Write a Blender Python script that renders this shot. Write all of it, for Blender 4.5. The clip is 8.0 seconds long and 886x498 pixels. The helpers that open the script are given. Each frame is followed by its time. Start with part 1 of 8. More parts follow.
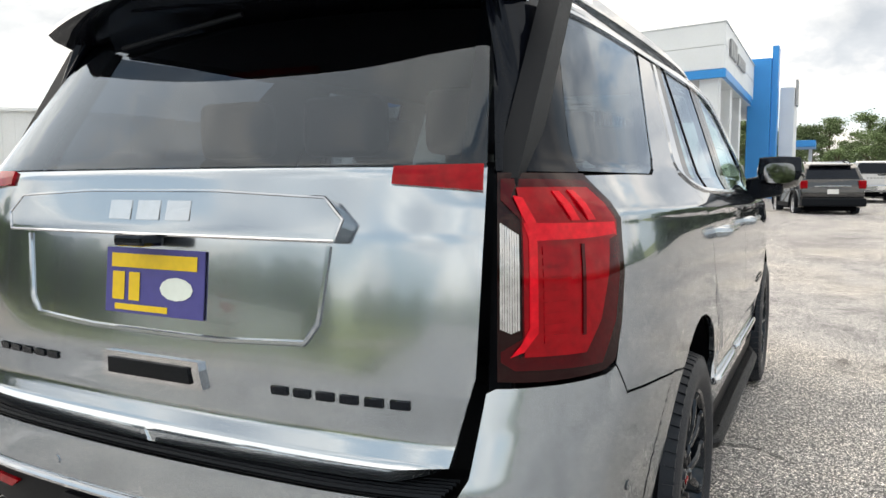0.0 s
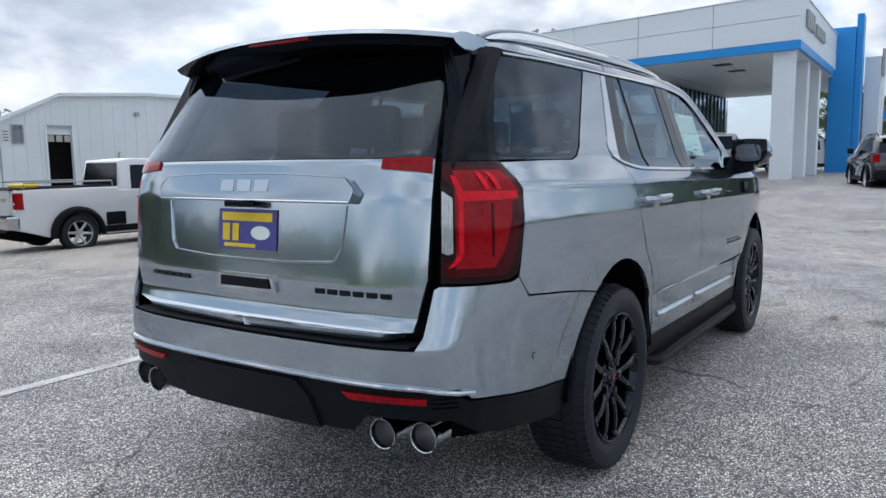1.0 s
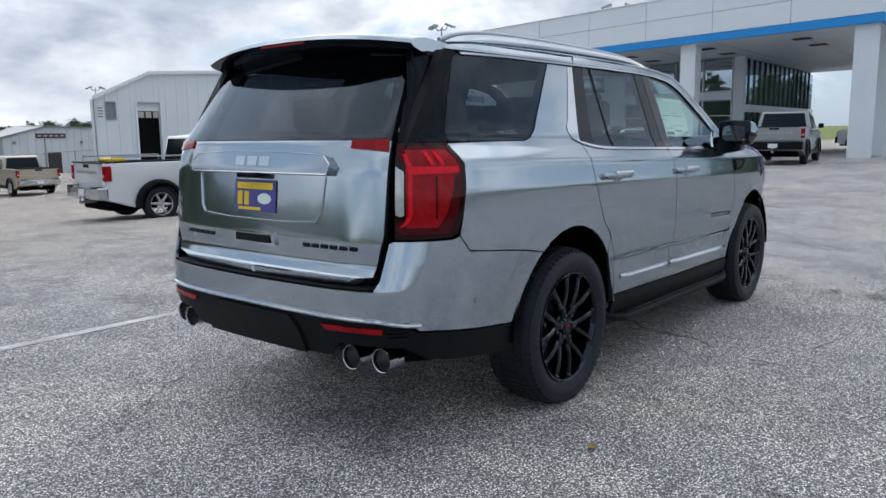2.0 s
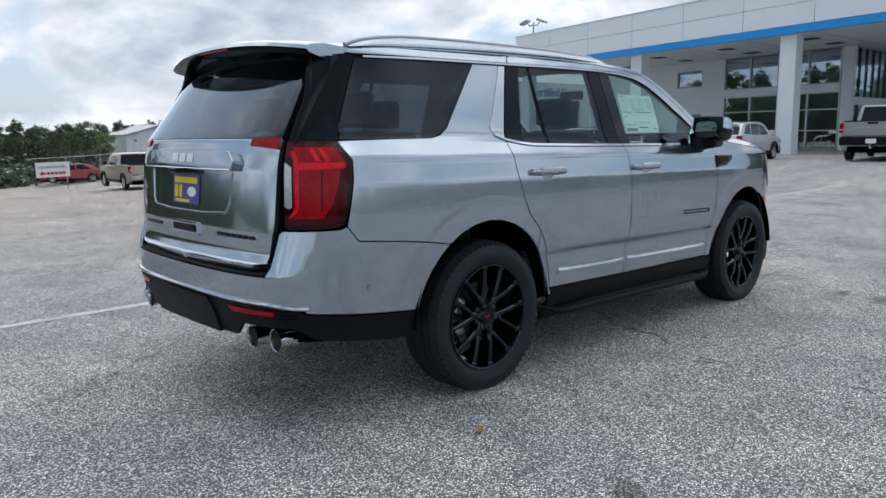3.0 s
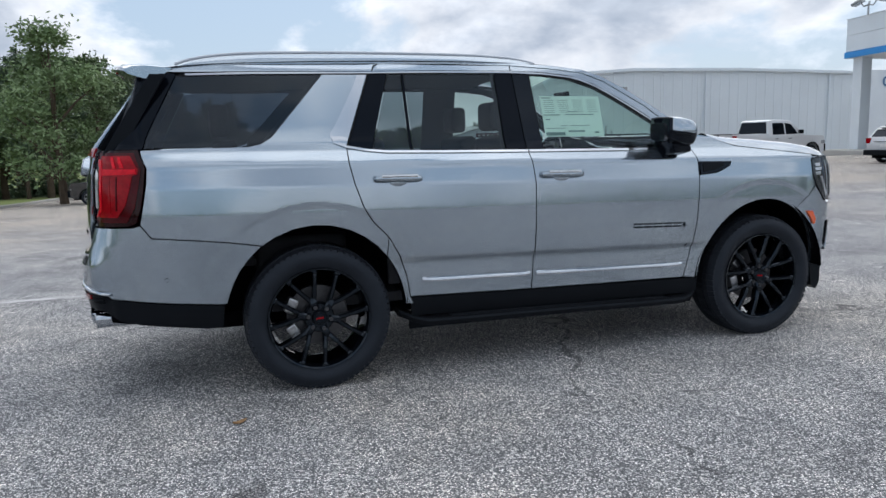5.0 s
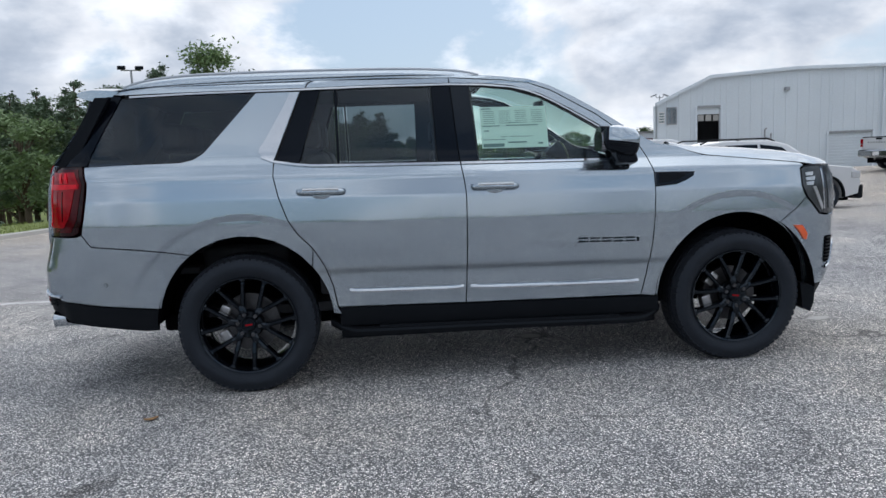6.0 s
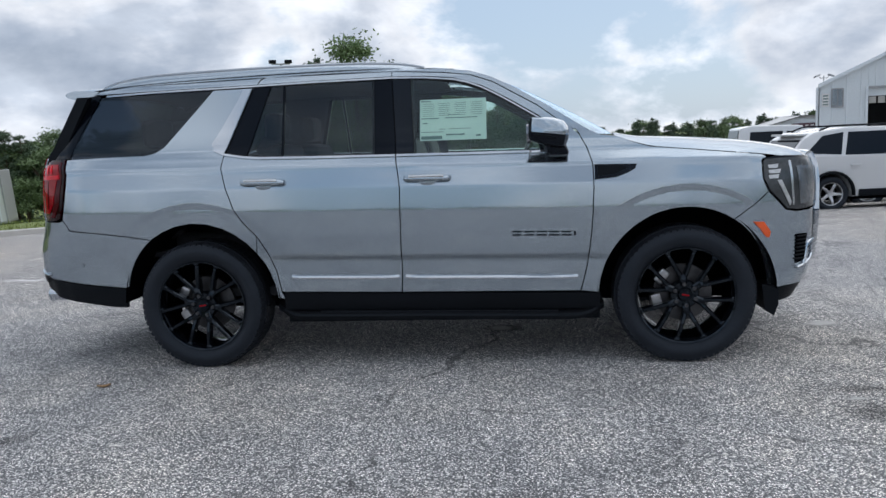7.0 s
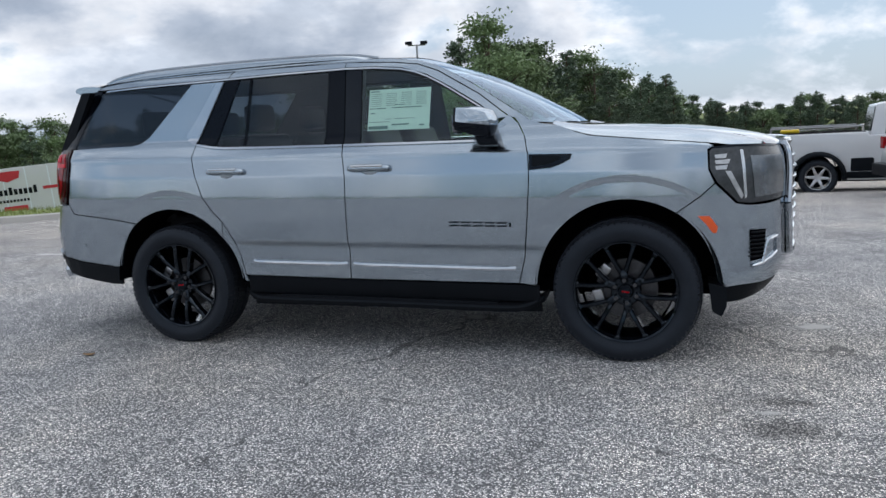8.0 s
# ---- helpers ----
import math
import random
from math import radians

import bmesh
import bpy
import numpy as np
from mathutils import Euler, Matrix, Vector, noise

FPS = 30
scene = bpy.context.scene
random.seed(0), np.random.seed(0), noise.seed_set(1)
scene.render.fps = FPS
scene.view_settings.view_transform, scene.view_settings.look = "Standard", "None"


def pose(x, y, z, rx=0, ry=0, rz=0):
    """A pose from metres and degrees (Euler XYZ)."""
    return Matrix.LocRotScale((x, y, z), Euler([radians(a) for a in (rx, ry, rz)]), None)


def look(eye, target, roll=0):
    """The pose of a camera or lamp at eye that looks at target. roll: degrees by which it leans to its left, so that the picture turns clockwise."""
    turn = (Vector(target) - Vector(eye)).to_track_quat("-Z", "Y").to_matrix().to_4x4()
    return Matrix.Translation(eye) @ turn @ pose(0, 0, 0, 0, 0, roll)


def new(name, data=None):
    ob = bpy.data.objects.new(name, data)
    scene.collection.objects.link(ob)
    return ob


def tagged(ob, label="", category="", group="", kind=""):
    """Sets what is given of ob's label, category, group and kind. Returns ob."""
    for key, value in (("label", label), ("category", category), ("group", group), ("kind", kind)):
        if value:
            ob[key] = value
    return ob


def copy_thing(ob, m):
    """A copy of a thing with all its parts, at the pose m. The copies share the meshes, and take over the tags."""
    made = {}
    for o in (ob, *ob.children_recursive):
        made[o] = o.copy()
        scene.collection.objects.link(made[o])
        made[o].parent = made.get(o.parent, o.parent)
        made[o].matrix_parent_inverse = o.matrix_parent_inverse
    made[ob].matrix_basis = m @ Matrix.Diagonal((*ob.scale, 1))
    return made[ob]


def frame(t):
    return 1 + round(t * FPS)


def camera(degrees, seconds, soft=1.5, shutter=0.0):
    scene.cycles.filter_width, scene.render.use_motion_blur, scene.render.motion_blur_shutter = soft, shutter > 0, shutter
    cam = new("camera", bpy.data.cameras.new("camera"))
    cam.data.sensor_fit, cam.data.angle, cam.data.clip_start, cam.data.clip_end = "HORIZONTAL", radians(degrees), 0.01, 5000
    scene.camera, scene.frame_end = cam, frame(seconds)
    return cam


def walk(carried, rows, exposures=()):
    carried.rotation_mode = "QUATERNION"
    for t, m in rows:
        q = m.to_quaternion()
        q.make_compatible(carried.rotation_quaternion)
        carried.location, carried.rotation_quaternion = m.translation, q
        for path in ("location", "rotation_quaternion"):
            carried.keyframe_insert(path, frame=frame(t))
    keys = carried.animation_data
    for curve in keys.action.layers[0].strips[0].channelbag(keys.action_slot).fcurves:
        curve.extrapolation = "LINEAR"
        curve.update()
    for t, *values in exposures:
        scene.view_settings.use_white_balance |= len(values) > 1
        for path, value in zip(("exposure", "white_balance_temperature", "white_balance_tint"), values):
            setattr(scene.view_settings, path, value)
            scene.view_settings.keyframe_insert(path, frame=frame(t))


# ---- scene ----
cam = camera(61.9, 8.0)
PATH = [
    (0, (-2.394, -1.341, 1.375), (-0.623, -0.428, 1.191), -0.2),
    (0.5, (-2.799, -1.753, 1.378), (-1.084, -0.747, 1.162), -0.2),
    (1, (-3.124, -2.124, 1.402), (-1.464, -1.035, 1.158), -0.8),
    (1.2, (-3.25, -2.257, 1.402), (-1.617, -1.134, 1.139), -0.9),
    (2.3, (-3.364, -3.143, 1.425), (-1.878, -1.841, 1.112), -0.6),
    (2.5, (-3.268, -3.313, 1.403), (-1.818, -1.971, 1.085), -0.7),
    (3, (-2.862, -3.74, 1.417), (-1.521, -2.29, 1.106), -0.9),
    (3.5, (-2.351, -4.185, 1.426), (-1.153, -2.613, 1.119), -0.9),
    (4, (-1.748, -4.528, 1.435), (-0.732, -2.832, 1.134), -1.2),
    (4.5, (-1.124, -4.885, 1.43), (-0.319, -3.078, 1.136), -1.6),
    (4.7, (-0.897, -4.993, 1.418), (-0.178, -3.15, 1.12), -1.5),
    (5.8, (0.547, -5.376, 1.386), (0.8, -3.409, 1.126), -2.3),
    (6, (0.815, -5.411, 1.387), (0.989, -3.435, 1.128), -2.4),
    (6.5, (1.492, -5.504, 1.376), (1.461, -3.521, 1.114), -2.6),
    (7, (2.153, -5.472, 1.362), (1.913, -3.506, 1.087), -2.7),
    (7.5, (2.799, -5.356, 1.365), (2.356, -3.428, 1.073), -3.0),
    (8, (3.415, -5.216, 1.368), (2.778, -3.346, 1.056), -3.2),
]
EXPOSURE = [(0.0, 1.37, 7800, 12), (0.2, 1.22, 7400, 12), (0.4, 1.00, 6900, 12), (0.6, 0.92, 6500, 12), (0.8, 0.82, 6350, 12), (1.0, 0.72, 6300, 12), (1.6, 0.60, 6300, 12), (2.3, 0.56, 6300, 12), (4.5, 0.56, 6300, 12), (8.0, 0.48, 6300, 12)]
walk(cam, [(t, look(eye, target, roll)) for t, eye, target, roll in PATH], EXPOSURE)

# World, sun and exposure
SUN_DIR = Vector((0.36, 0.52, 0.775)).normalized()
W = bpy.data.worlds.new("world")
scene.world = W
W.use_nodes = True
wn, wl = W.node_tree.nodes, W.node_tree.links
sky = wn.new("ShaderNodeTexSky")
sky.sky_type, sky.sun_disc = "NISHITA", False
sky.sun_elevation = math.asin(SUN_DIR.z)
sky.sun_rotation = math.atan2(SUN_DIR.x, SUN_DIR.y)
sky.air_density, sky.dust_density = 1.0, 1.6
wbg = wn["Background"]
wtc = wn.new("ShaderNodeTexCoord")
# cumulus clouds over a hazy blue sky, by the view direction
wsep = wn.new("ShaderNodeSeparateXYZ")
wl.new(wtc.outputs["Generated"], wsep.inputs[0])


def wmath(op, a, b=None, clamp=False):
    n = wn.new("ShaderNodeMath")
    n.operation, n.use_clamp = op, clamp
    for i, v in enumerate((a, b)):
        if v is None:
            continue
        if isinstance(v, (int, float)):
            n.inputs[i].default_value = v
        else:
            wl.new(v, n.inputs[i])
    if op == "MULTIPLY_ADD":
        n.inputs[2].default_value = 0.0785
    return n.outputs[0]


wcomb = wn.new("ShaderNodeCombineXYZ")
wl.new(wsep.outputs[0], wcomb.inputs[0])
wl.new(wsep.outputs[1], wcomb.inputs[1])
wl.new(wmath("MULTIPLY", wmath("ADD", wsep.outputs[2], 0.35), 1.9), wcomb.inputs[2])


def wnoise(scale, detail, rough, dist=0.0):
    n = wn.new("ShaderNodeTexNoise")
    n.inputs["Scale"].default_value, n.inputs["Detail"].default_value = scale, detail
    n.inputs["Roughness"].default_value, n.inputs["Distortion"].default_value = rough, dist
    wl.new(wcomb.outputs[0], n.inputs["Vector"])
    return n.outputs["Fac"]


def wramp(fac, stops):
    r = wn.new("ShaderNodeValToRGB")
    while len(r.color_ramp.elements) < len(stops):
        r.color_ramp.elements.new(0.5)
    for e, (p, c) in zip(r.color_ramp.elements, stops):
        e.position, e.color = p, (*c, 1)
    wl.new(fac, r.inputs[0])
    return r.outputs[0]


cover = wramp(wnoise(2.7, 10, 0.56, 0.10), [(0.412, (0, 0, 0)), (0.452, (0.55, 0.55, 0.55)), (0.49, (1, 1, 1))])
# billows: bright rims where a cloud's edge is thin, grey bellies where it is thick
shade = wramp(wnoise(2.7, 10, 0.56, 0.10), [(0.42, (7.3, 7.9, 8.7)), (0.475, (8.3, 8.55, 8.8)), (0.52, (7.2, 7.6, 8.1)), (0.58, (5.2, 5.8, 6.6)), (0.67, (4.1, 4.7, 5.5))])
detail_ = wramp(wnoise(6.5, 7, 0.50, 0.2), [(0.36, (0.70, 0.735, 0.78)), (0.5, (0.97, 0.97, 0.97)), (0.61, (1.19, 1.18, 1.16))])
wmul = wn.new("ShaderNodeMix")
wmul.data_type, wmul.blend_type = "RGBA", "MULTIPLY"
wmul.inputs[0].default_value = 1.0
wl.new(shade, wmul.inputs[6])
wl.new(detail_, wmul.inputs[7])
shade = wmul.outputs[2]
wmix = wn.new("ShaderNodeMix")
wmix.data_type = "RGBA"
veil = wn.new("ShaderNodeMix")
veil.data_type = "RGBA"
veil.inputs[0].default_value = 0.72
wl.new(sky.outputs[0], veil.inputs[6])
veil.inputs[7].default_value = (4.4, 5.7, 7.0, 1)
wl.new(cover, wmix.inputs[0])
wl.new(veil.outputs[2], wmix.inputs[6])
wl.new(shade, wmix.inputs[7])
wl.new(wmix.outputs[2], wbg.inputs[0])
# the deck is a little brighter overhead than along the horizon
wl.new(wmath("MULTIPLY_ADD", wmath("POWER", wmath("MAXIMUM", wsep.outputs[2], 0.0), 1.5), 0.006), wbg.inputs[1])

sun = new("sun", bpy.data.lights.new("sun", "SUN"))
sun.data.energy, sun.data.angle, sun.data.color = 0.95, radians(100), (1.0, 0.96, 0.9)
sun.matrix_world = look((0, 0, 60), Vector((0, 0, 60)) - SUN_DIR)


# ---- materials ----
def mat(name, color, rough=0.5, metal=0.0, var=0.15, scale=6.0, fine=60.0, bump=0.0, bump_scale=120.0, coat=0.0, per_object=0.0, emit=0.0, spec=0.5, rvar=0.1):
    """A surface with variation at two scales, fine relief and wear in its gloss."""
    m = bpy.data.materials.new(name)
    m.use_nodes = True
    n, l = m.node_tree.nodes, m.node_tree.links
    b = n["Principled BSDF"]
    tc = n.new("ShaderNodeTexCoord")

    def noise_tex(s, d):
        t = n.new("ShaderNodeTexNoise")
        t.inputs["Scale"].default_value, t.inputs["Detail"].default_value = s, d
        l.new(tc.outputs["Object"], t.inputs["Vector"])
        return t.outputs["Fac"]

    big, small = noise_tex(scale, 4), noise_tex(fine, 3)
    mix = n.new("ShaderNodeMath")
    mix.operation = "MULTIPLY_ADD"
    l.new(small, mix.inputs[0])
    mix.inputs[1].default_value = 0.5
    half = n.new("ShaderNodeMath")
    half.operation = "MULTIPLY"
    l.new(big, half.inputs[0])
    half.inputs[1].default_value = 0.5
    l.new(half.outputs[0], mix.inputs[2])
    fac = mix.outputs[0]
    if per_object:
        oi = n.new("ShaderNodeObjectInfo")
        pm = n.new("ShaderNodeMath")
        pm.operation = "MULTIPLY_ADD"
        l.new(oi.outputs["Random"], pm.inputs[0])
        pm.inputs[1].default_value = per_object
        l.new(fac, pm.inputs[2])
        fac = pm.outputs[0]
    ramp = n.new("ShaderNodeValToRGB")
    lo = tuple(max(0, c * (1 - var)) for c in color)
    hi = tuple(min(1, c * (1 + var)) for c in color)
    ramp.color_ramp.elements[0].position, ramp.color_ramp.elements[0].color = 0.3, (*lo, 1)
    ramp.color_ramp.elements[1].position, ramp.color_ramp.elements[1].color = 0.7 + per_object, (*hi, 1)
    l.new(fac, ramp.inputs[0])
    l.new(ramp.outputs[0], b.inputs["Base Color"])
    b.inputs["Metallic"].default_value = metal
    b.inputs["Specular IOR Level"].default_value = spec
    rr = n.new("ShaderNodeMath")
    rr.operation = "MULTIPLY_ADD"
    l.new(big, rr.inputs[0])
    rr.inputs[1].default_value = rvar
    rr.inputs[2].default_value = max(0.01, rough - rvar / 2)
    l.new(rr.outputs[0], b.inputs["Roughness"])
    if coat:
        b.inputs["Coat Weight"].default_value, b.inputs["Coat Roughness"].default_value = coat, 0.03
    if bump:
        bt = noise_tex(bump_scale, 3)
        bp = n.new("ShaderNodeBump")
        bp.inputs["Strength"].default_value, bp.inputs["Distance"].default_value = bump, 0.01
        l.new(bt, bp.inputs["Height"])
        l.new(bp.outputs[0], b.inputs["Normal"])
    if emit:
        b.inputs["Emission Color"].default_value, b.inputs["Emission Strength"].default_value = (*color, 1), emit
    return m


def glass_mat(name, tint, gloss=1.45, rough=0.0):
    """Thin glazing: tinted see-through, with a mirror gloss by Fresnel."""
    m = bpy.data.materials.new(name)
    m.use_nodes = True
    n, l = m.node_tree.nodes, m.node_tree.links
    n.remove(n["Principled BSDF"])
    t, g, x = n.new("ShaderNodeBsdfTransparent"), n.new("ShaderNodeBsdfGlossy"), n.new("ShaderNodeMixShader")
    t.inputs[0].default_value, g.inputs["Roughness"].default_value = (*tint, 1), rough
    g.inputs["Color"].default_value = (0.74, 0.86, 1, 1)
    f0 = ((gloss - 1) / (gloss + 1)) ** 2
    facing, power, fres = n.new("ShaderNodeLayerWeight"), n.new("ShaderNodeMath"), n.new("ShaderNodeMath")
    facing.inputs["Blend"].default_value = 0.5
    power.operation, fres.operation = "POWER", "MULTIPLY_ADD"
    l.new(facing.outputs["Facing"], power.inputs[0])
    power.inputs[1].default_value = 5.0
    l.new(power.outputs[0], fres.inputs[0])
    fres.inputs[1].default_value, fres.inputs[2].default_value = 1 - f0, f0
    l.new(fres.outputs[0], x.inputs[0])
    l.new(t.outputs[0], x.inputs[1])
    l.new(g.outputs[0], x.inputs[2])
    l.new(x.outputs[0], n["Material Output"].inputs[0])
    return m


def asphalt_mat():
    """Old chip-seal asphalt: pale worn aggregate in grey binder, with stains, patches and hairline cracks."""
    m = bpy.data.materials.new("old_asphalt")
    m.use_nodes = True
    n, l = m.node_tree.nodes, m.node_tree.links
    b = n["Principled BSDF"]
    tc = n.new("ShaderNodeTexCoord")
    P = tc.outputs["Object"]

    def tex(kind, **kw):
        t = n.new(kind)
        for k, v in kw.items():
            t.inputs[k].default_value = v
        l.new(P, t.inputs["Vector"])
        return t

    def mth(op, a, bb=None, c=None, clamp=False):
        q = n.new("ShaderNodeMath")
        q.operation, q.use_clamp = op, clamp
        for i, v in enumerate((a, bb, c)):
            if v is None:
                continue
            if isinstance(v, (int, float)):
                q.inputs[i].default_value = v
            else:
                l.new(v, q.inputs[i])
        return q.outputs[0]

    def ramp(fac, stops):
        r = n.new("ShaderNodeValToRGB")
        while len(r.color_ramp.elements) < len(stops):
            r.color_ramp.elements.new(0.5)
        for e, (p, c) in zip(r.color_ramp.elements, stops):
            e.position, e.color = p, (*c, 1) if len(c) == 3 else c
        l.new(fac, r.inputs[0])
        return r.outputs[0]

    def mixc(fac, a, bb, mode="MIX"):
        q = n.new("ShaderNodeMix")
        q.data_type, q.blend_type = "RGBA", mode
        for i, v in ((0, fac), (6, a), (7, bb)):
            if isinstance(v, (int, float)):
                q.inputs[i].default_value = v
            elif isinstance(v, tuple):
                q.inputs[i].default_value = (*v, 1)
            else:
                l.new(v, q.inputs[i])
        return q.outputs[2]

    stones = tex("ShaderNodeTexVoronoi", Scale=135.0)
    sep = n.new("ShaderNodeSeparateColor")
    l.new(stones.outputs["Color"], sep.inputs[0])
    stone_col = ramp(sep.outputs[0], [(0.0, (0.04, 0.041, 0.043)), (0.33, (0.20, 0.203, 0.21)), (0.70, (0.50, 0.50, 0.505)), (1.0, (1.0, 0.99, 0.975))])
    body = mth("MULTIPLY", stones.outputs["Distance"], 1.6, clamp=True)
    col = mixc(mth("POWER", body, 3.0), stone_col, (0.07, 0.072, 0.078))
    chips = tex("ShaderNodeTexVoronoi", Scale=38.0)
    sep2 = n.new("ShaderNodeSeparateColor")
    l.new(chips.outputs["Color"], sep2.inputs[0])
    chip = mth("MULTIPLY", mth("GREATER_THAN", sep2.outputs[1], 0.84), mth("LESS_THAN", chips.outputs["Distance"], 0.33))
    col = mixc(mth("MULTIPLY", chip, 0.55), col, (0.55, 0.54, 0.53))
    broad = tex("ShaderNodeTexNoise", Scale=0.35, Detail=6.0, Roughness=0.6)
    stain = tex("ShaderNodeTexNoise", Scale=1.7, Detail=7.0, Roughness=0.65, Distortion=0.6)
    col = mixc(1.0, col, ramp(broad.outputs["Fac"], [(0.3, (0.74, 0.745, 0.76)), (0.52, (1.0, 0.99, 0.97)), (0.72, (1.22, 1.16, 1.06))]), "MULTIPLY")
    col = mixc(1.0, col, ramp(stain.outputs["Fac"], [(0.28, (0.98, 0.98, 1.0)), (0.40, (1.50, 1.50, 1.50)), (0.55, (1.86, 1.85, 1.84)), (0.75, (2.12, 2.07, 2.0))]), "MULTIPLY")
    # an older, sandier surfacing takes over across the open lot
    old = tex("ShaderNodeTexNoise", Scale=0.12, Detail=4.0, Roughness=0.55)
    sxyz = n.new("ShaderNodeSeparateXYZ")
    l.new(P, sxyz.inputs[0])
    reach = mth("MULTIPLY_ADD", sxyz.outputs[1], 0.045, mth("MULTIPLY_ADD", old.outputs["Fac"], 1.6, -0.75), clamp=True)
    col = mixc(1.0, col, ramp(reach, [(0.15, (0.97, 0.965, 0.965)), (0.85, (1.14, 1.04, 0.92))]), "MULTIPLY")
    # hairline cracks, broken up by a mask
    warp = tex("ShaderNodeTexNoise", Scale=2.2, Detail=5.0)
    wv = n.new("ShaderNodeVectorMath")
    wv.operation = "MULTIPLY_ADD"
    l.new(warp.outputs["Color"], wv.inputs[0])
    wv.inputs[1].default_value = (0.7, 0.7, 0)
    l.new(P, wv.inputs[2])
    crack = n.new("ShaderNodeTexVoronoi")
    crack.feature = "DISTANCE_TO_EDGE"
    crack.inputs["Scale"].default_value = 0.33
    l.new(wv.outputs[0], crack.inputs["Vector"])
    line = mth("LESS_THAN", crack.outputs["Distance"], 0.0035)
    cmask = tex("ShaderNodeTexNoise", Scale=0.8, Detail=3.0)
    line = mth("MULTIPLY", line, mth("GREATER_THAN", cmask.outputs["Fac"], 0.54))
    col = mixc(mth("MULTIPLY", line, 0.55), col, (0.04, 0.04, 0.042))
    l.new(col, b.inputs["Base Color"])
    b.inputs["Roughness"].default_value = 0.82
    b.inputs["Specular IOR Level"].default_value = 0.35
    h = mth("MULTIPLY_ADD", body, -0.7, mth("MULTIPLY", line, -1.5))
    h = mth("MULTIPLY_ADD", chip, 0.4, h)
    bp = n.new("ShaderNodeBump")
    bp.inputs["Strength"].default_value, bp.inputs["Distance"].default_value = 0.75, 0.008
    l.new(h, bp.inputs["Height"])
    l.new(bp.outputs[0], b.inputs["Normal"])
    return m


def paint_mat(name, color, metal=0.75, rough=0.28):
    """Clear-coated car paint with fine metal flakes."""
    m = mat(name, color, rough, metal, var=0.04, scale=1.5, fine=900.0, coat=0.75, rvar=0.04)
    b = m.node_tree.nodes["Principled BSDF"]
    b.inputs["Coat Weight"].default_value, b.inputs["Coat IOR"].default_value = 1.0, 1.62
    b.inputs["Coat Roughness"].default_value = 0.015
    if metal > 0.5:
        # the flakes stay dull at grazing angles, where the clear coat takes over
        b.inputs["Specular Tint"].default_value = (0.34, 0.36, 0.39, 1)
    return m


M_ASPHALT = asphalt_mat()
M_PAINT = paint_mat("silver_grey_paint", (0.372, 0.432, 0.488), 0.93, 0.14)
M_BLACKGLOSS = mat("black_gloss", (0.004, 0.005, 0.008), 0.07, 0.0, var=0.2, rvar=0.03, spec=0.27)
M_PILLAR = mat("pillar_black", (0.003, 0.004, 0.007), 0.12, 0.0, var=0.2, rvar=0.03, spec=0.15)
M_BLACKPLAST = mat("black_plastic", (0.006, 0.0065, 0.008), 0.5, 0.0, spec=0.16, var=0.25, fine=200, bump=0.15, bump_scale=500)
M_CLAD = mat("dark_cladding", (0.006, 0.0065, 0.008), 0.5, 0.0, spec=0.14, var=0.2, fine=200, bump=0.12, bump_scale=400)
M_RUBBER = mat("tyre_rubber", (0.0145, 0.016, 0.0205), 0.5, 0.0, spec=0.3, var=0.3, scale=9, fine=150, bump=0.25, bump_scale=260)
M_CHROME = mat("chrome", (0.52, 0.55, 0.59), 0.09, 1.0, var=0.04, rvar=0.05)
M_MIRROR = mat("tinted_mirror", (0.22, 0.23, 0.25), 0.03, 1.0, var=0.02, rvar=0.01)
M_SATIN = mat("satin_metal", (0.62, 0.64, 0.66), 0.22, 1.0, var=0.06)
M_RIM = mat("gloss_black_alloy", (0.002, 0.0026, 0.0042), 0.07, 0.0, var=0.3, spec=0.45, rvar=0.08)
M_ALLOY = mat("silver_alloy", (0.55, 0.56, 0.58), 0.3, 0.9, var=0.1)
M_STEEL = mat("bare_steel", (0.42, 0.42, 0.43), 0.35, 1.0, var=0.2, fine=80)
M_DISC = mat("brake_iron", (0.09, 0.09, 0.095), 0.4, 1.0, var=0.2)
M_SMOKE = mat("smoked_lens", (0.24, 0.255, 0.27), 0.24, 0.8, var=0.3, scale=25)
M_RAIL = mat("satin_rail", (0.36, 0.39, 0.43), 0.38, 0.8, var=0.06)
M_INNER = mat("dark_underbody", (0.003, 0.003, 0.004), 0.9, 0.0, var=0.3, spec=0.02)
M_FABRIC = mat("dark_upholstery", (0.012, 0.013, 0.017), 0.7, 0.0, var=0.2, fine=220, bump=0.2, bump_scale=500)
M_HEADLINER = mat("dark_headliner", (0.022, 0.023, 0.026), 0.85, 0.0, var=0.06)
M_TRIMDARK = mat("dark_cabin_trim", (0.03, 0.032, 0.036), 0.8, 0.0, var=0.1)
M_RED = mat("red_lens", (0.27, 0.0015, 0.006), 0.08, 0.0, var=0.35, scale=9, fine=40, rvar=0.03, spec=0.22)
M_REDBRIGHT = mat("bright_red_lens", (0.66, 0.006, 0.018), 0.10, 0.0, var=0.2, scale=30, rvar=0.03, spec=0.22)
M_REDDEEP = mat("deep_red_lens", (0.06, 0.0008, 0.003), 0.07, 0.0, var=0.3, scale=12, rvar=0.03, spec=0.22)
M_REDDARK = mat("smoked_red_lens", (0.014, 0.0008, 0.0015), 0.06, 0.0, var=0.3, rvar=0.03, spec=0.25)
M_CLEAR = mat("clear_lens", (0.52, 0.53, 0.54), 0.12, 0.35, var=0.2, scale=30, coat=1.0)
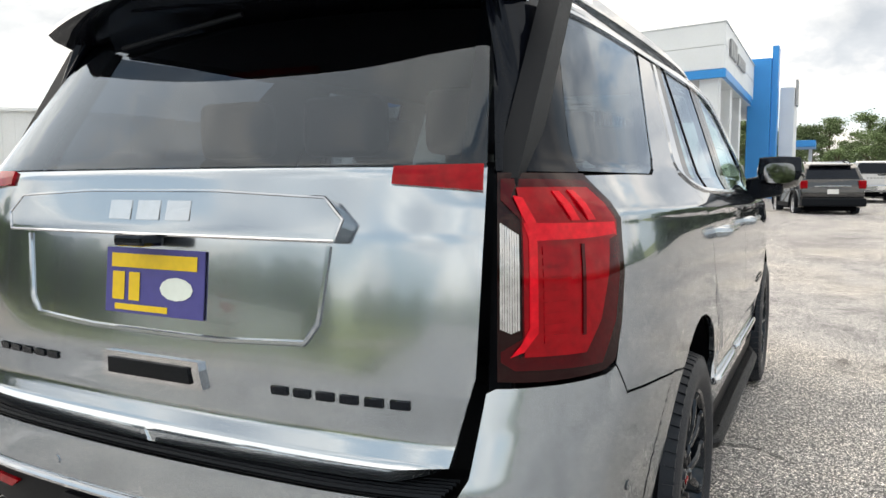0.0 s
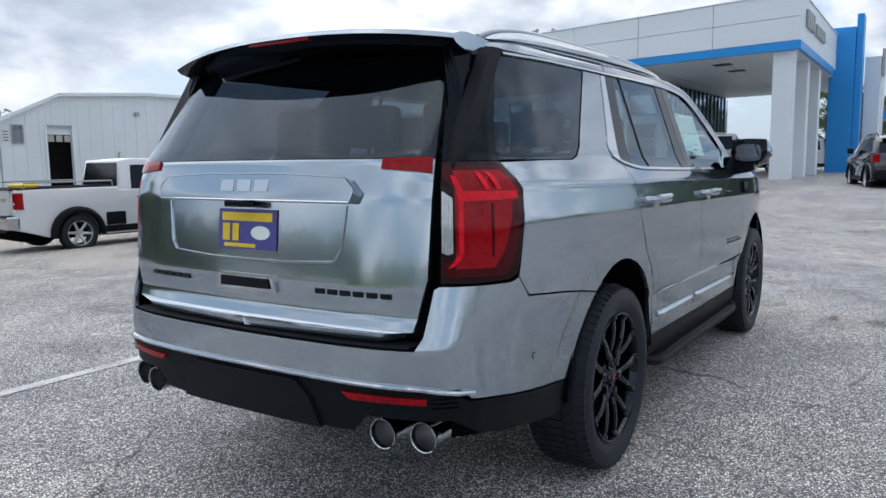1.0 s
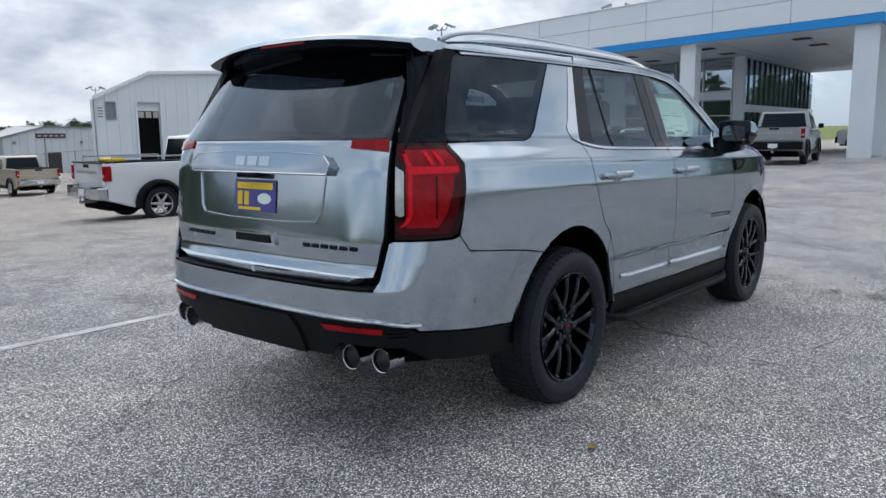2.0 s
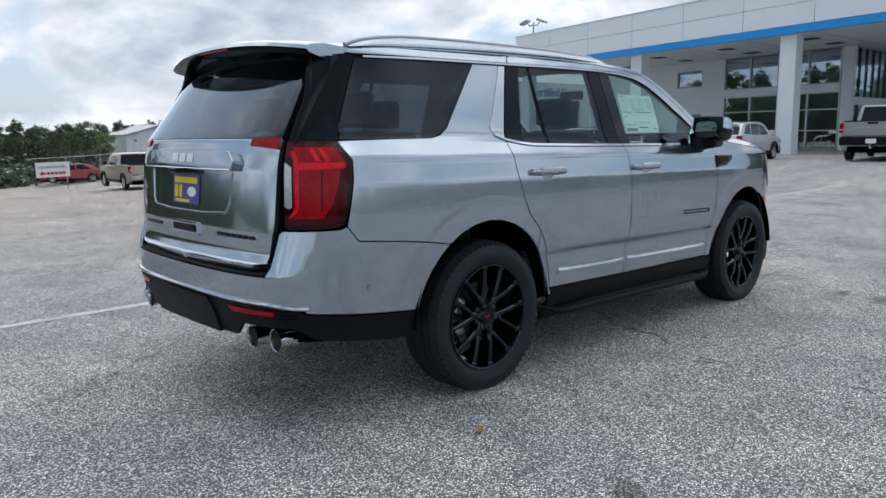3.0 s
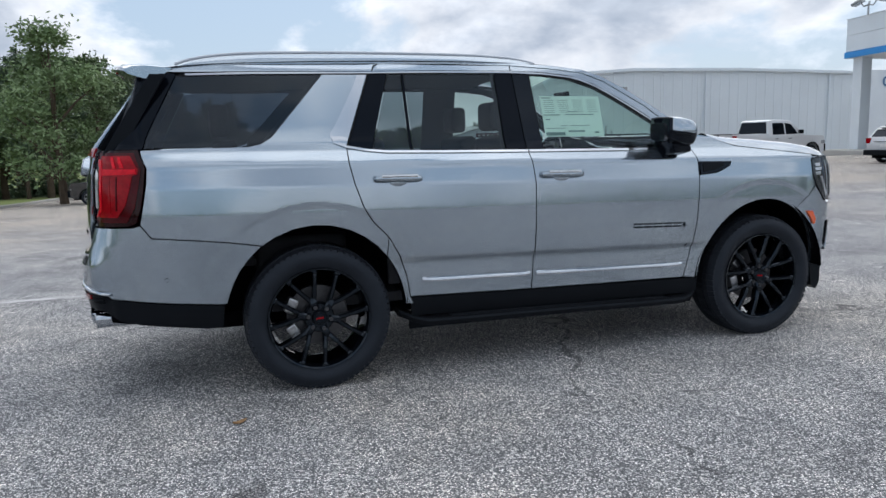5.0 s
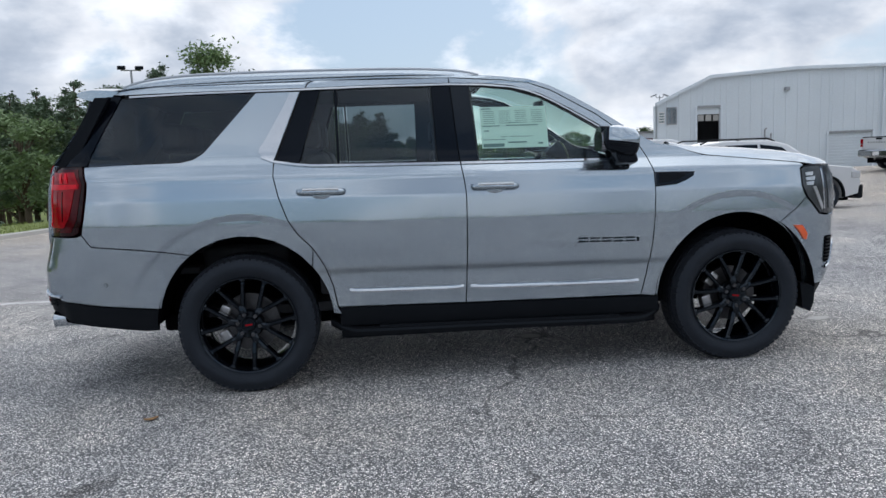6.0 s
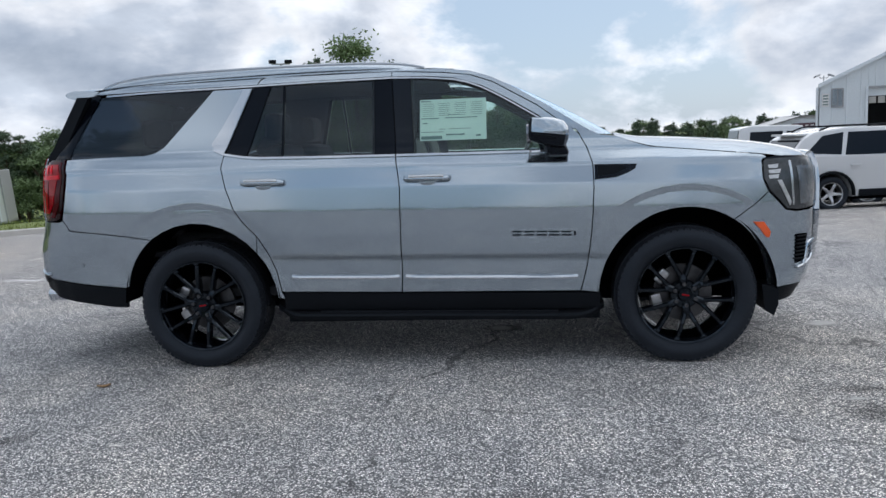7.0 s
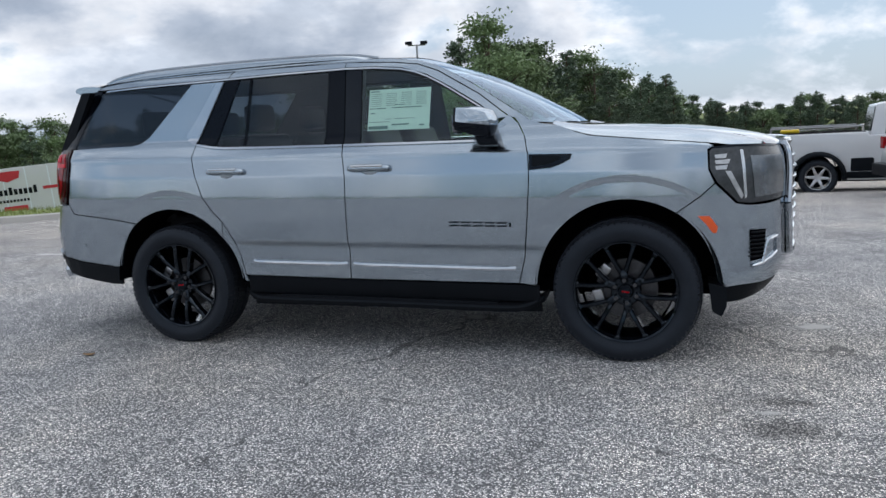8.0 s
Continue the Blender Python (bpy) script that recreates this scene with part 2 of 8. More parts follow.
M_AMBER = mat("amber_reflector", (0.85, 0.10, 0.01), 0.15, 0.0, var=0.1, coat=1.0)
M_LAMPHOUSE = mat("lamp_housing", (0.07, 0.075, 0.08), 0.16, 0.5, var=0.3, scale=20)
M_GLASSDARK = glass_mat("privacy_glass", (0.17, 0.20, 0.235), 1.54)
M_GLASSMID = glass_mat("tinted_glass", (0.39, 0.44, 0.45), 1.52)
M_GLASS = glass_mat("green_tinted_glass", (0.78, 0.91, 0.85), 1.55)
# black gloss parts carry a cool sheen
for m in (M_BLACKGLOSS, M_PILLAR, M_RIM, M_RUBBER, M_CLAD, M_BLACKPLAST):
    m.node_tree.nodes["Principled BSDF"].inputs["Specular Tint"].default_value = (0.70, 0.84, 1.0, 1)
M_PAPER = mat("printed_paper", (0.72, 0.80, 0.76), 0.7, 0.0, var=0.05)
M_INK = mat("printed_ink", (0.16, 0.22, 0.22), 0.7, 0.0, var=0.2)
M_WHITECAR = paint_mat("white_car_paint", (0.63, 0.64, 0.655), 0.0, 0.3)
M_BLACKCAR = paint_mat("black_car_paint", (0.006, 0.007, 0.010), 0.0, 0.22)
M_SILVERCAR = paint_mat("silver_car_paint", (0.30, 0.31, 0.32), 0.6, 0.3)
M_TANCAR = paint_mat("tan_car_paint", (0.44, 0.38, 0.29), 0.3, 0.35)
M_REDCAR = paint_mat("red_car_paint", (0.32, 0.02, 0.025), 0.0, 0.3)
M_BLUEBAND = mat("blue_fascia", (0.004, 0.25, 0.66), 0.35, 0.0, var=0.06, scale=0.6, fine=20)
M_WHITEPANEL = mat("white_panel", (0.70, 0.755, 0.80), 0.45, 0.0, var=0.05, scale=0.5, fine=15, per_object=0.12)
M_STUCCO = mat("white_stucco", (0.70, 0.75, 0.79), 0.85, 0.0, var=0.08, scale=0.5, fine=25, bump=0.2, bump_scale=60)
M_SHED = mat("white_steel_siding", (0.66, 0.715, 0.755), 0.5, 0.0, var=0.07, scale=0.35, fine=9)
M_CONCRETE = mat("pale_concrete", (0.42, 0.41, 0.39), 0.9, 0.0, var=0.15, scale=1.2, fine=40, bump=0.3)
M_LINE = mat("worn_line_paint", (0.53, 0.525, 0.52), 0.85, 0.0, var=0.6, scale=3, fine=45, bump=0.3)
M_GRASS = mat("grass", (0.17, 0.21, 0.055), 0.9, 0.0, var=0.45, scale=0.8, fine=14, bump=0.8, bump_scale=30)
M_LEAF = mat("leaf_green", (0.125, 0.185, 0.078), 0.6, 0.0, var=0.5, scale=0.5, fine=3, per_object=0.35)
M_NEEDLE = mat("pine_needles", (0.084, 0.128, 0.074), 0.65, 0.0, var=0.5, scale=0.5, fine=3, per_object=0.3)
M_BARK = mat("bark", (0.09, 0.065, 0.045), 0.9, 0.0, var=0.4, scale=4, fine=40, bump=0.6)
M_GALV = mat("galvanised_steel", (0.36, 0.37, 0.38), 0.45, 0.8, var=0.2)
M_WINDOWDARK = glass_mat("shop_glass", (0.74, 0.79, 0.79), 3.4)
M_ANODISED = mat("dark_anodised_frame", (0.07, 0.08, 0.09), 0.4, 0.6, var=0.2)
M_SHOPWALL = mat("pale_shop_interior", (0.50, 0.51, 0.50), 0.8, 0.0, var=0.12, scale=0.6)
M_MULLION = mat("pale_aluminium", (0.50, 0.53, 0.56), 0.4, 0.3, var=0.08)
# colour holds the shade of unlit rooms; also used for dark doors, desks
M_SHADETRIM = mat("room_shade_and_dark_trim", (0.035, 0.036, 0.04), 0.8, 0.0, var=0.3, scale=0.7)
M_BLUELETTER = mat("blue_letters", (0.07, 0.17, 0.32), 0.4, 0.0, var=0.05)
M_PLATEBLUE = mat("plate_blue", (0.06, 0.06, 0.26), 0.4, 0.0, var=0.1)
M_PLATEYELLOW = mat("plate_yellow", (0.75, 0.52, 0.02), 0.4, 0.0, var=0.1)
M_BANNER = mat("white_banner", (0.72, 0.72, 0.72), 0.7, 0.0, var=0.06)
M_BANNERRED = mat("banner_red", (0.5, 0.03, 0.04), 0.7, 0.0, var=0.1)
M_SIGNDARK = mat("faded_maroon", (0.10, 0.055, 0.07), 0.7, 0.0, var=0.3, scale=2)


# ---- mesh helpers ----
def mesh_from(name, verts, faces, material, smooth=False):
    me = bpy.data.meshes.new(name)
    me.from_pydata([tuple(map(float, v)) for v in verts], [], [tuple(map(int, f)) for f in faces])
    me.materials.append(material)
    if smooth:
        me.shade_smooth()
    return me


def part(name, bm, material, parent=None, label="", smooth=False):
    """Links a bmesh (freed here) or a mesh as one object, under its thing or part."""
    if isinstance(bm, bmesh.types.BMesh):
        me = bpy.data.meshes.new(name)
        bmesh.ops.recalc_face_normals(bm, faces=bm.faces)
        bm.to_mesh(me)
        bm.free()
        me.materials.append(material)
        if smooth:
            me.shade_smooth()
            me.set_sharp_from_angle(angle=radians(38))
    else:
        me = bm
    ob = new(name, me)
    if parent is not None:
        ob.parent = parent
    if label:
        tagged(ob, label)
    return ob


def thing(name, label, category, m=None, group="", kind=""):
    ob = new(name)
    ob.empty_display_size = 0.2
    if m is not None:
        ob.matrix_basis = m
    return tagged(ob, label, category, group, kind)


def box_bm(x0, y0, z0, x1, y1, z1, bevel=0.0, seg=2):
    bm = bmesh.new()
    bmesh.ops.create_cube(bm, size=1)
    for v in bm.verts:
        v.co = ((x0 + x1) / 2 + v.co.x * (x1 - x0), (y0 + y1) / 2 + v.co.y * (y1 - y0), (z0 + z1) / 2 + v.co.z * (z1 - z0))
    if bevel:
        bmesh.ops.bevel(bm, geom=bm.edges[:], offset=bevel, segments=seg, profile=0.6, affect="EDGES", clamp_overlap=True)
    return bm


def add_box(bm, x0, y0, z0, x1, y1, z1):
    c = [bm.verts.new(p) for p in ((x0, y0, z0), (x1, y0, z0), (x1, y1, z0), (x0, y1, z0), (x0, y0, z1), (x1, y0, z1), (x1, y1, z1), (x0, y1, z1))]
    for f in ((0, 3, 2, 1), (4, 5, 6, 7), (0, 1, 5, 4), (1, 2, 6, 5), (2, 3, 7, 6), (3, 0, 4, 7)):
        bm.faces.new([c[i] for i in f])


def add_tube(bm, pts, r, n=8, r1=None, caps=True):
    """A round bar along points, with radius r (to r1)."""
    pts = [Vector(p) for p in pts]
    r1 = r if r1 is None else r1
    rings = []
    for i, p in enumerate(pts):
        d = (pts[min(i + 1, len(pts) - 1)] - pts[max(i - 1, 0)]).normalized()
        a = d.orthogonal().normalized() if i == 0 else (a - d * a.dot(d)).normalized()
        b2 = d.cross(a)
        rr = r + (r1 - r) * i / max(1, len(pts) - 1)
        rings.append([bm.verts.new(p + (a * math.cos(2 * math.pi * k / n) + b2 * math.sin(2 * math.pi * k / n)) * rr) for k in range(n)])
    for q, s in zip(rings, rings[1:]):
        for k in range(n):
            bm.faces.new((q[k], q[(k + 1) % n], s[(k + 1) % n], s[k]))
    if caps:
        bm.faces.new(rings[0][::-1])
        bm.faces.new(rings[-1])


def tube_bm(pts, r, n=8, r1=None):
    bm = bmesh.new()
    add_tube(bm, pts, r, n, r1)
    return bm


def lathe_bm(profile, n=48, axis="y"):
    """Revolves (radius, height) pairs round an axis."""
    bm = bmesh.new()
    rings = []
    for r, h in profile:
        ring = []
        for k in range(n):
            a = 2 * math.pi * k / n
            c, s = r * math.cos(a), r * math.sin(a)
            ring.append(bm.verts.new((c, h, s) if axis == "y" else (c, s, h)))
        rings.append(ring)
    for q, s in zip(rings, rings[1:]):
        for k in range(n):
            bm.faces.new((q[k], q[(k + 1) % n], s[(k + 1) % n], s[k]))
    return bm


def prism_bm(pts, y0, y1, bevel=0.0, seg=2):
    """A polygon of (x, z) pushed from y0 to y1."""
    bm = bmesh.new()
    a = [bm.verts.new((x, y0, z)) for x, z in pts]
    f = bm.faces.new(a)
    r = bmesh.ops.extrude_face_region(bm, geom=[f])
    for v in r["geom"]:
        if isinstance(v, bmesh.types.BMVert):
            v.co.y = y1
    if bevel:
        bmesh.ops.bevel(bm, geom=bm.edges[:], offset=bevel, segments=seg, profile=0.6, affect="EDGES", clamp_overlap=True)
    return bm


def ss(a, b, x):
    t = np.clip((np.asarray(x, float) - a) / (b - a), 0, 1)
    return t * t * (3 - 2 * t)


def gz(x, y):
    """Height of the ground: flat round the car, rising to the showroom, falling to the back lot."""
    x, y = np.asarray(x, float), np.asarray(y, float)
    rise = 0.30 * ss(4, 24, x) * (1 - ss(4, 15, y))
    q = np.maximum(y - 6.0, 0)
    fall = (0.04 * np.minimum(q, 90) + 0.022 * np.minimum(q, 9)) * (1 - ss(9, 25, x) * (1 - 0.7 * ss(24, 44, y)))
    side = 0.20 * np.clip(-x - 16, 0, 14) * ss(0, 14, y)
    return rise - fall - side


def gzf(x, y):
    return float(gz(x, y))

# ---- the large SUV: its skin is one surface S(u, z), u the way round its plan and z the height ----
PLAN = [(-1.215, 0), (-1.207, -0.35), (-1.185, -0.6), (-1.135, -0.79), (-1.065, -0.885), (-0.97, -0.945), (-0.82, -0.987), (-0.5, -1.013), (0, -1.02), (0.5, -1.0215),
        (1, -1.022), (1.6, -1.0215), (2.2, -1.021), (2.9, -1.015), (3.2, -1.0), (3.45, -0.968), (3.62, -0.92), (3.76, -0.84), (3.86, -0.72), (3.94, -0.52), (4.0, -0.27), (4.02, 0)]


def smooth_line(pts, n=24):
    """Points along a smooth curve through pts."""
    p = np.array(pts, float)
    p = np.vstack([2 * p[0] - p[1], p, 2 * p[-1] - p[-2]])
    out = []
    for i in range(1, len(p) - 2):
        a, b, c, d = p[i - 1:i + 3]
        for t in np.arange(n) / n:
            out.append(0.5 * (2 * b + (c - a) * t + (2 * a - 5 * b + 4 * c - d) * t ** 2 + (3 * b - a - 3 * c + d) * t ** 3))
    out.append(p[-2])
    return np.array(out)


CL = smooth_line([(-1.215 + 0.008, 0.35)] + PLAN + [(4.0, 0.27)])
i0, i1 = int(np.argmin(abs(CL[:200, 1]))), len(CL) - 1 - int(np.argmin(abs(CL[::-1][:200, 1])))
CL = CL[i0:i1 + 1]
CL[0, 1] = CL[-1, 1] = 0
ARC = np.r_[0, np.cumsum(np.hypot(*np.diff(CL, axis=0).T))]
ARC += 1.0 - np.interp(1.0, CL[:, 0], ARC)
U0, U1 = ARC[0], ARC[-1]
TAN = np.gradient(CL, axis=0)
TAN /= np.linalg.norm(TAN, axis=1)[:, None]
TAN[0], TAN[-1] = (0, -1), (0, 1)
SIDE_Z = [0.20, 0.42, 0.55, 0.60, 0.66, 0.688, 0.722, 0.85, 1.0, 1.15, 1.250, 1.272, 1.290, 1.345, 1.40, 1.80, 1.86, 1.93]
SIDE_D = [-0.085, -0.050, -0.041, -0.039, -0.0375, -0.036, -0.011, 0.0, 0.0, -0.009, -0.0255, -0.0262, -0.040, -0.082, -0.116, -0.252, -0.290, -0.40]
PLAIN_D = [-0.085, -0.045, -0.031, -0.026, -0.019, -0.016, -0.012, 0.0, 0.0, -0.009, -0.0255, -0.0262, -0.040, -0.082, -0.116, -0.252, -0.290, -0.40]
REAR_Z = [0.20, 0.45, 0.62, 0.785, 0.80, 0.86, 0.95, 1.10, 1.25, 1.38, 1.42, 1.80, 1.86, 1.93]
REAR_D = [-0.06, 0.035, 0.065, 0.06, -0.010, -0.030, -0.018, -0.026, -0.034, -0.060, -0.085, -0.355, -0.395, -0.45]
FRONT_Z = [0.20, 0.34, 0.42, 0.52, 0.8, 1.05, 1.15, 1.22, 1.30, 1.93]
FRONT_D = [-0.16, -0.10, -0.045, -0.014, 0.0, 0.0, -0.012, -0.05, -0.14, -0.9]


def soft_interp(z, zs, ds, w):
    return sum(np.interp(z + k * w, zs, ds) for k in np.linspace(-1, 1, 7)) / 7


# the bumper cover swells out below the lamps
BUMP_Z = [0.20, 0.45, 0.60, 0.77, 0.80, 0.90, 1.0, 1.4]
BUMP_D = [-0.04, 0.040, 0.060, 0.062, 0.055, 0.024, 0.0, 0.0]


def S(u, z, rz=REAR_Z, rd=REAR_D):
    """The skin's place at (u, z)."""
    u, z = np.asarray(u, float), np.asarray(z, float)
    left = (u < U0) | (u > U1)
    q = np.where(u < U0, 2 * U0 - u, np.where(u > U1, 2 * U1 - u, u))
    x, y = np.interp(q, ARC, CL[:, 0]), np.interp(q, ARC, CL[:, 1])
    tx, ty = np.interp(q, ARC, TAN[:, 0]), np.interp(q, ARC, TAN[:, 1])
    k = np.hypot(tx, ty)
    nx, ny = ty / k, -tx / k
    ws, wr, wf = ny ** 2, np.where(nx < 0, nx ** 2, 0), np.where(nx > 0, nx ** 2, 0)
    zs = z + 0.022 * (x - 0.8) * (1 - ss(1.3, 1.5, z))
    # the low crease runs along the doors only
    kd = ss(0.30, 0.75, x) * (1 - ss(2.45, 2.75, x))
    d = ws * (kd * soft_interp(zs, SIDE_Z, SIDE_D, 0.008) + (1 - kd) * soft_interp(zs, SIDE_Z, PLAIN_D, 0.012)) + wr * soft_interp(z, rz, rd, 0.012) + wf * soft_interp(z, FRONT_Z, FRONT_D, 0.02)
    for xc in (0.015, 3.06):
        r = np.hypot((x - xc) / 1.04, z - 0.41)
        fade = ss(0.05, 0.55, (z - 0.41) / np.maximum(r, 0.01))
        d = d + ws * fade * -0.0055 * (1 - ss(0.634, 0.664, r)) * (1 - ss(0.85, 1.15, np.abs(x - xc)))
    return np.stack([x + nx * d, np.where(left, -1, 1) * (y + ny * d), z], -1)


def N(u, z):
    e = 0.002
    du, dz = S(u + e, z) - S(u - e, z), S(u, z + e) - S(u, z - e)
    n = np.cross(du, dz)
    return n / np.maximum(np.linalg.norm(n, axis=-1), 1e-9)[..., None]


def S_bump(u, z):
    return S(u, z, BUMP_Z, BUMP_D)


def N_bump(u, z):
    e = 0.002
    n = np.cross(S_bump(u + e, z) - S_bump(u - e, z), S_bump(u, z + e) - S_bump(u, z - e))
    return n / np.maximum(np.linalg.norm(n, axis=-1), 1e-9)[..., None]


def u_rear(y):
    """u on the tail for the plan's y (negative on the camera's side)."""
    k = CL[:, 0] < -0.85
    v = float(np.interp(abs(y), -CL[k, 1], ARC[k]))
    return v if y <= 0 else 2 * U0 - v


def dense(pts, step):
    out = []
    for (a, b), (c, d) in zip(pts, pts[1:] + pts[:1]):
        n = max(1, int(math.ceil(math.hypot(c - a, d - b) / step)))
        out += [(a + (c - a) * i / n, b + (d - b) * i / n) for i in range(n)]
    return out


def inset(pts, g):
    out, n = [], len(pts)
    for i in range(n):
        a, b, c = (Vector(pts[j % n]) for j in (i - 1, i, i + 1))
        e, f = (b - a), (c - b)
        if e.length < 1e-7 or f.length < 1e-7:
            out.append(tuple(b))
            continue
        e.normalize(), f.normalize()
        m = Vector((-e.y - f.y, e.x + f.x))
        k = max(0.35, m.length / 2)
        out.append(tuple(b + m.normalized() * g / k) if m.length > 1e-6 else tuple(b))
    return out


def panel_mesh(name, pts, material, off=0.0, thick=0.018, gap=0.0032, step=(0.05, 0.035), cuts=(), surf=None, nrm=None):
    """A piece of the skin inside an outline of (u, z), with edges turned in by thick."""
    surf, nrm = surf or S, nrm or N
    pts = [tuple(map(float, p)) for p in pts]
    area = sum(a[0] * b[1] - b[0] * a[1] for a, b in zip(pts, pts[1:] + pts[:1]))
    if area < 0:
        pts = pts[::-1]
    pts = dense(inset(pts, gap) if gap else pts, 0.05)
    bm = bmesh.new()
    bm.faces.new([bm.verts.new((u, 0, z)) for u, z in pts])
    us, zs = [p[0] for p in pts], [p[1] for p in pts]
    lines = [((v, 0, 0), (1, 0, 0)) for v in np.arange(math.ceil(min(us) / step[0]) * step[0] + 0.0013, max(us), step[0])]
    lines += [((0, 0, v), (0, 0, 1)) for v in np.arange(math.ceil(min(zs) / step[1]) * step[1] + 0.0011, max(zs), step[1])]
    lines += [((0, 0, v), (0, 0, 1)) for v in cuts if min(zs) < v < max(zs)]
    for co, no in lines:
        bmesh.ops.bisect_plane(bm, geom=bm.verts[:] + bm.edges[:] + bm.faces[:], dist=1e-5, plane_co=co, plane_no=no)
    bmesh.ops.triangulate(bm, faces=[f for f in bm.faces if len(f.verts) > 4])
    bm.verts.index_update()
    uz = np.array([(v.co.x, v.co.z) for v in bm.verts])
    nn = nrm(uz[:, 0], uz[:, 1])
    pp = surf(uz[:, 0], uz[:, 1]) + nn * off
    faces = [[v.index for v in f.verts] for f in bm.faces]
    # keep the winding that looks outwards
    f0 = faces[len(faces) // 2]
    a, b, c = pp[f0[0]], pp[f0[1]], pp[f0[2]]
    if np.dot(np.cross(b - a, c - a), nn[f0[0]]) < 0:
        faces = [f[::-1] for f in faces]
    verts, normals = list(pp), list(nn)
    if thick:
        edge = {}
        for f in faces:
            for i in range(len(f)):
                edge[(f[i], f[(i + 1) % len(f)])] = 1
        rim = [e for e in edge if (e[1], e[0]) not in edge]
        top, low = {}, {}
        for i in sorted({v for e in rim for v in e}):
            top[i], low[i] = len(verts), len(verts) + 1
            verts += [pp[i], pp[i] - nn[i] * thick]
            normals += [np.zeros(3), np.zeros(3)]
        faces += [[top[b], top[a], low[a], low[b]] for a, b in rim]
    bm.free()
    me = mesh_from(name, verts, faces, material, smooth=True)
    me.normals_split_custom_set_from_vertices([tuple(map(float, v)) for v in normals])
    return me


CREASES = (1.26, 1.28, 1.30, 0.68, 0.70, 0.72)
suv = thing("suv", "large silver-grey metallic SUV with black wheels and chrome trim", "car")


def panel(name, pts, material, off=0.0, parent=None, label="", both=True, **kw):
    """A skin piece on the camera's side, and its mirror image on the far side."""
    made = part(name, panel_mesh(name, pts, material, off, cuts=CREASES, **kw), material, parent or suv, label)
    if both:
        kw["step"] = tuple(1.6 * s for s in kw.get("step", (0.05, 0.035)))
        part(name, panel_mesh(name, [(2 * U0 - u, z) for u, z in pts], material, off, **kw), material, parent or suv, label)
    return made


def arc_pts(xc, r, a0, a1, n=28, zc=0.41):
    return [(xc + 0.955 * r * math.cos(radians(a0 + (a1 - a0) * i / n)), zc + r * math.sin(radians(a0 + (a1 - a0) * i / n))) for i in range(n + 1)]


# outlines in (u, z); along the flank u is the distance ahead of the rear axle
DOOR_R = [(0.392, 1.792), (0.224, 1.373), (0.222, 1.288), (0.247, 1.168), (0.293, 1.029), (0.345, 0.945), (0.430, 0.855), (0.494, 0.74), (0.534, 0.62), (0.556, 0.487)]
BCUT = [(1.335, 1.33), (1.350, 1.21), (1.358, 1.123), (1.352, 0.85), (1.343, 0.581), (1.335, 0.468)]
FCUT = [(2.455, 1.398), (2.496, 1.317), (2.524, 1.217), (2.527, 1.077), (2.518, 0.93), (2.505, 0.784), (2.481, 0.606), (2.44, 0.45)]
UL = u_rear(-0.80)
arch_r, arch_f = arc_pts(0.015, 0.537, 0, 180), arc_pts(3.06, 0.532, 0, 180)

# quarter panel with the C-pillar, from the door cut round the wheel arch to the tail lamp
QGLASS = [(-0.885, 1.394), (-0.595, 1.392), (-0.319, 1.392), (-0.249, 1.406), (-0.188, 1.442), (-0.098, 1.543), (0.124, 1.792)]
quarter = DOOR_R[1:7] + [(0.015 + 0.513 * math.cos(radians(a)), 0.41 + 0.537 * math.sin(radians(a))) for a in (38, 48, 58, 68, 80, 92, 104, 116, 125)]
quarter = [(0.392, 1.792)] + quarter + [(-0.45, 0.880), (-0.60, 0.90), (-0.845, 0.925), (-0.90, 0.997), (-0.872, 1.12), (-0.855, 1.211), (-0.850, 1.296), (-0.905, 1.388)] + QGLASS[1:]
panel("quarter_panel", quarter, M_PAINT, step=(0.012, 0.012))
# rear doorway jamb strip between wheel arch and door
panel("wheel_arch_strip", [(0.430, 0.855), (0.494, 0.74), (0.534, 0.62), (0.556, 0.487), (0.578, 0.44)] + arc_pts(0.015, 0.537, 4, 38, 10), M_PAINT, step=(0.012, 0.012))
panel("rear_door", [(0.224, 1.373), (0.35, 1.352), (0.46, 1.338), (0.80, 1.328), (1.335, 1.316)] + BCUT[1:] + DOOR_R[9:1:-1], M_PAINT, step=(0.02, 0.016))
panel("front_door", [(1.335, 1.316), (2.22, 1.300), (2.33, 1.40), (2.395, 1.455)] + FCUT + BCUT[:0:-1], M_PAINT, step=(0.02, 0.016))
fend = FCUT[1:] + [(2.54, 0.44)] + [(3.06 + 0.511 * math.cos(radians(a)), 0.41 + 0.532 * math.sin(radians(a))) for a in range(176, 50, -7)]
fend = [(2.415, 1.455), (2.455, 1.398)] + fend + [(3.46, 0.94), (3.545, 1.013), (3.512, 1.089), (3.512, 1.196), (3.55, 1.215), (3.52, 1.232), (2.87, 1.306), (2.78, 1.335), (2.70, 1.372), (2.58, 1.392), (2.52, 1.42)]
panel("front_fender", fend, M_PAINT, step=(0.012, 0.012))
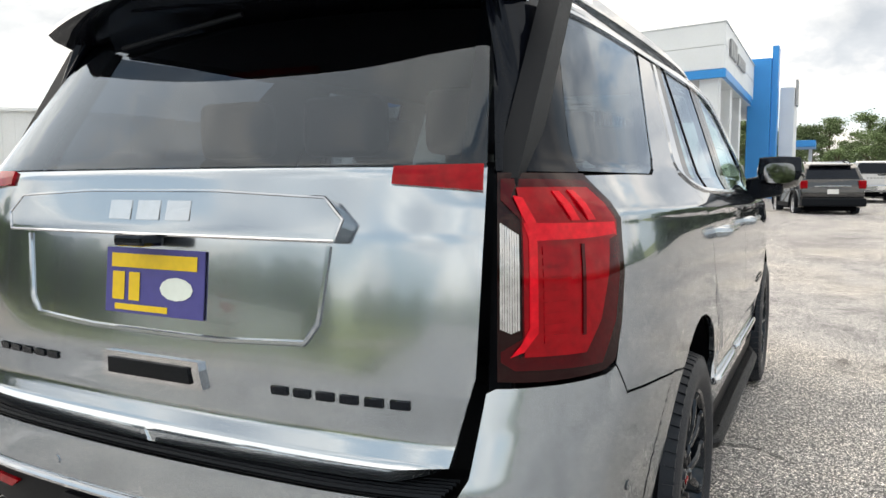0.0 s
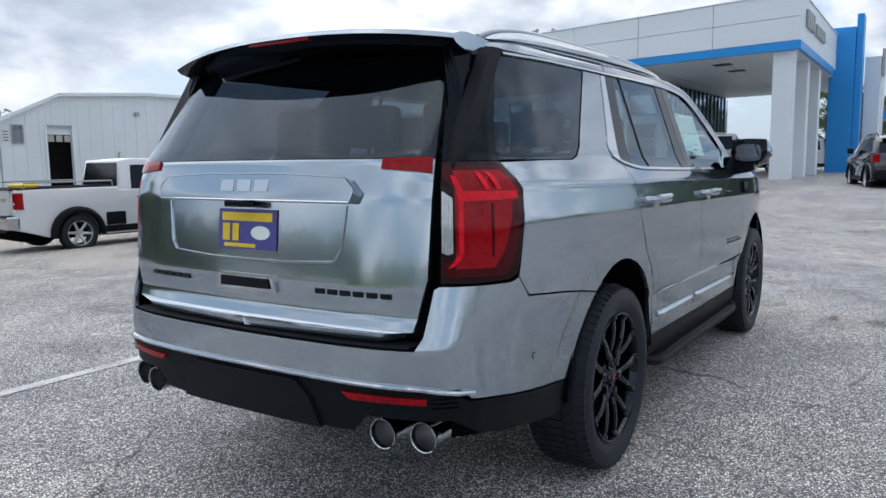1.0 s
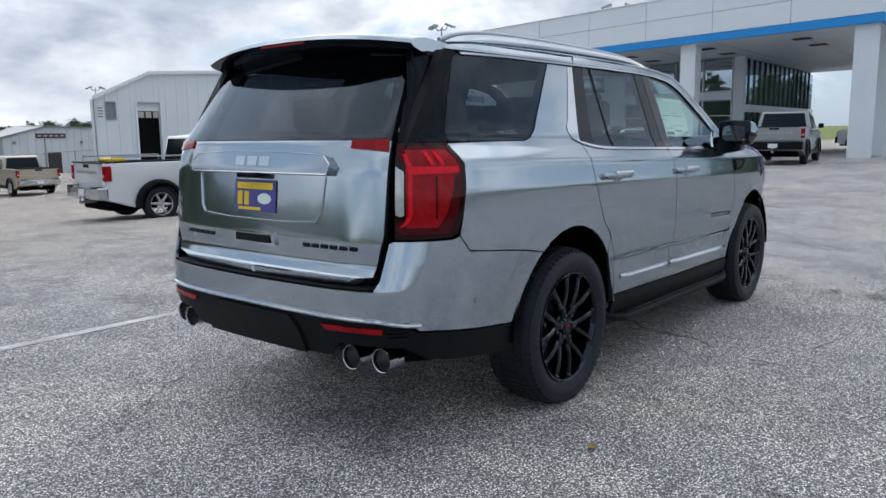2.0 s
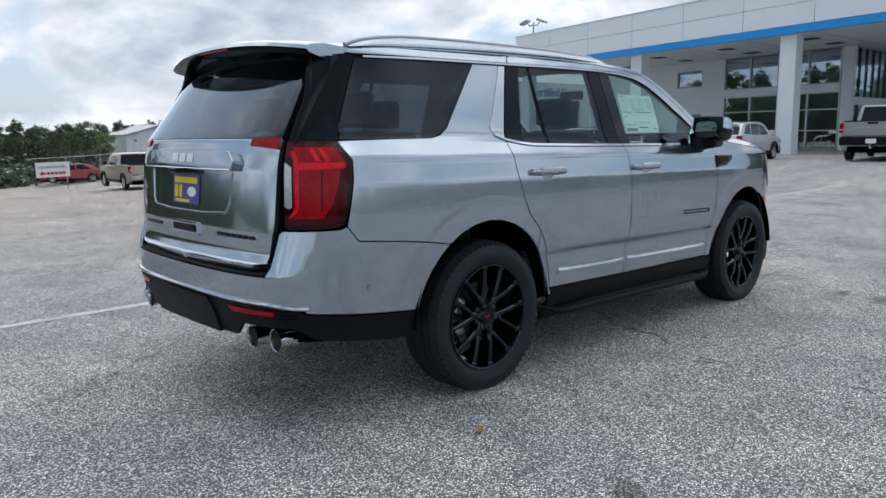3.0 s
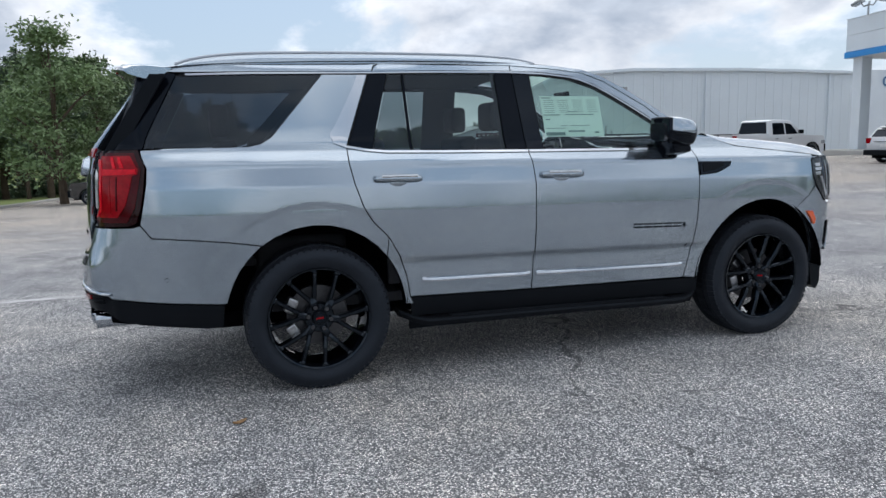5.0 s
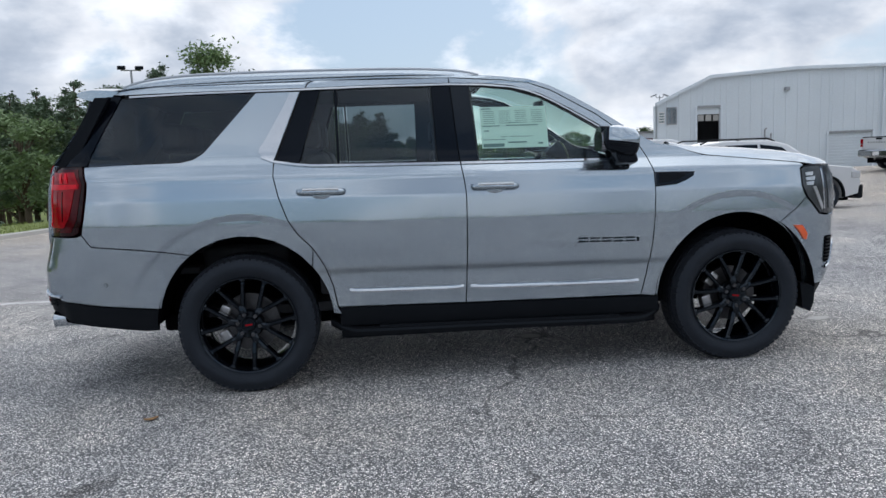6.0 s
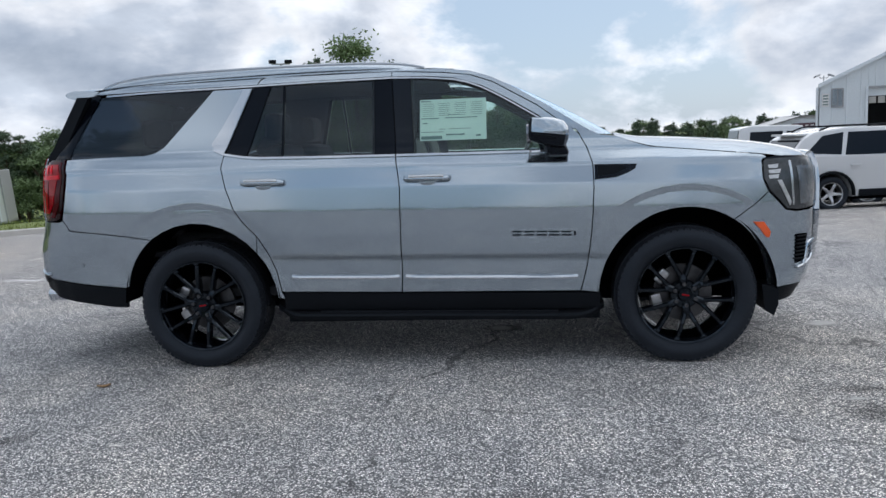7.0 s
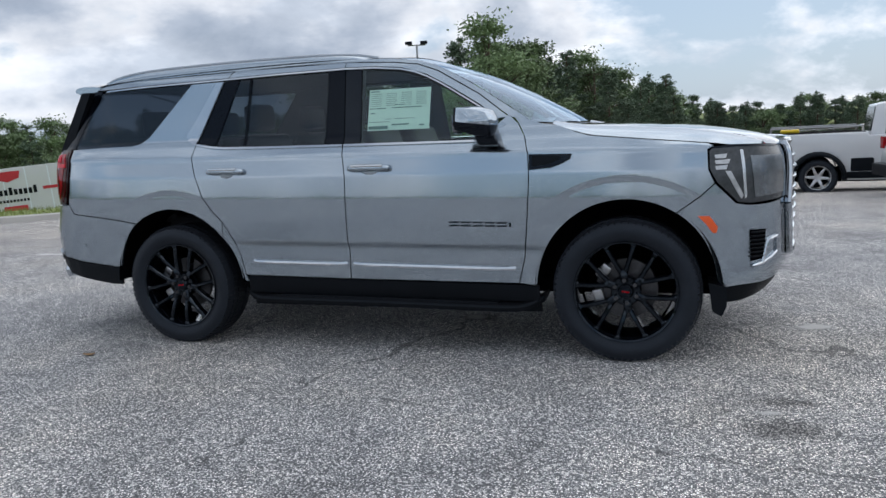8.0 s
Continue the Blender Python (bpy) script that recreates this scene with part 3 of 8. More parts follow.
# bumpers: rear wraps right round
ua = u_rear(-0.80)
wrap = lambda pts: pts + [(2 * U0 - u, z) for u, z in pts[::-1]]
rb = [(U0, 0.772), (u_rear(-0.45), 0.774), (u_rear(-0.73), 0.776), (u_rear(-0.755), 0.82), (u_rear(-0.782), 0.975), (ua, 0.985), (-0.937, 0.985), (-0.90, 0.997), (-0.845, 0.925), (-0.60, 0.90), (-0.45, 0.880)]
rb += [(0.015 + 0.513 * math.cos(radians(a)), 0.41 + 0.537 * math.sin(radians(a))) for a in (125, 130, 137, 145, 153, 160, 166)] + [(-0.508, 0.537), (-0.80, 0.565), (-1.00, 0.590), (u_rear(-0.88), 0.602), (u_rear(-0.85), 0.640), (u_rear(-0.5), 0.652), (U0, 0.658)]
rb_l = [(2 * U0 - u, z) for u, z in rb]
part("rear_bumper", panel_mesh("rear_bumper", rb + rb_l[-2:0:-1], M_PAINT, 0.0, step=(0.02, 0.016), surf=S_bump, nrm=N_bump), M_PAINT, suv, "silver-grey rear bumper cover")
rl = [(U0, 0.645), (u_rear(-0.5), 0.640), (u_rear(-0.84), 0.628), (u_rear(-0.875), 0.597), (-1.00, 0.586), (-0.80, 0.560), (-0.50, 0.532), (-0.512, 0.40), (-0.60, 0.40), (-0.95, 0.445), (u_rear(-0.90), 0.470), (u_rear(-0.83), 0.530), (u_rear(-0.56), 0.530), (u_rear(-0.50), 0.465), (U0, 0.450)]
part("lower_valance", panel_mesh("lower_valance", rl + [(2 * U0 - u, z) for u, z in rl][-2:0:-1], M_CLAD, -0.006, surf=S_bump, nrm=N_bump), M_CLAD, suv, "dark grey lower bumper valance")
# bright strip along the foot of the bumper cover
strip_u = [u_rear(y) for y in np.linspace(-0.885, 0.885, 41)]
strip_z = [0.652 - 0.006 * abs(y) - 0.020 * float(ss(0.74, 0.885, abs(y))) for y in np.linspace(-0.885, 0.885, 41)]
strip_p = S_bump(np.array(strip_u), np.array(strip_z)) + 0.005 * N_bump(np.array(strip_u), np.array(strip_z))
part("chrome_strip", tube_bm([tuple(float(c) for c in p) for p in strip_p], 0.0095, 8), M_CHROME, suv, "chrome strip across the rear bumper", smooth=True)
hitch = [(u_rear(-0.27), 0.630), (u_rear(0.27), 0.630), (u_rear(0.33), 0.57), (u_rear(0.37), 0.458), (u_rear(-0.37), 0.458), (u_rear(-0.33), 0.57)]
part("hitch_cover", panel_mesh("hitch_cover", hitch, M_BLACKPLAST, 0.008, surf=S_bump, nrm=N_bump), M_BLACKPLAST, suv)
for sg in (-1, 1):
    part("fog_reflector", panel_mesh("fog_reflector", [(u_rear(sg * 0.46), 0.615), (u_rear(sg * 0.77), 0.618), (u_rear(sg * 0.77), 0.590), (u_rear(sg * 0.50), 0.586)], M_RED, 0.004, surf=S_bump, nrm=N_bump), M_RED, suv, "red lower reflector")
    for k in range(3):
        z0 = 0.612 - 0.016 * k
        part("grille_slat", panel_mesh("grille_slat", [(u_rear(sg * 0.78), z0), (u_rear(sg * 0.85), z0), (u_rear(sg * 0.85), z0 - 0.006), (u_rear(sg * 0.78), z0 - 0.006)], M_BLACKPLAST, 0.004, gap=0, surf=S_bump, nrm=N_bump), M_BLACKPLAST, suv)
    for yy, zc in ((0.62, 0.70), (0.30, 0.70)):
        c = [(u_rear(sg * yy) + 0.012 * math.cos(a), zc + 0.012 * math.sin(a)) for a in np.arange(8) * math.pi / 4]
        part("parking_sensor", panel_mesh("parking_sensor", c, M_PAINT, 0.002, gap=0, surf=S_bump, nrm=N_bump), M_PAINT, suv)
c = [(-0.789 + 0.0105 * math.cos(a), 0.696 + 0.0105 * math.sin(a)) for a in np.arange(10) * math.pi / 5]
panel("side_sensor", c, M_PAINT, 0.0025, gap=0, surf=S_bump, nrm=N_bump)
panel("sensor_ring", [(-0.789 + (u + 0.789) * 1.2, 0.696 + (z - 0.696) * 1.2) for u, z in c], M_BLACKPLAST, 0.001, gap=0, surf=S_bump, nrm=N_bump)
# step pad on the bumper deck
pad = bmesh.new()
pad_ribs = []
yy = np.linspace(-0.72, 0.72, 26)
for k in range(6):
    pts = [(float(S_bump(u_rear(y), 0.77)[0]) + 0.012 + 0.0165 * k, y, 0.776 + 0.0035) for y in yy]
    pad_ribs.append(pts)
for y0, y1 in zip(yy, yy[1:]):
    xa, xb = float(S_bump(u_rear(y0), 0.77)[0]), float(S_bump(u_rear(y1), 0.77)[0])
    vs = [pad.verts.new(p) for p in ((xa + 0.002, y0, 0.775), (xb + 0.002, y1, 0.775), (xb + 0.16, y1, 0.78), (xa + 0.16, y0, 0.78))]
    pad.faces.new(vs)
step_pad = part("step_pad", pad, M_BLACKPLAST, suv, "ribbed black plastic step pad")
for pts in pad_ribs:
    part("rib", tube_bm(pts, 0.0055, 5), M_BLACKPLAST, step_pad)

# cladding and sills
UG = U1 - 0.575
panel("front_bumper", [(3.06 + 0.511 * math.cos(radians(a)), 0.41 + 0.534 * math.sin(radians(a))) for a in (3, 12, 22, 32, 42, 50, 57)] + [(3.46, 0.94), (3.545, 1.013), (3.66, 0.90), (3.74, 0.885), (3.90, 0.885), (UG, 0.90), (UG + 0.01, 0.84), (UG + 0.07, 0.70), (UG + 0.10, 0.60), (UG + 0.12, 0.545), (U1 - 0.3, 0.52), (U1 - 0.3, 0.44), (3.95, 0.43), (3.70, 0.43), (3.60, 0.42)], M_PAINT, step=(0.018, 0.018))
panel("front_lip", [(3.565, 0.425), (3.70, 0.435), (3.95, 0.435), (U1, 0.44), (U1, 0.35), (3.90, 0.340), (3.575, 0.318)], M_CLAD, -0.012)
panel("lower_fascia", [(U1 - 0.304, 0.44), (U1 - 0.304, 0.545), (U1, 0.545), (U1, 0.445)], M_PAINT, gap=0)
panel("sill", [(0.565, 0.482), (1.33, 0.463), (2.56, 0.438), (2.56, 0.33), (0.56, 0.36)], M_CLAD, -0.01)
panel("sill_under", [(0.56, 0.36), (2.56, 0.33), (2.56, 0.25), (0.56, 0.26)], M_CLAD, -0.05)
# door mouldings in chrome
for sg in (-1, 1):
    for x0, x1 in ((0.612, 1.324), (1.347, 2.425)):
        bm = bmesh.new()
        rows = []
        for x in np.linspace(x0, x1, 14):
            zc = 0.585 - 0.0236 * (x - 0.61)
            y0 = abs(float(S(np.array([x]), np.array([zc]))[0][1]))
            e = 0.35 if x in (x0, x1) else 1.0
            rows.append([bm.verts.new((x + (0.03 * (1 - e) if x == x0 else 0), sg * (y0 + dy * e), zc + dz)) for dy, dz in ((-0.006, 0.014), (0.010, 0.0135), (0.020, 0.006), (0.024, -0.004), (0.021, -0.013), (0.008, -0.017), (-0.006, -0.016))])
        for p, q in zip(rows, rows[1:]):
            for j in range(6):
                bm.faces.new((p[j], p[j + 1], q[j + 1], q[j]))
        bm.faces.new(rows[0]), bm.faces.new(rows[-1])
        part("door_moulding", bm, M_CHROME, suv, "chrome lower door moulding", smooth=True)

# glass and dark pillars
panel("quarter_window", QGLASS + [(0.11, 1.798), (-0.268, 1.795), (-0.690, 1.786), (-0.868, 1.459)], M_GLASSDARK, -0.004, thick=0.006, step=(0.02, 0.02), label="dark privacy quarter glass")
panel("d_pillar", [(-0.905, 1.390), (-0.885, 1.394), (-0.868, 1.459), (-0.690, 1.786), (-0.69, 1.800), (-0.86, 1.806), (u_rear(-0.80), 1.812), (u_rear(-0.80), 1.392)], M_PILLAR, -0.002, step=(0.02, 0.02), label="gloss black rear pillar")
panel("c_pillar_trim", [(0.328, 1.789), (0.287, 1.705), (0.168, 1.497), (0.136, 1.457), (0.133, 1.429), (0.153, 1.404), (0.224, 1.376), (0.385, 1.789)], M_CHROME, 0.004, label="chrome pillar accent")
panel("door_pillar", [(0.400, 1.795), (0.232, 1.376), (0.372, 1.352), (0.515, 1.800)], M_PILLAR, -0.003)
panel("rear_vent_window", [(0.515, 1.800), (0.372, 1.352), (0.460, 1.345), (0.595, 1.342), (0.592, 1.797)], M_GLASSMID, -0.006, thick=0.006)
panel("window_divider", [(0.592, 1.797), (0.595, 1.342), (0.615, 1.340), (0.612, 1.797)], M_PILLAR, -0.002)
panel("rear_door_window", [(0.612, 1.797), (0.615, 1.340), (1.197, 1.327), (1.187, 1.800)], M_GLASSMID, -0.006, thick=0.006, label="tinted rear door window")
panel("b_pillar", [(1.187, 1.800), (1.197, 1.327), (1.335, 1.324), (1.306, 1.803)], M_PILLAR, -0.003)
panel("b_pillar", [(1.306, 1.803), (1.335, 1.324), (1.450, 1.320), (1.424, 1.794)], M_BLACKGLOSS, -0.003)
panel("front_door_window", [(1.424, 1.794), (1.450, 1.320), (2.30, 1.303), (2.31, 1.43), (2.214, 1.503), (2.036, 1.612), (1.866, 1.706), (1.692, 1.762), (1.515, 1.784)], M_GLASS, -0.006, thick=0.006, label="pale green front door window")


def band(name, line, w, material, off, label=""):
    """A strip of the skin of height w along a line of (u, z)."""
    up = [(u, z + w / 2) for u, z in line]
    panel(name, up + [(u, z - w / 2) for u, z in line[::-1]], material, off * 0.7, label=label, gap=0, thick=0.009)


band("belt_moulding", [(0.150, 1.402), (0.224, 1.372), (0.347, 1.350), (0.453, 1.339), (0.80, 1.329), (1.332, 1.318)], 0.0125, M_CHROME, 0.010, "chrome belt line strip")
band("belt_moulding", [(1.340, 1.318), (1.90, 1.308), (2.28, 1.302)], 0.0125, M_CHROME, 0.010, "chrome belt line strip")
band("roof_moulding", [(-0.637, 1.790), (-0.269, 1.797), (0.374, 1.800), (0.802, 1.804), (1.301, 1.802), (1.515, 1.793), (1.692, 1.773), (1.780, 1.750), (1.866, 1.716), (1.950, 1.672), (2.036, 1.621), (2.125, 1.566), (2.214, 1.510), (2.30, 1.452)], 0.010, M_CHROME, 0.008, "chrome strip above the side windows")
TOPZ = [(-0.80, 1.822), (-0.60, 1.842), (-0.2, 1.858), (0.4, 1.866), (0.9, 1.866), (1.3, 1.858), (1.60, 1.842), (1.80, 1.812), (1.93, 1.765), (2.08, 1.690), (2.25, 1.585), (2.41, 1.478), (2.50, 1.418)]
topz = lambda x: float(np.interp(x, [p[0] for p in TOPZ], [p[1] for p in TOPZ]))
low = [(-0.84, 1.813), (-0.69, 1.803), (-0.269, 1.806), (0.374, 1.809), (0.42, 1.809)]
panel("roof_side", low + [(0.437, 1.843), (0.465, 1.853), (0.46, topz(0.46)), (-0.2, 1.858), (-0.60, 1.844), (-0.72, 1.838), (-0.84, 1.830)], M_PAINT)
panel("rear_door_frame", [(0.42, 1.809), (0.802, 1.813), (1.303, 1.811), (1.303, 1.847), (0.479, 1.856), (0.455, 1.850), (0.437, 1.838)], M_PAINT)
panel("front_door_frame", [(1.303, 1.811), (1.515, 1.802), (1.692, 1.782), (1.866, 1.726), (2.036, 1.632), (2.214, 1.522), (2.33, 1.43), (2.405, 1.435), (2.374, 1.458), (2.21, 1.585), (1.939, 1.745), (1.80, 1.797), (1.623, 1.822), (1.303, 1.847)], M_PAINT)
panel("a_pillar", [(0.46, 1.858), (0.479, 1.856), (1.303, 1.847), (1.623, 1.822), (1.80, 1.797), (1.939, 1.745), (2.21, 1.585), (2.374, 1.458), (2.42, 1.43), (2.52, 1.42), (2.41, 1.492), (2.25, 1.600), (2.08, 1.704), (1.93, 1.781), (1.80, 1.826), (1.60, 1.852), (1.3, 1.866), (0.9, 1.872), (0.46, 1.872)], M_PAINT)

# headliner edge and pillar trims inside the cabin
panel("inner_trim", [(-0.69, 1.80), (-0.269, 1.796), (0.374, 1.799), (0.802, 1.802), (1.303, 1.800), (1.515, 1.788), (1.692, 1.766), (1.866, 1.708), (2.036, 1.612), (2.214, 1.500), (2.30, 1.440), (2.36, 1.47), (2.21, 1.592), (1.939, 1.752), (1.80, 1.804), (1.623, 1.830), (1.303, 1.852), (0.46, 1.858), (-0.2, 1.850), (-0.66, 1.832)], M_TRIMDARK, -0.03, gap=0, thick=0.0, label="dark cabin trim over the windows")
panel("inner_pillar", [(0.10, 1.80), (-0.23, 1.44), (-0.24, 1.38), (0.34, 1.36), (0.49, 1.80)], M_TRIMDARK, -0.03, gap=0, thick=0.0)
panel("inner_pillar", [(1.17, 1.80), (1.18, 1.33), (1.46, 1.32), (1.44, 1.80)], M_TRIMDARK, -0.03, gap=0, thick=0.0)

# roof, windscreen, bonnet: sheets between an edge line and a centre line
def sheet(name, edge, mid, material, p=2.4, n=18, m=40, label="", thick=0.02, inner=0.0):
    e, c = smooth_line(edge, 10), smooth_line(mid, 10)
    e, c = (np.stack([np.interp(np.linspace(0, 1, m), np.linspace(0, 1, len(q)), q[:, k]) for k in range(3)], -1) for q in (e, c))
    vs, fs = [], []
    for i in range(m):
        for v in np.linspace(-1, 1, 2 * n + 1):
            w = 1 - abs(v) ** p
            vs.append((e[i, 0] + (c[i, 0] - e[i, 0]) * w, abs(e[i, 1]) * v, e[i, 2] + (c[i, 2] - e[i, 2]) * w - inner))
    k = 2 * n + 1
    for i in range(m - 1):
        for j in range(k - 1):
            fs.append((i * k + j, (i + 1) * k + j, (i + 1) * k + j + 1, i * k + j + 1))
    return part(name, mesh_from(name, vs, fs, material, True), material, suv, label)


sheet("roof", [(-0.80, -0.735, 1.826), (-0.5, -0.738, 1.852), (0, -0.738, 1.868), (0.6, -0.738, 1.875), (1.1, -0.736, 1.872), (1.5, -0.725, 1.858), (1.66, -0.715, 1.846)],
      [(-0.82, 0, 1.875), (-0.5, 0, 1.905), (0, 0, 1.922), (0.6, 0, 1.93), (1.1, 0, 1.925), (1.5, 0, 1.903), (1.68, 0, 1.880)], M_PAINT, label="silver-grey roof skin")
sheet("headliner", [(-0.78, -0.70, 1.79), (0.6, -0.70, 1.815), (1.55, -0.69, 1.80)], [(-0.78, 0, 1.82), (0.6, 0, 1.86), (1.55, 0, 1.83)], M_HEADLINER, m=12, n=6)
WE = [(1.66, -0.712, 1.846), (1.80, -0.728, 1.818), (1.93, -0.742, 1.773), (2.08, -0.765, 1.698), (2.25, -0.800, 1.593), (2.41, -0.835, 1.487), (2.50, -0.855, 1.425), (2.56, -0.865, 1.395)]
WC = [(1.68, 0, 1.878), (1.85, 0, 1.826), (2.0, 0, 1.772), (2.18, 0, 1.695), (2.36, 0, 1.605), (2.54, 0, 1.507), (2.66, 0, 1.437), (2.73, 0, 1.392)]
ws_ob = sheet("windscreen", WE, WC, M_GLASS, p=2.2, label="clear windscreen glass")
sheet("cowl", [(2.55, -0.865, 1.392), (2.70, -0.86, 1.368)], [(2.72, 0, 1.385), (2.80, 0, 1.362)], M_BLACKPLAST, m=4)
sheet("bonnet", [(2.64, -0.80, 1.383), (2.80, -0.80, 1.368), (3.1, -0.80, 1.345), (3.4, -0.785, 1.315), (3.60, -0.765, 1.282), (3.74, -0.735, 1.245), (3.82, -0.70, 1.205)],
      [(2.78, 0, 1.376), (2.9, 0, 1.370), (3.2, 0, 1.350), (3.5, 0, 1.320), (3.75, 0, 1.275), (3.88, 0, 1.238), (3.96, 0, 1.19)], M_PAINT, p=3.2, label="silver-grey bonnet")
for sg in (-1, 1):
    # bonnet shoulder between its raised middle and the fender
    vs, fs, q = [], [], 12
    for i, x in enumerate(np.linspace(2.66, 3.80, 20)):
        a = np.array([x, -0.79 + 0.09 * float(ss(3.5, 3.85, x)), np.interp(x, [2.64, 2.8, 3.1, 3.4, 3.6, 3.74, 3.82], [1.384, 1.369, 1.346, 1.316, 1.283, 1.246, 1.206])])
        zb = float(np.interp(x, [2.66, 2.78, 2.87, 3.52, 3.82], [1.380, 1.336, 1.308, 1.234, 1.19]))
        b = S(np.interp(x, CL[:, 0], ARC), zb)
        for v in np.linspace(0, 1, q):
            w = np.array([0, 0, 0.017 * math.sin(math.pi * v)])
            vs.append((a * (1 - v) + b * v + w) * np.array([1, -sg, 1]))
    for i in range(19):
        for j in range(q - 1):
            f = (i * q + j, i * q + j + 1, (i + 1) * q + j + 1, (i + 1) * q + j)
            fs.append(f if sg > 0 else f[::-1])
    part("bonnet_shoulder", mesh_from("bonnet_shoulder", vs, fs, M_PAINT, True), M_PAINT, suv)
    # roof rails
    bm = bmesh.new()
    line = smooth_line([(-0.67, sg * 0.68, 1.850), (-0.57, sg * 0.685, 1.880), (-0.40, sg * 0.688, 1.903), (-0.15, sg * 0.69, 1.915), (0.4, sg * 0.69, 1.919), (1.0, sg * 0.685, 1.912), (1.30, sg * 0.68, 1.896), (1.42, sg * 0.676, 1.880), (1.50, sg * 0.672, 1.862)], 6)
    add_tube(bm, line, 0.013, 10)
    for x in (-0.1, 0.45, 0.95):
        add_tube(bm, [(x, sg * 0.688, 1.86), (x, sg * 0.688, 1.896)], 0.012, 6)
    part("roof_rail", bm, M_RAIL, suv, "satin silver roof rail", smooth=True)
    # painted plinth that carries the rail along its whole length
    vs, fs = [], []
    for p in line:
        x, z = float(p[0]), float(p[2])
        foot = S(np.array([x]), np.array([topz(x) - 0.012]))[0]
        vs += [(x, sg * (abs(float(foot[1])) - 0.004), topz(x) - 0.012), (x, sg * 0.722, z - 0.008), (x, sg * 0.692, z - 0.004), (x, sg * 0.670, z - 0.030)]
    for k in range(len(line) - 1):
        for j in range(3):
            f = (4 * k + j, 4 * k + j + 1, 4 * k + j + 5, 4 * k + j + 4)
            fs.append(f if sg < 0 else f[::-1])
    part("rail_plinth", mesh_from("rail_plinth", vs, fs, M_PAINT, True), M_PAINT, suv)

# liftgate, standing just ajar on its roof hinge
gate = part("liftgate", panel_mesh("liftgate", wrap([(U0, 0.800), (u_rear(-0.62), 0.800), (u_rear(-0.735), 0.812), (u_rear(-0.782), 0.99), (u_rear(-0.796), 1.392)]), M_PAINT, 0.0, thick=0.03, step=(0.03, 0.02)), M_PAINT, suv, "silver-grey liftgate, standing just ajar")
gate.matrix_basis = pose(-0.76, 0, 1.87) @ pose(0, 0, 0, 0, 2.4, 0) @ pose(0.76, 0, -1.87)


def gate_piece(name, pts, material, off, label="", **kw):
    kw.setdefault("gap", 0)
    return part(name, panel_mesh(name, [(u_rear(y), z) for y, z in pts], material, off, **kw), material, gate, label)


gate_piece("gate_lining", [(-0.60, 0.815), (-0.735, 0.83), (-0.775, 0.99), (-0.785, 1.40), (0.785, 1.40), (0.775, 0.99), (0.735, 0.83), (0.60, 0.815)], M_BLACKPLAST, -0.06, "black inner lining", thick=0.0)
for sg in (-1, 1):
    gate_piece("window_surround", [(sg * 0.735, 1.395), (sg * 0.735, 1.80), (sg * 0.790, 1.80), (sg * 0.790, 1.395)], M_BLACKPLAST, -0.004, thick=0.05)
gate_piece("rear_window", [(-0.792, 1.388), (-0.792, 1.815), (0.792, 1.815), (0.792, 1.388)], M_GLASSDARK, 0.004, "dark tinted rear window", thick=0.006)
garnish = [(-0.50, 1.238), (-0.515, 1.275), (-0.47, 1.318), (-0.2, 1.330), (0.2, 1.330), (0.47, 1.318), (0.515, 1.275), (0.50, 1.238)]
gate_piece("garnish_bar", garnish, M_PAINT, 0.034, "silver garnish bar over the plate", thick=0.045)


def gate_line(name, pts, r, material, off, label=""):
    """A slim moulding along points of the gate's skin."""
    line = []
    for (ya, za), (yb, zb) in zip(pts, pts[1:]):
        line += [(ya + (yb - ya) * t, za + (zb - za) * t) for t in np.arange(6) / 6]
    line.append(pts[-1])
    uu, zz = np.array([u_rear(y) for y, z in line]), np.array([z for y, z in line])
    return part(name, tube_bm(list(S(uu, zz) + N(uu, zz) * off), r, 6), material, gate, label, smooth=True)


gate_line("garnish_edge", garnish + garnish[:1], 0.0038, M_CHROME, 0.033, "chrome edge of the garnish bar")
gate_line("plate_recess_lip", [(-0.47, 1.228), (-0.45, 1.07), (-0.42, 1.03), (-0.2, 1.018), (0.2, 1.018), (0.42, 1.03), (0.45, 1.07), (0.47, 1.228)], 0.007, M_PAINT, 0.0, "raised lip round the plate recess")
part("reversing_camera", box_bm(-1.262, -0.045, 1.214, -1.20, 0.045, 1.240, 0.008), M_BLACKGLOSS, gate, "small black reversing camera")
plate = gate_piece("number_plate", [(-0.155, 1.055), (-0.155, 1.205), (0.155, 1.205), (0.155, 1.055)], M_PLATEBLUE, 0.006, "blue and yellow dealer plate", thick=0.003)
for pts in ([(-0.135, 1.160), (-0.135, 1.192), (0.135, 1.192), (0.135, 1.160)], [(0.04, 1.085), (0.04, 1.150), (0.075, 1.150), (0.075, 1.085)], [(0.09, 1.085), (0.09, 1.150), (0.13, 1.150), (0.13, 1.085)], [(-0.05, 1.062), (-0.05, 1.076), (0.12, 1.076), (0.12, 1.062)]):
    gate_piece("plate_print", pts, M_PLATEYELLOW, 0.0085, thick=0.001)
gate_piece("plate_oval", [(-0.075 + 0.05 * math.cos(a), 1.118 + 0.026 * math.sin(a)) for a in np.arange(12) * -math.pi / 6], M_PAPER, 0.0085, "pale oval mark", thick=0.001)
gate_piece("handle_bezel", [(-0.16, 0.905), (-0.15, 0.965), (0.15, 0.965), (0.16, 0.905)], M_CHROME, 0.012, "chrome handle bezel")
gate_piece("handle_recess", [(-0.13, 0.918), (-0.125, 0.952), (0.125, 0.952), (0.13, 0.918)], M_BLACKPLAST, 0.018)
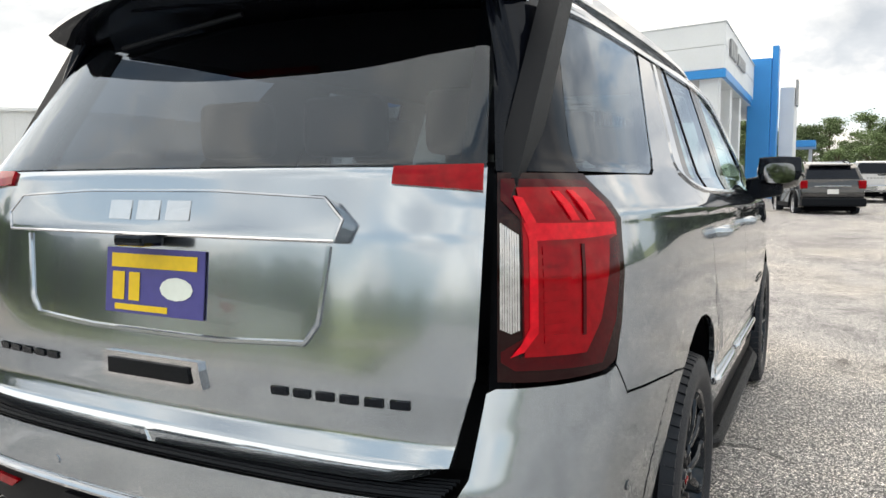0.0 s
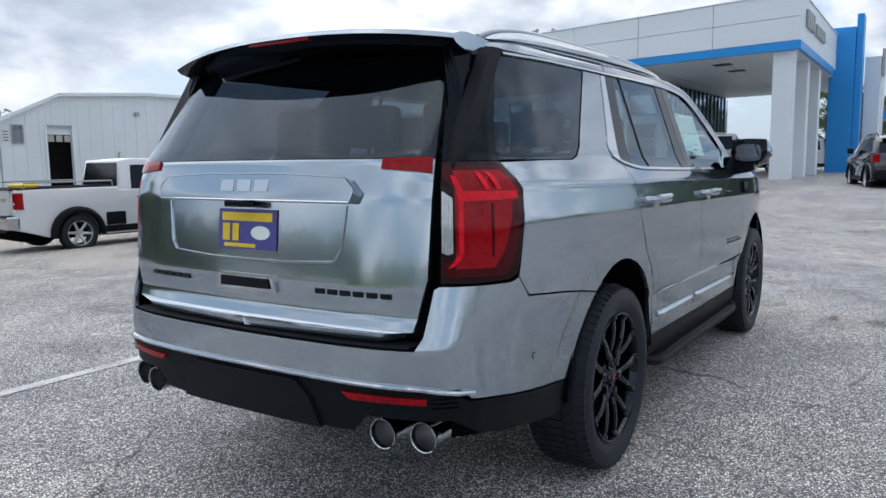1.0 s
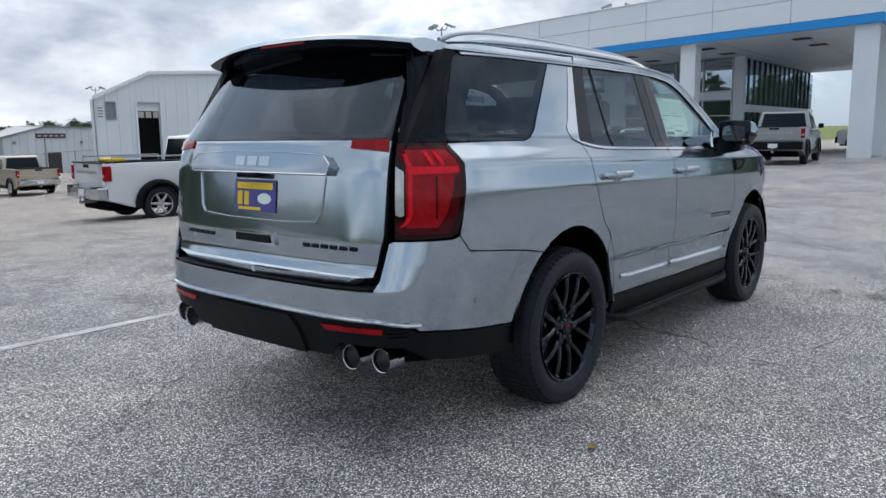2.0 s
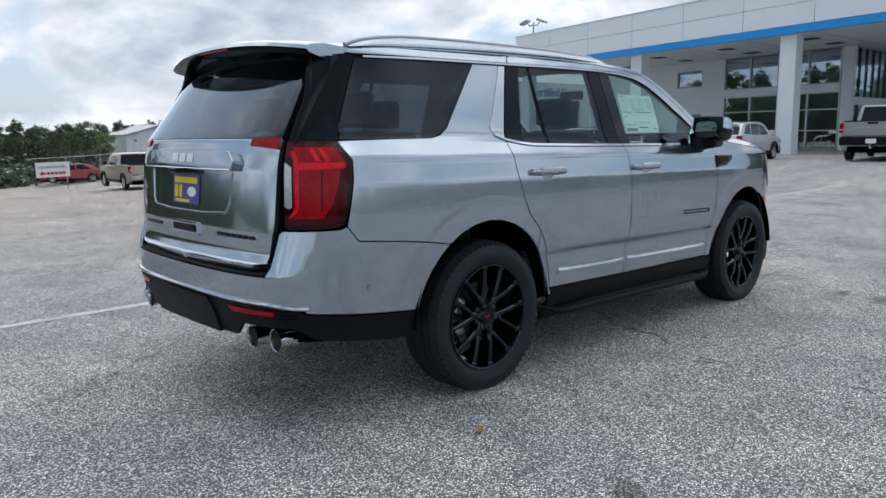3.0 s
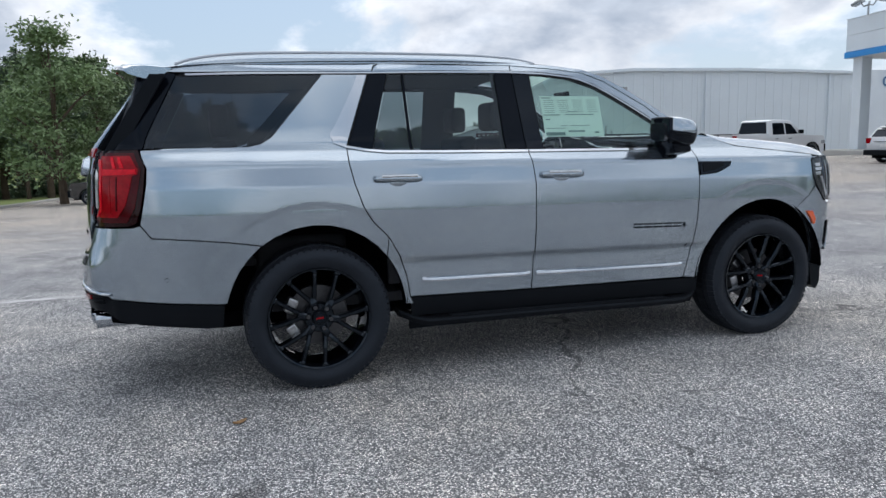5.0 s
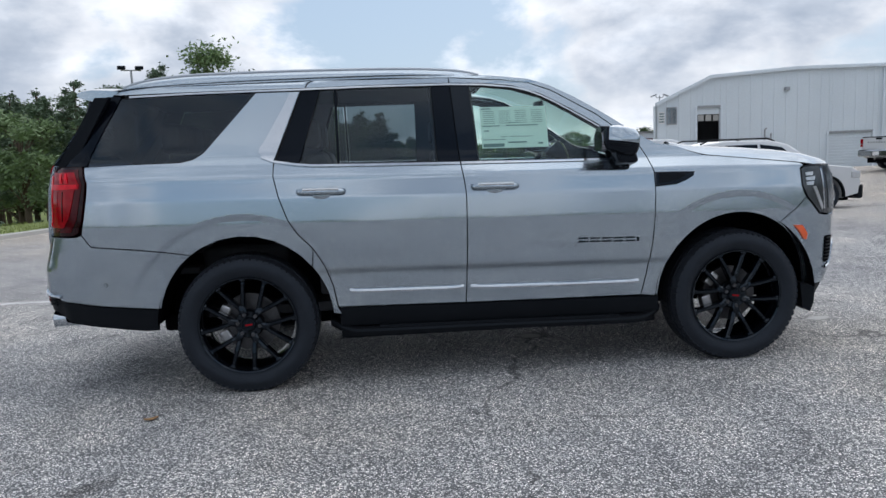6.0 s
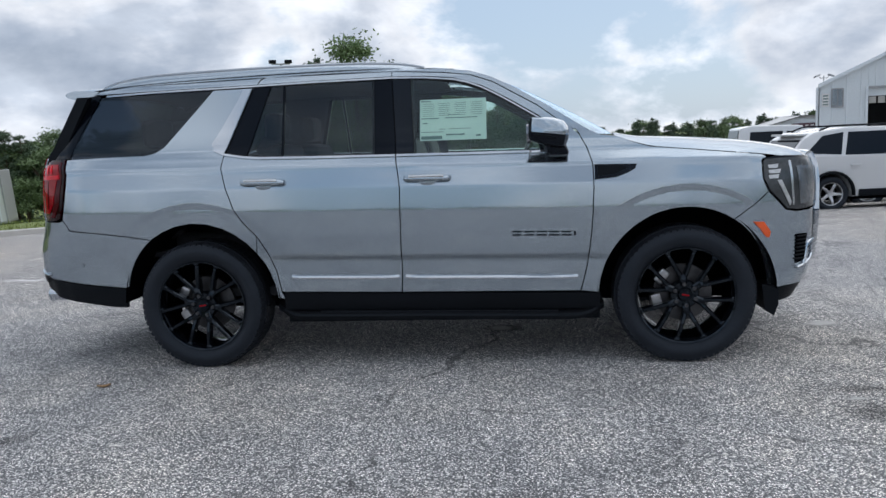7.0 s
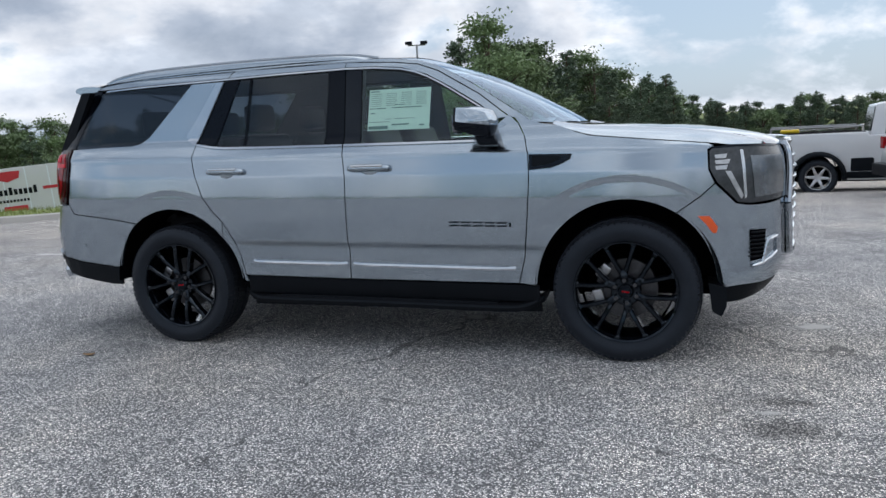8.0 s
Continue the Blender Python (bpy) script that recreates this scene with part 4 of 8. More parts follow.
for k in range(6):
    gate_piece("badge_letter", [(-0.34 - 0.055 * k, 0.919), (-0.34 - 0.055 * k, 0.936), (-0.38 - 0.055 * k, 0.936), (-0.38 - 0.055 * k, 0.919)], M_BLACKGLOSS, 0.005, thick=0.004)
    if k < 5:
        gate_piece("badge_letter", [(0.34 + 0.055 * k, 0.919), (0.34 + 0.055 * k, 0.936), (0.38 + 0.055 * k, 0.936), (0.38 + 0.055 * k, 0.919)], M_BLACKGLOSS, 0.005, thick=0.004)
for k in range(3):
    gate_piece("badge_letter", [(-0.13 + 0.09 * k, 1.265), (-0.13 + 0.09 * k, 1.308), (-0.06 + 0.09 * k, 1.308), (-0.06 + 0.09 * k, 1.265)], M_SATIN, 0.036, thick=0.006)
for sg in (-1, 1):
    gate_piece("gate_lamp", [(sg * 0.60, 1.352), (sg * 0.60, 1.385), (sg * 0.785, 1.390), (sg * 0.785, 1.340)], M_RED, 0.008, "narrow red lamp strip on the gate", thick=0.012)
# spoiler above the rear window
vs, fs, q = [], [], 25
prof = [(0.16, -0.006, 0), (0.0, 0.0, 0.0), (-0.09, 0.001, 0), (-0.17, -0.006, 0), (-0.225, -0.020, 0), (-0.235, -0.038, 0), (-0.205, -0.054, 0), (-0.09, -0.075, 0), (0.02, -0.085, 0)]
for i, y in enumerate(np.linspace(-0.738, 0.738, q)):
    t = abs(y) / 0.738
    x0, z0 = -0.80 + 0.02 * t ** 2, 1.888 - 0.05 * t ** 2.4
    k = 1 - 0.38 * t ** 2.5
    for dx, dz, _ in prof:
        vs.append((x0 + dx * k, y, z0 + dz * (1 - 0.12 * t ** 4)))
np_ = len(prof)
for i in range(q - 1):
    for j in range(np_ - 1):
        fs.append((i * np_ + j, i * np_ + j + 1, (i + 1) * np_ + j + 1, (i + 1) * np_ + j))
fs += [tuple(range(np_))[::-1], tuple((q - 1) * np_ + j for j in range(np_))]
sp = mesh_from("spoiler", vs, fs, M_PAINT, True)
sp.materials.append(M_BLACKGLOSS)
for f in sp.polygons:
    if len(f.vertices) == 4 and f.index % (np_ - 1) >= 5:
        f.material_index = 1
sp.set_sharp_from_angle(angle=radians(40))
spoiler = part("spoiler", sp, M_PAINT, gate, "silver spoiler with a black underside")
part("brake_light", box_bm(-1.026, -0.16, 1.836, -1.008, 0.16, 1.850, 0.003), M_RED, gate)
part("wiper", tube_bm([tuple(S(u_rear(y), z) + N(u_rear(y), z) * 0.02) for y, z in ((0.02, 1.79), (0.2, 1.765), (0.45, 1.73))], 0.007, 6), M_BLACKPLAST, gate)

for y0, y1 in ((-0.815, -0.765), (0.765, 0.815)):
    part("gate_jamb", prism_bm([(-1.09, 0.80), (-1.06, 1.38), (-0.80, 1.79), (-0.72, 1.79), (-0.97, 1.38), (-0.99, 0.80)], y0, y1), M_BLACKPLAST, suv, "black rubber-edged gate opening")

# tail lamps
def tail_lamp(sg):
    f = (lambda u: u) if sg < 0 else (lambda u: 2 * U0 - u)
    def P(name, pts, material, off, parent, label="", **kw):
        kw.setdefault("gap", 0)
        return part(name, panel_mesh(name, [(f(u), z) for u, z in pts], material, off - 0.007, **kw), material, parent, label)
    a = UL
    lamp = P("tail_lamp", [(a + 0.005, 0.992), (a + 0.10, 0.990), (-0.95, 0.995), (-0.915, 1.01), (-0.888, 1.08), (-0.868, 1.18), (-0.855, 1.296), (-0.91, 1.384), (a + 0.005, 1.386)], M_REDDARK, 0.016, suv, "red tail lamp with a clear inner strip", thick=0.03)
    # deep red body of the lens, brighter light guides in a hooked shape, a ribbed clear strip
    P("deep_lens", [(a + 0.012, 1.030), (a + 0.04, 1.014), (-0.962, 1.012), (-0.915, 1.09), (-0.890, 1.20), (-0.876, 1.288), (-0.928, 1.368), (a + 0.012, 1.374), (a + 0.012, 1.335), (a + 0.055, 1.30), (a + 0.055, 1.075), (a + 0.012, 1.05)], M_REDDEEP, 0.019, lamp, "deep red lens", thick=0.005)
    P("red_lens", [(a + 0.058, 1.040), (-1.01, 1.040), (-0.965, 1.10), (-0.935, 1.19), (-0.922, 1.255), (-0.893, 1.262), (-0.890, 1.290), (-0.945, 1.352), (a + 0.05, 1.356), (a + 0.058, 1.30)], M_RED, 0.0215, lamp, thick=0.004)
    P("light_guide", [(a + 0.060, 1.292), (-0.902, 1.290), (-0.900, 1.264), (-0.985, 1.260), (a + 0.070, 1.258)], M_REDBRIGHT, 0.0245, lamp, thick=0.004)
    P("light_guide", [(a + 0.040, 1.340), (a + 0.062, 1.335), (a + 0.086, 1.295), (a + 0.084, 1.085), (a + 0.056, 1.050), (a + 0.030, 1.040), (a + 0.050, 1.062), (a + 0.068, 1.095), (a + 0.069, 1.285)], M_REDBRIGHT, 0.0245, lamp, thick=0.004)
    for k in range(2):
        c = -1.035 + 0.045 * k
        P("light_guide", [(c - 0.030, 1.346), (c - 0.010, 1.345), (c + 0.026, 1.296), (c + 0.004, 1.296)], M_REDBRIGHT, 0.0245, lamp, thick=0.004)
    for k in range(9):
        z0 = 1.065 + 0.021 * k
        P("reflector_cell", [(a + 0.096, z0), (a + 0.150, z0 + 0.002), (a + 0.150, z0 + 0.017), (a + 0.096, z0 + 0.015)], M_RED, 0.0235, lamp, thick=0.003)
    P("lens_step", [(-1.012, 1.250), (-1.004, 1.250), (-1.010, 1.075), (-1.018, 1.075)], M_REDDEEP, 0.0235, lamp, thick=0.003)
    for k in range(8):
        P("lens_rib", [(a + 0.010 + 0.005 * k, 1.085 + 0.002 * abs(k - 4)), (a + 0.0142 + 0.005 * k, 1.085 + 0.002 * abs(k - 4)), (a + 0.0142 + 0.005 * k, 1.292 - 0.003 * k), (a + 0.010 + 0.005 * k, 1.292 - 0.003 * k)], M_CLEAR, 0.022, lamp, thick=0.003)


tail_lamp(-1), tail_lamp(1)

# exhaust tips
for yc in (-0.615, -0.755, 0.615, 0.755):
    xb = float(S_bump(u_rear(yc), 0.5)[0]) + 0.045
    bm = lathe_bm([(0.047, 0.26), (0.048, 0.02), (0.052, 0.0), (0.0535, -0.006), (0.050, -0.004), (0.047, 0.012)], 28)
    bmesh.ops.rotate(bm, verts=bm.verts, cent=(0, 0, 0), matrix=Matrix.Rotation(radians(-90), 3, "Z"))
    bmesh.ops.translate(bm, verts=bm.verts, vec=(xb - 0.03, yc, 0.472))
    tip = part("exhaust_tip", bm, M_CHROME, suv, "polished round exhaust tip", smooth=True)
    # the bore is bare steel, duller than the chrome round it
    bore = lathe_bm([(0.0469, 0.013), (0.045, 0.10), (0.0, 0.10)], 28)
    bmesh.ops.rotate(bore, verts=bore.verts, cent=(0, 0, 0), matrix=Matrix.Rotation(radians(-90), 3, "Z"))
    bmesh.ops.translate(bore, verts=bore.verts, vec=(xb - 0.03, yc, 0.472))
    part("bore", bore, M_STEEL, tip, "dull steel bore", smooth=True)

# doors: handles, badge letters, vent, lamps, mirrors
def handle(x0, x1, z0, sg):
    bm = bmesh.new()
    n0 = S(np.array([(x0 + x1) / 2]), np.array([z0]))[0]
    pts = smooth_line([(x0, sg * (abs(n0[1]) - 0.012), z0), (x0 + 0.015, sg * (abs(n0[1]) + 0.030), z0 + 0.001), (x0 + 0.08, sg * (abs(n0[1]) + 0.040), z0), (x1 - 0.08, sg * (abs(n0[1]) + 0.040), z0 - 0.002), (x1 - 0.015, sg * (abs(n0[1]) + 0.030), z0 - 0.004), (x1, sg * (abs(n0[1]) - 0.012), z0 - 0.004)], 5)
    add_tube(bm, pts, 0.0155, 10)
    for v in bm.verts:
        v.co.z = z0 + (v.co.z - z0) * 1.15
    h = part("door_handle", bm, M_PAINT, suv, "body-coloured door handle with a chrome strip", smooth=True)
    strip_ = tube_bm([(x0 + 0.03, sg * (abs(n0[1]) + 0.046), z0 + 0.015), (x1 - 0.03, sg * (abs(n0[1]) + 0.046), z0 + 0.012)], 0.011, 8)
    part("chrome_insert", strip_, M_SATIN, h, "chrome strip", smooth=True)
    cup = bmesh.new()
    bmesh.ops.create_uvsphere(cup, u_segments=16, v_segments=8, radius=1)
    bmesh.ops.scale(cup, vec=(0.062, 0.009, 0.030), verts=cup.verts)
    bmesh.ops.translate(cup, verts=cup.verts, vec=((x0 + x1) / 2, sg * (abs(n0[1]) + 0.0), z0 - 0.026))
    part("handle_cup", cup, M_PAINT, h, smooth=True)


for sg in (-1, 1):
    handle(0.362, 0.632, 1.190, sg), handle(1.395, 1.667, 1.176, sg)
for k in range(6):
    x0 = 2.035 + 0.0735 * k
    zc = 0.822 - 0.0045 * k * 0.5
    w = 0.012 if k == 5 else 0.060
    for z1, z2 in ((0.014, -0.014),) if k == 5 else ((0.0145, 0.0055), (-0.0055, -0.0145)):
        panel("badge_bar", [(x0, zc + z1), (x0 + w, zc + z1 - 0.001), (x0 + w, zc + z2 - 0.001), (x0, zc + z2)], M_BLACKGLOSS, 0.005, gap=0, thick=0.005, label="black badge bar")
panel("fender_vent", [(2.532, 1.215), (2.777, 1.208), (2.768, 1.180), (2.72, 1.155), (2.655, 1.133), (2.532, 1.125)], M_BLACKGLOSS, 0.012, gap=0, label="gloss black fender vent")
panel("vent_insert", [(2.55, 1.204), (2.70, 1.200), (2.72, 1.185), (2.65, 1.152), (2.55, 1.142)], M_CLAD, 0.016, gap=0)
panel("side_marker", [(3.452, 0.838), (3.513, 0.836), (3.558, 0.775), (3.553, 0.742), (3.532, 0.742), (3.500, 0.786)], M_AMBER, 0.010, gap=0, label="amber side marker")


def mirror(sg):
    bm = bmesh.new()
    bmesh.ops.create_cube(bm, size=1)
    bmesh.ops.subdivide_edges(bm, edges=bm.edges[:], cuts=13, use_grid_fill=True)
    for v in bm.verts:
        p = v.co * 2
        # a squared shell, flat at the glass and rounded off towards the front
        r = max(abs(p.x), abs(p.y), abs(p.z))
        round_ = 0.36 + 0.20 * (p.x + 1)
        q = p * (1 - round_) + p.normalized() * r * round_
        top = 0.090 - 0.014 * q.x
        low = 0.080 + 0.042 * q.x
        v.co = Vector((q.x * 0.121, q.y * 0.125 * (1 - 0.10 * max(0.0, -q.z)), q.z * (top if q.z > 0 else low)))
    bmesh.ops.translate(bm, verts=bm.verts, vec=(2.262, sg * 1.112, 1.412))
    # the cap ends on a clean slanting edge
    bmesh.ops.bisect_plane(bm, geom=bm.verts[:] + bm.edges[:] + bm.faces[:], plane_co=(2.262, 0, 1.408), plane_no=(0.14, 0, 1))
    me = bpy.data.meshes.new("mirror")
    bmesh.ops.recalc_face_normals(bm, faces=bm.faces)
    bm.to_mesh(me), bm.free()
    me.materials.append(M_PAINT), me.materials.append(M_BLACKGLOSS)
    for f in me.polygons:
        f.material_index = 1 if f.center.z < 1.408 - 0.14 * (f.center.x - 2.262) or f.center.x < 2.172 else 0
    me.shade_smooth()
    mr = part("mirror", me, M_PAINT, suv, "satin silver door mirror with a black lower half")
    gm = bmesh.new()
    a = np.arange(28) * math.pi / 14
    ring = [(0.080 * math.copysign(abs(math.cos(t)) ** 0.55, math.cos(t)), 0.056 * math.copysign(abs(math.sin(t)) ** 0.55, math.sin(t))) for t in a]
    backs, fronts = ([gm.verts.new((x, sg * 1.112 + p, 1.411 + q)) for p, q in ring] for x in (2.139, 2.165))
    gm.faces.new(backs), gm.faces.new(fronts[::-1])
    for i in range(28):
        gm.faces.new((backs[i], fronts[i], fronts[(i + 1) % 28], backs[(i + 1) % 28]))
    part("mirror_glass", gm, M_MIRROR, mr, "mirror glass")
    part("mirror_crease", tube_bm([(2.185, sg * 1.226, 1.400), (2.26, sg * 1.236, 1.392), (2.33, sg * 1.210, 1.380)], 0.006, 8), M_CLAD, mr, smooth=True)
    y0, y1 = sorted((sg * 0.93, sg * 1.13))
    arm = box_bm(2.262, y0, 1.250, 2.385, y1, 1.385, 0.022, 3)
    for v in arm.verts:
        # the foot leans back towards the housing and thins out from the door
        v.co.x -= 0.35 * (v.co.z - 1.250)
        v.co.z += 0.25 * max(0.0, abs(v.co.y) - 0.98)
    part("mirror_arm", arm, M_BLACKGLOSS, mr, smooth=True)


mirror(-1), mirror(1)

# head lamps and front
def head_lamp(sg):
    f = (lambda u: u) if sg < 0 else (lambda u: 2 * U1 - u)
    def P(name, pts, material, off, parent, label="", **kw):
        kw.setdefault("gap", 0)
        return part(name, panel_mesh(name, [(f(u), z) for u, z in pts], material, off, **kw), material, parent, label)
    lamp = P("head_lamp", [(3.520, 1.190), (3.535, 1.200), (3.66, 1.203), (3.90, 1.198), (UG, 1.19), (UG, 0.905), (3.75, 0.895), (3.67, 0.905), (3.555, 1.018), (3.518, 1.092)], M_LAMPHOUSE, 0.004, suv, "tall head lamp with white light strips", thick=0.03)
    for k, (z0, w) in enumerate(((1.165, 0.07), (1.135, 0.085), (1.105, 0.07))):
        P("light_strip", [(3.545, z0), (3.545 + w, z0 + 0.003), (3.545 + w - 0.01, z0 - 0.02), (3.55, z0 - 0.02)], M_CLEAR, 0.008, lamp, thick=0.004)
    P("light_strip", [(3.60, 1.075), (3.63, 1.075), (3.70, 0.94), (3.685, 0.92)], M_CLEAR, 0.008, lamp, thick=0.004)
    P("light_strip", [(3.69, 1.185), (3.71, 1.185), (3.72, 0.93), (3.705, 0.92)], M_SATIN, 0.008, lamp, thick=0.004)
    P("lamp_projector", [(3.75, 1.15), (UG - 0.03, 1.14), (UG - 0.03, 0.935), (3.77, 0.925)], M_SMOKE, 0.008, lamp, thick=0.004)


head_lamp(-1), head_lamp(1)
panel("front_trim", [(3.52, 1.206), (3.66, 1.214), (3.92, 1.205), (4.02, 1.20), (4.02, 1.188), (3.66, 1.204), (3.53, 1.200)], M_BLACKGLOSS, 0.008, gap=0, both=False)
grille = part("grille", panel_mesh("grille", [(U1 - 0.52, 1.20), (U1 + 0.52, 1.20), (U1 + 0.56, 0.86), (U1 + 0.44, 0.56), (U1 - 0.44, 0.56), (U1 - 0.56, 0.86)], M_BLACKGLOSS, 0.01), M_BLACKGLOSS, suv, "large grille with a chrome frame")
for a, b in (((U1 - 0.52, 1.20), (U1 + 0.52, 1.20)), ((U1 - 0.56, 0.86), (U1 - 0.52, 1.20)), ((U1 + 0.52, 1.20), (U1 + 0.56, 0.86)), ((U1 - 0.44, 0.56), (U1 - 0.56, 0.86)), ((U1 + 0.56, 0.86), (U1 + 0.44, 0.56)), ((U1 - 0.44, 0.56), (U1 + 0.44, 0.56))):
    t = np.linspace(0, 1, 12)
    uu, zz_ = a[0] + (b[0] - a[0]) * t, a[1] + (b[1] - a[1]) * t
    part("grille_frame", tube_bm(list(S(uu, zz_) + N(uu, zz_) * 0.015), 0.022, 8), M_CHROME, grille, smooth=True)
for k in range(9):
    z0 = 0.62 + 0.062 * k
    uu = np.linspace(U1 - 0.48, U1 + 0.48, 12)
    part("grille_bar", tube_bm(list(S(uu, uu * 0 + z0) + N(uu, uu * 0 + z0) * 0.015), 0.009, 6), M_CHROME, grille)
panel("air_intake", [(3.745, 0.745), (3.86, 0.74), (3.85, 0.575), (3.765, 0.565)], M_INNER, 0.005, gap=0)
for k in range(7):
    z0 = 0.735 - 0.023 * k
    panel("intake_slat", [(3.75, z0), (3.85, z0 - 0.002), (3.85, z0 - 0.01), (3.752, z0 - 0.008)], M_BLACKPLAST, 0.012, gap=0)
for sg in (-1, 1):
    line = [(3.775, 0.537), (3.85, 0.550), (3.93, 0.572), (3.995, 0.598), (3.998, 0.645), (3.985, 0.690), (3.93, 0.684), (3.878, 0.674), (3.866, 0.62), (3.85, 0.556)]
    uu = np.array([u if sg < 0 else 2 * U0 - u for u, z in line])
    zz = np.array([z for u, z in line])
    part("intake_frame", tube_bm(list(S(uu, zz) + N(uu, zz) * 0.006), 0.011, 8), M_CHROME, suv, "chrome intake frame", smooth=True)

# under-skin: dark inner body so that joints read dark, wheel wells, floor pan
for pts in ([(-0.52, 0.42), (-0.545, 0.50)] + arc_pts(0.015, 0.56, 170, 12, 30) + [(0.58, 0.40), (2.49, 0.38)] + arc_pts(3.06, 0.56, 175, 12, 30) + [(3.62, 0.36), (3.95, 0.40), (3.95, 1.12), (3.3, 1.15), (2.5, 1.22), (1.3, 1.28), (0.2, 1.30), (-0.8, 1.34), (u_rear(-0.84), 1.34), (u_rear(-0.84), 0.45)],):
    panel("inner_body", pts, M_INNER, -0.035, gap=0, thick=0.0, step=(0.10, 0.08))
for xc in (0.015, 3.06):
    for sg in (-1, 1):
        bm = bmesh.new()
        ring = [(xc + 0.525 * math.cos(a), 0.41 + 0.545 * math.sin(a)) for a in np.linspace(0.05, math.pi - 0.05, 28)]
        rows = [[bm.verts.new((x, sg * yv, z)) for x, z in ring] for yv in (0.985, 0.60)]
        for i in range(len(ring) - 1):
            bm.faces.new((rows[0][i], rows[0][i + 1], rows[1][i + 1], rows[1][i]))
        bm.faces.new(rows[1])
        part("wheel_well", bm, M_INNER, suv)
part("floor_pan", box_bm(-0.55, -0.72, 0.34, 3.70, 0.72, 0.44, 0.03), M_INNER, suv)
part("rear_floor", box_bm(-1.08, -0.78, 0.47, -0.56, 0.78, 0.55, 0.03), M_INNER, suv)
part("axle", tube_bm([(0, -0.8, 0.40), (0, 0.8, 0.40)], 0.06, 12), M_INNER, suv)
for y0, y1 in ((-0.955, -0.72), (0.72, 0.955)):
    part("mud_flap", prism_bm([(3.505, 0.46), (3.60, 0.44), (3.60, 0.33), (3.575, 0.27), (3.525, 0.30)], y0, y1), M_BLACKPLAST, suv, "black mud flap")

# running boards
for sg in (-1, 1):
    bm = bmesh.new()
    line = smooth_line([(0.50, sg * 0.90, 0.385), (0.62, sg * 0.985, 0.345), (0.78, sg * 1.01, 0.338), (1.5, sg * 1.01, 0.328), (2.30, sg * 1.01, 0.312), (2.48, sg * 0.985, 0.32), (2.58, sg * 0.92, 0.36)], 6)
    prof = [(-0.17, -0.012), (-0.17, 0.012), (-0.02, 0.014), (0.0, 0.008), (0.008, -0.006), (0.0, -0.030), (-0.04, -0.036)]
    rows = [[bm.verts.new((p[0], p[1] + sg * dy, p[2] + dz)) for dy, dz in prof] for p in line]
    for a, b in zip(rows, rows[1:]):
        for j in range(len(prof)):
            bm.faces.new((a[j], a[(j + 1) % len(prof)], b[(j + 1) % len(prof)], b[j]))
    bm.faces.new(rows[0]), bm.faces.new(rows[-1])
    board = part("running_board", bm, M_BLACKPLAST, suv, "black running board with grip strips")
    for k in range(3):
        y0 = sg * (0.985 - 0.045 * k)
        part("grip_strip", tube_bm([(0.80, y0, 0.353), (1.5, y0, 0.343), (2.30, y0, 0.327)], 0.006, 5), M_CLAD, board)

# cabin
def cushion(x0, y0, z0, x1, y1, z1, b=0.05):
    return box_bm(x0, y0, z0, x1, y1, z1, b, 3)


def seat(x, y, w, rake, parent=None):
    st = thing("seat", "dark upholstered car seat with a headrest", "car seat", group="seats of the SUV")
    st.parent = suv
    del st["category"]
    part("cushion", cushion(x - 0.25, y - w / 2, 0.62, x + 0.30, y + w / 2, 0.86), M_FABRIC, st, smooth=True)
    bm = cushion(-0.07, y - w / 2, 0, 0.07, y + w / 2, 0.62, 0.05)
    bmesh.ops.rotate(bm, verts=bm.verts, cent=(0, 0, 0), matrix=Matrix.Rotation(radians(-rake), 3, "Y"))
    bmesh.ops.translate(bm, verts=bm.verts, vec=(x - 0.24, 0, 0.82))
    part("backrest", bm, M_FABRIC, st, smooth=True)
    xh = x - 0.24 - 0.66 * math.sin(radians(rake))
    part("headrest", cushion(xh - 0.06, y - 0.14, 1.45, xh + 0.05, y + 0.14, 1.64, 0.045), M_FABRIC, st, smooth=True)
    return st


for x, rake in ((1.75, 17), (0.85, 17)):
    for y in (-0.40, 0.40):
        seat(x, y, 0.54, rake)
for y in (-0.44, 0.0, 0.44):
    seat(-0.05, y, 0.42, 14)
part("cargo_floor", box_bm(-1.10, -0.72, 0.70, -0.30, 0.72, 0.74, 0.01), M_FABRIC, suv)
part("cabin_floor", box_bm(-0.30, -0.85, 0.44, 2.45, 0.85, 0.50, 0.01), M_FABRIC, suv)
part("dashboard", box_bm(2.22, -0.82, 0.85, 2.62, 0.82, 1.26, 0.07, 3), M_BLACKPLAST, suv, smooth=True)
part("console", box_bm(1.55, -0.15, 0.5, 2.3, 0.15, 0.95, 0.04), M_BLACKPLAST, suv, smooth=True)
bm = bmesh.new()
add_tube(bm, [(2.08 + 0.19 * 0.35 * math.cos(a), 0.40 + 0.19 * math.sin(a), 1.17 + 0.19 * 0.93 * math.cos(a)) for a in np.linspace(0, 2 * math.pi, 33)], 0.017, 8)
add_tube(bm, [(2.08, 0.23, 1.17), (2.10, 0.40, 1.16), (2.08, 0.57, 1.17)], 0.02, 6)
part("steering_wheel", bm, M_BLACKPLAST, suv, smooth=True)
for sg in (-1, 1):
    part("door_card", box_bm(0.45, sg * 0.86 - 0.02, 0.55, 2.3, sg * 0.86 + 0.02, 1.29, 0.015), M_FABRIC, suv)
    part("cargo_trim", box_bm(-0.95, sg * 0.80 - 0.03, 0.97, 0.1, sg * 0.80 + 0.03, 1.37, 0.02), M_FABRIC, suv)
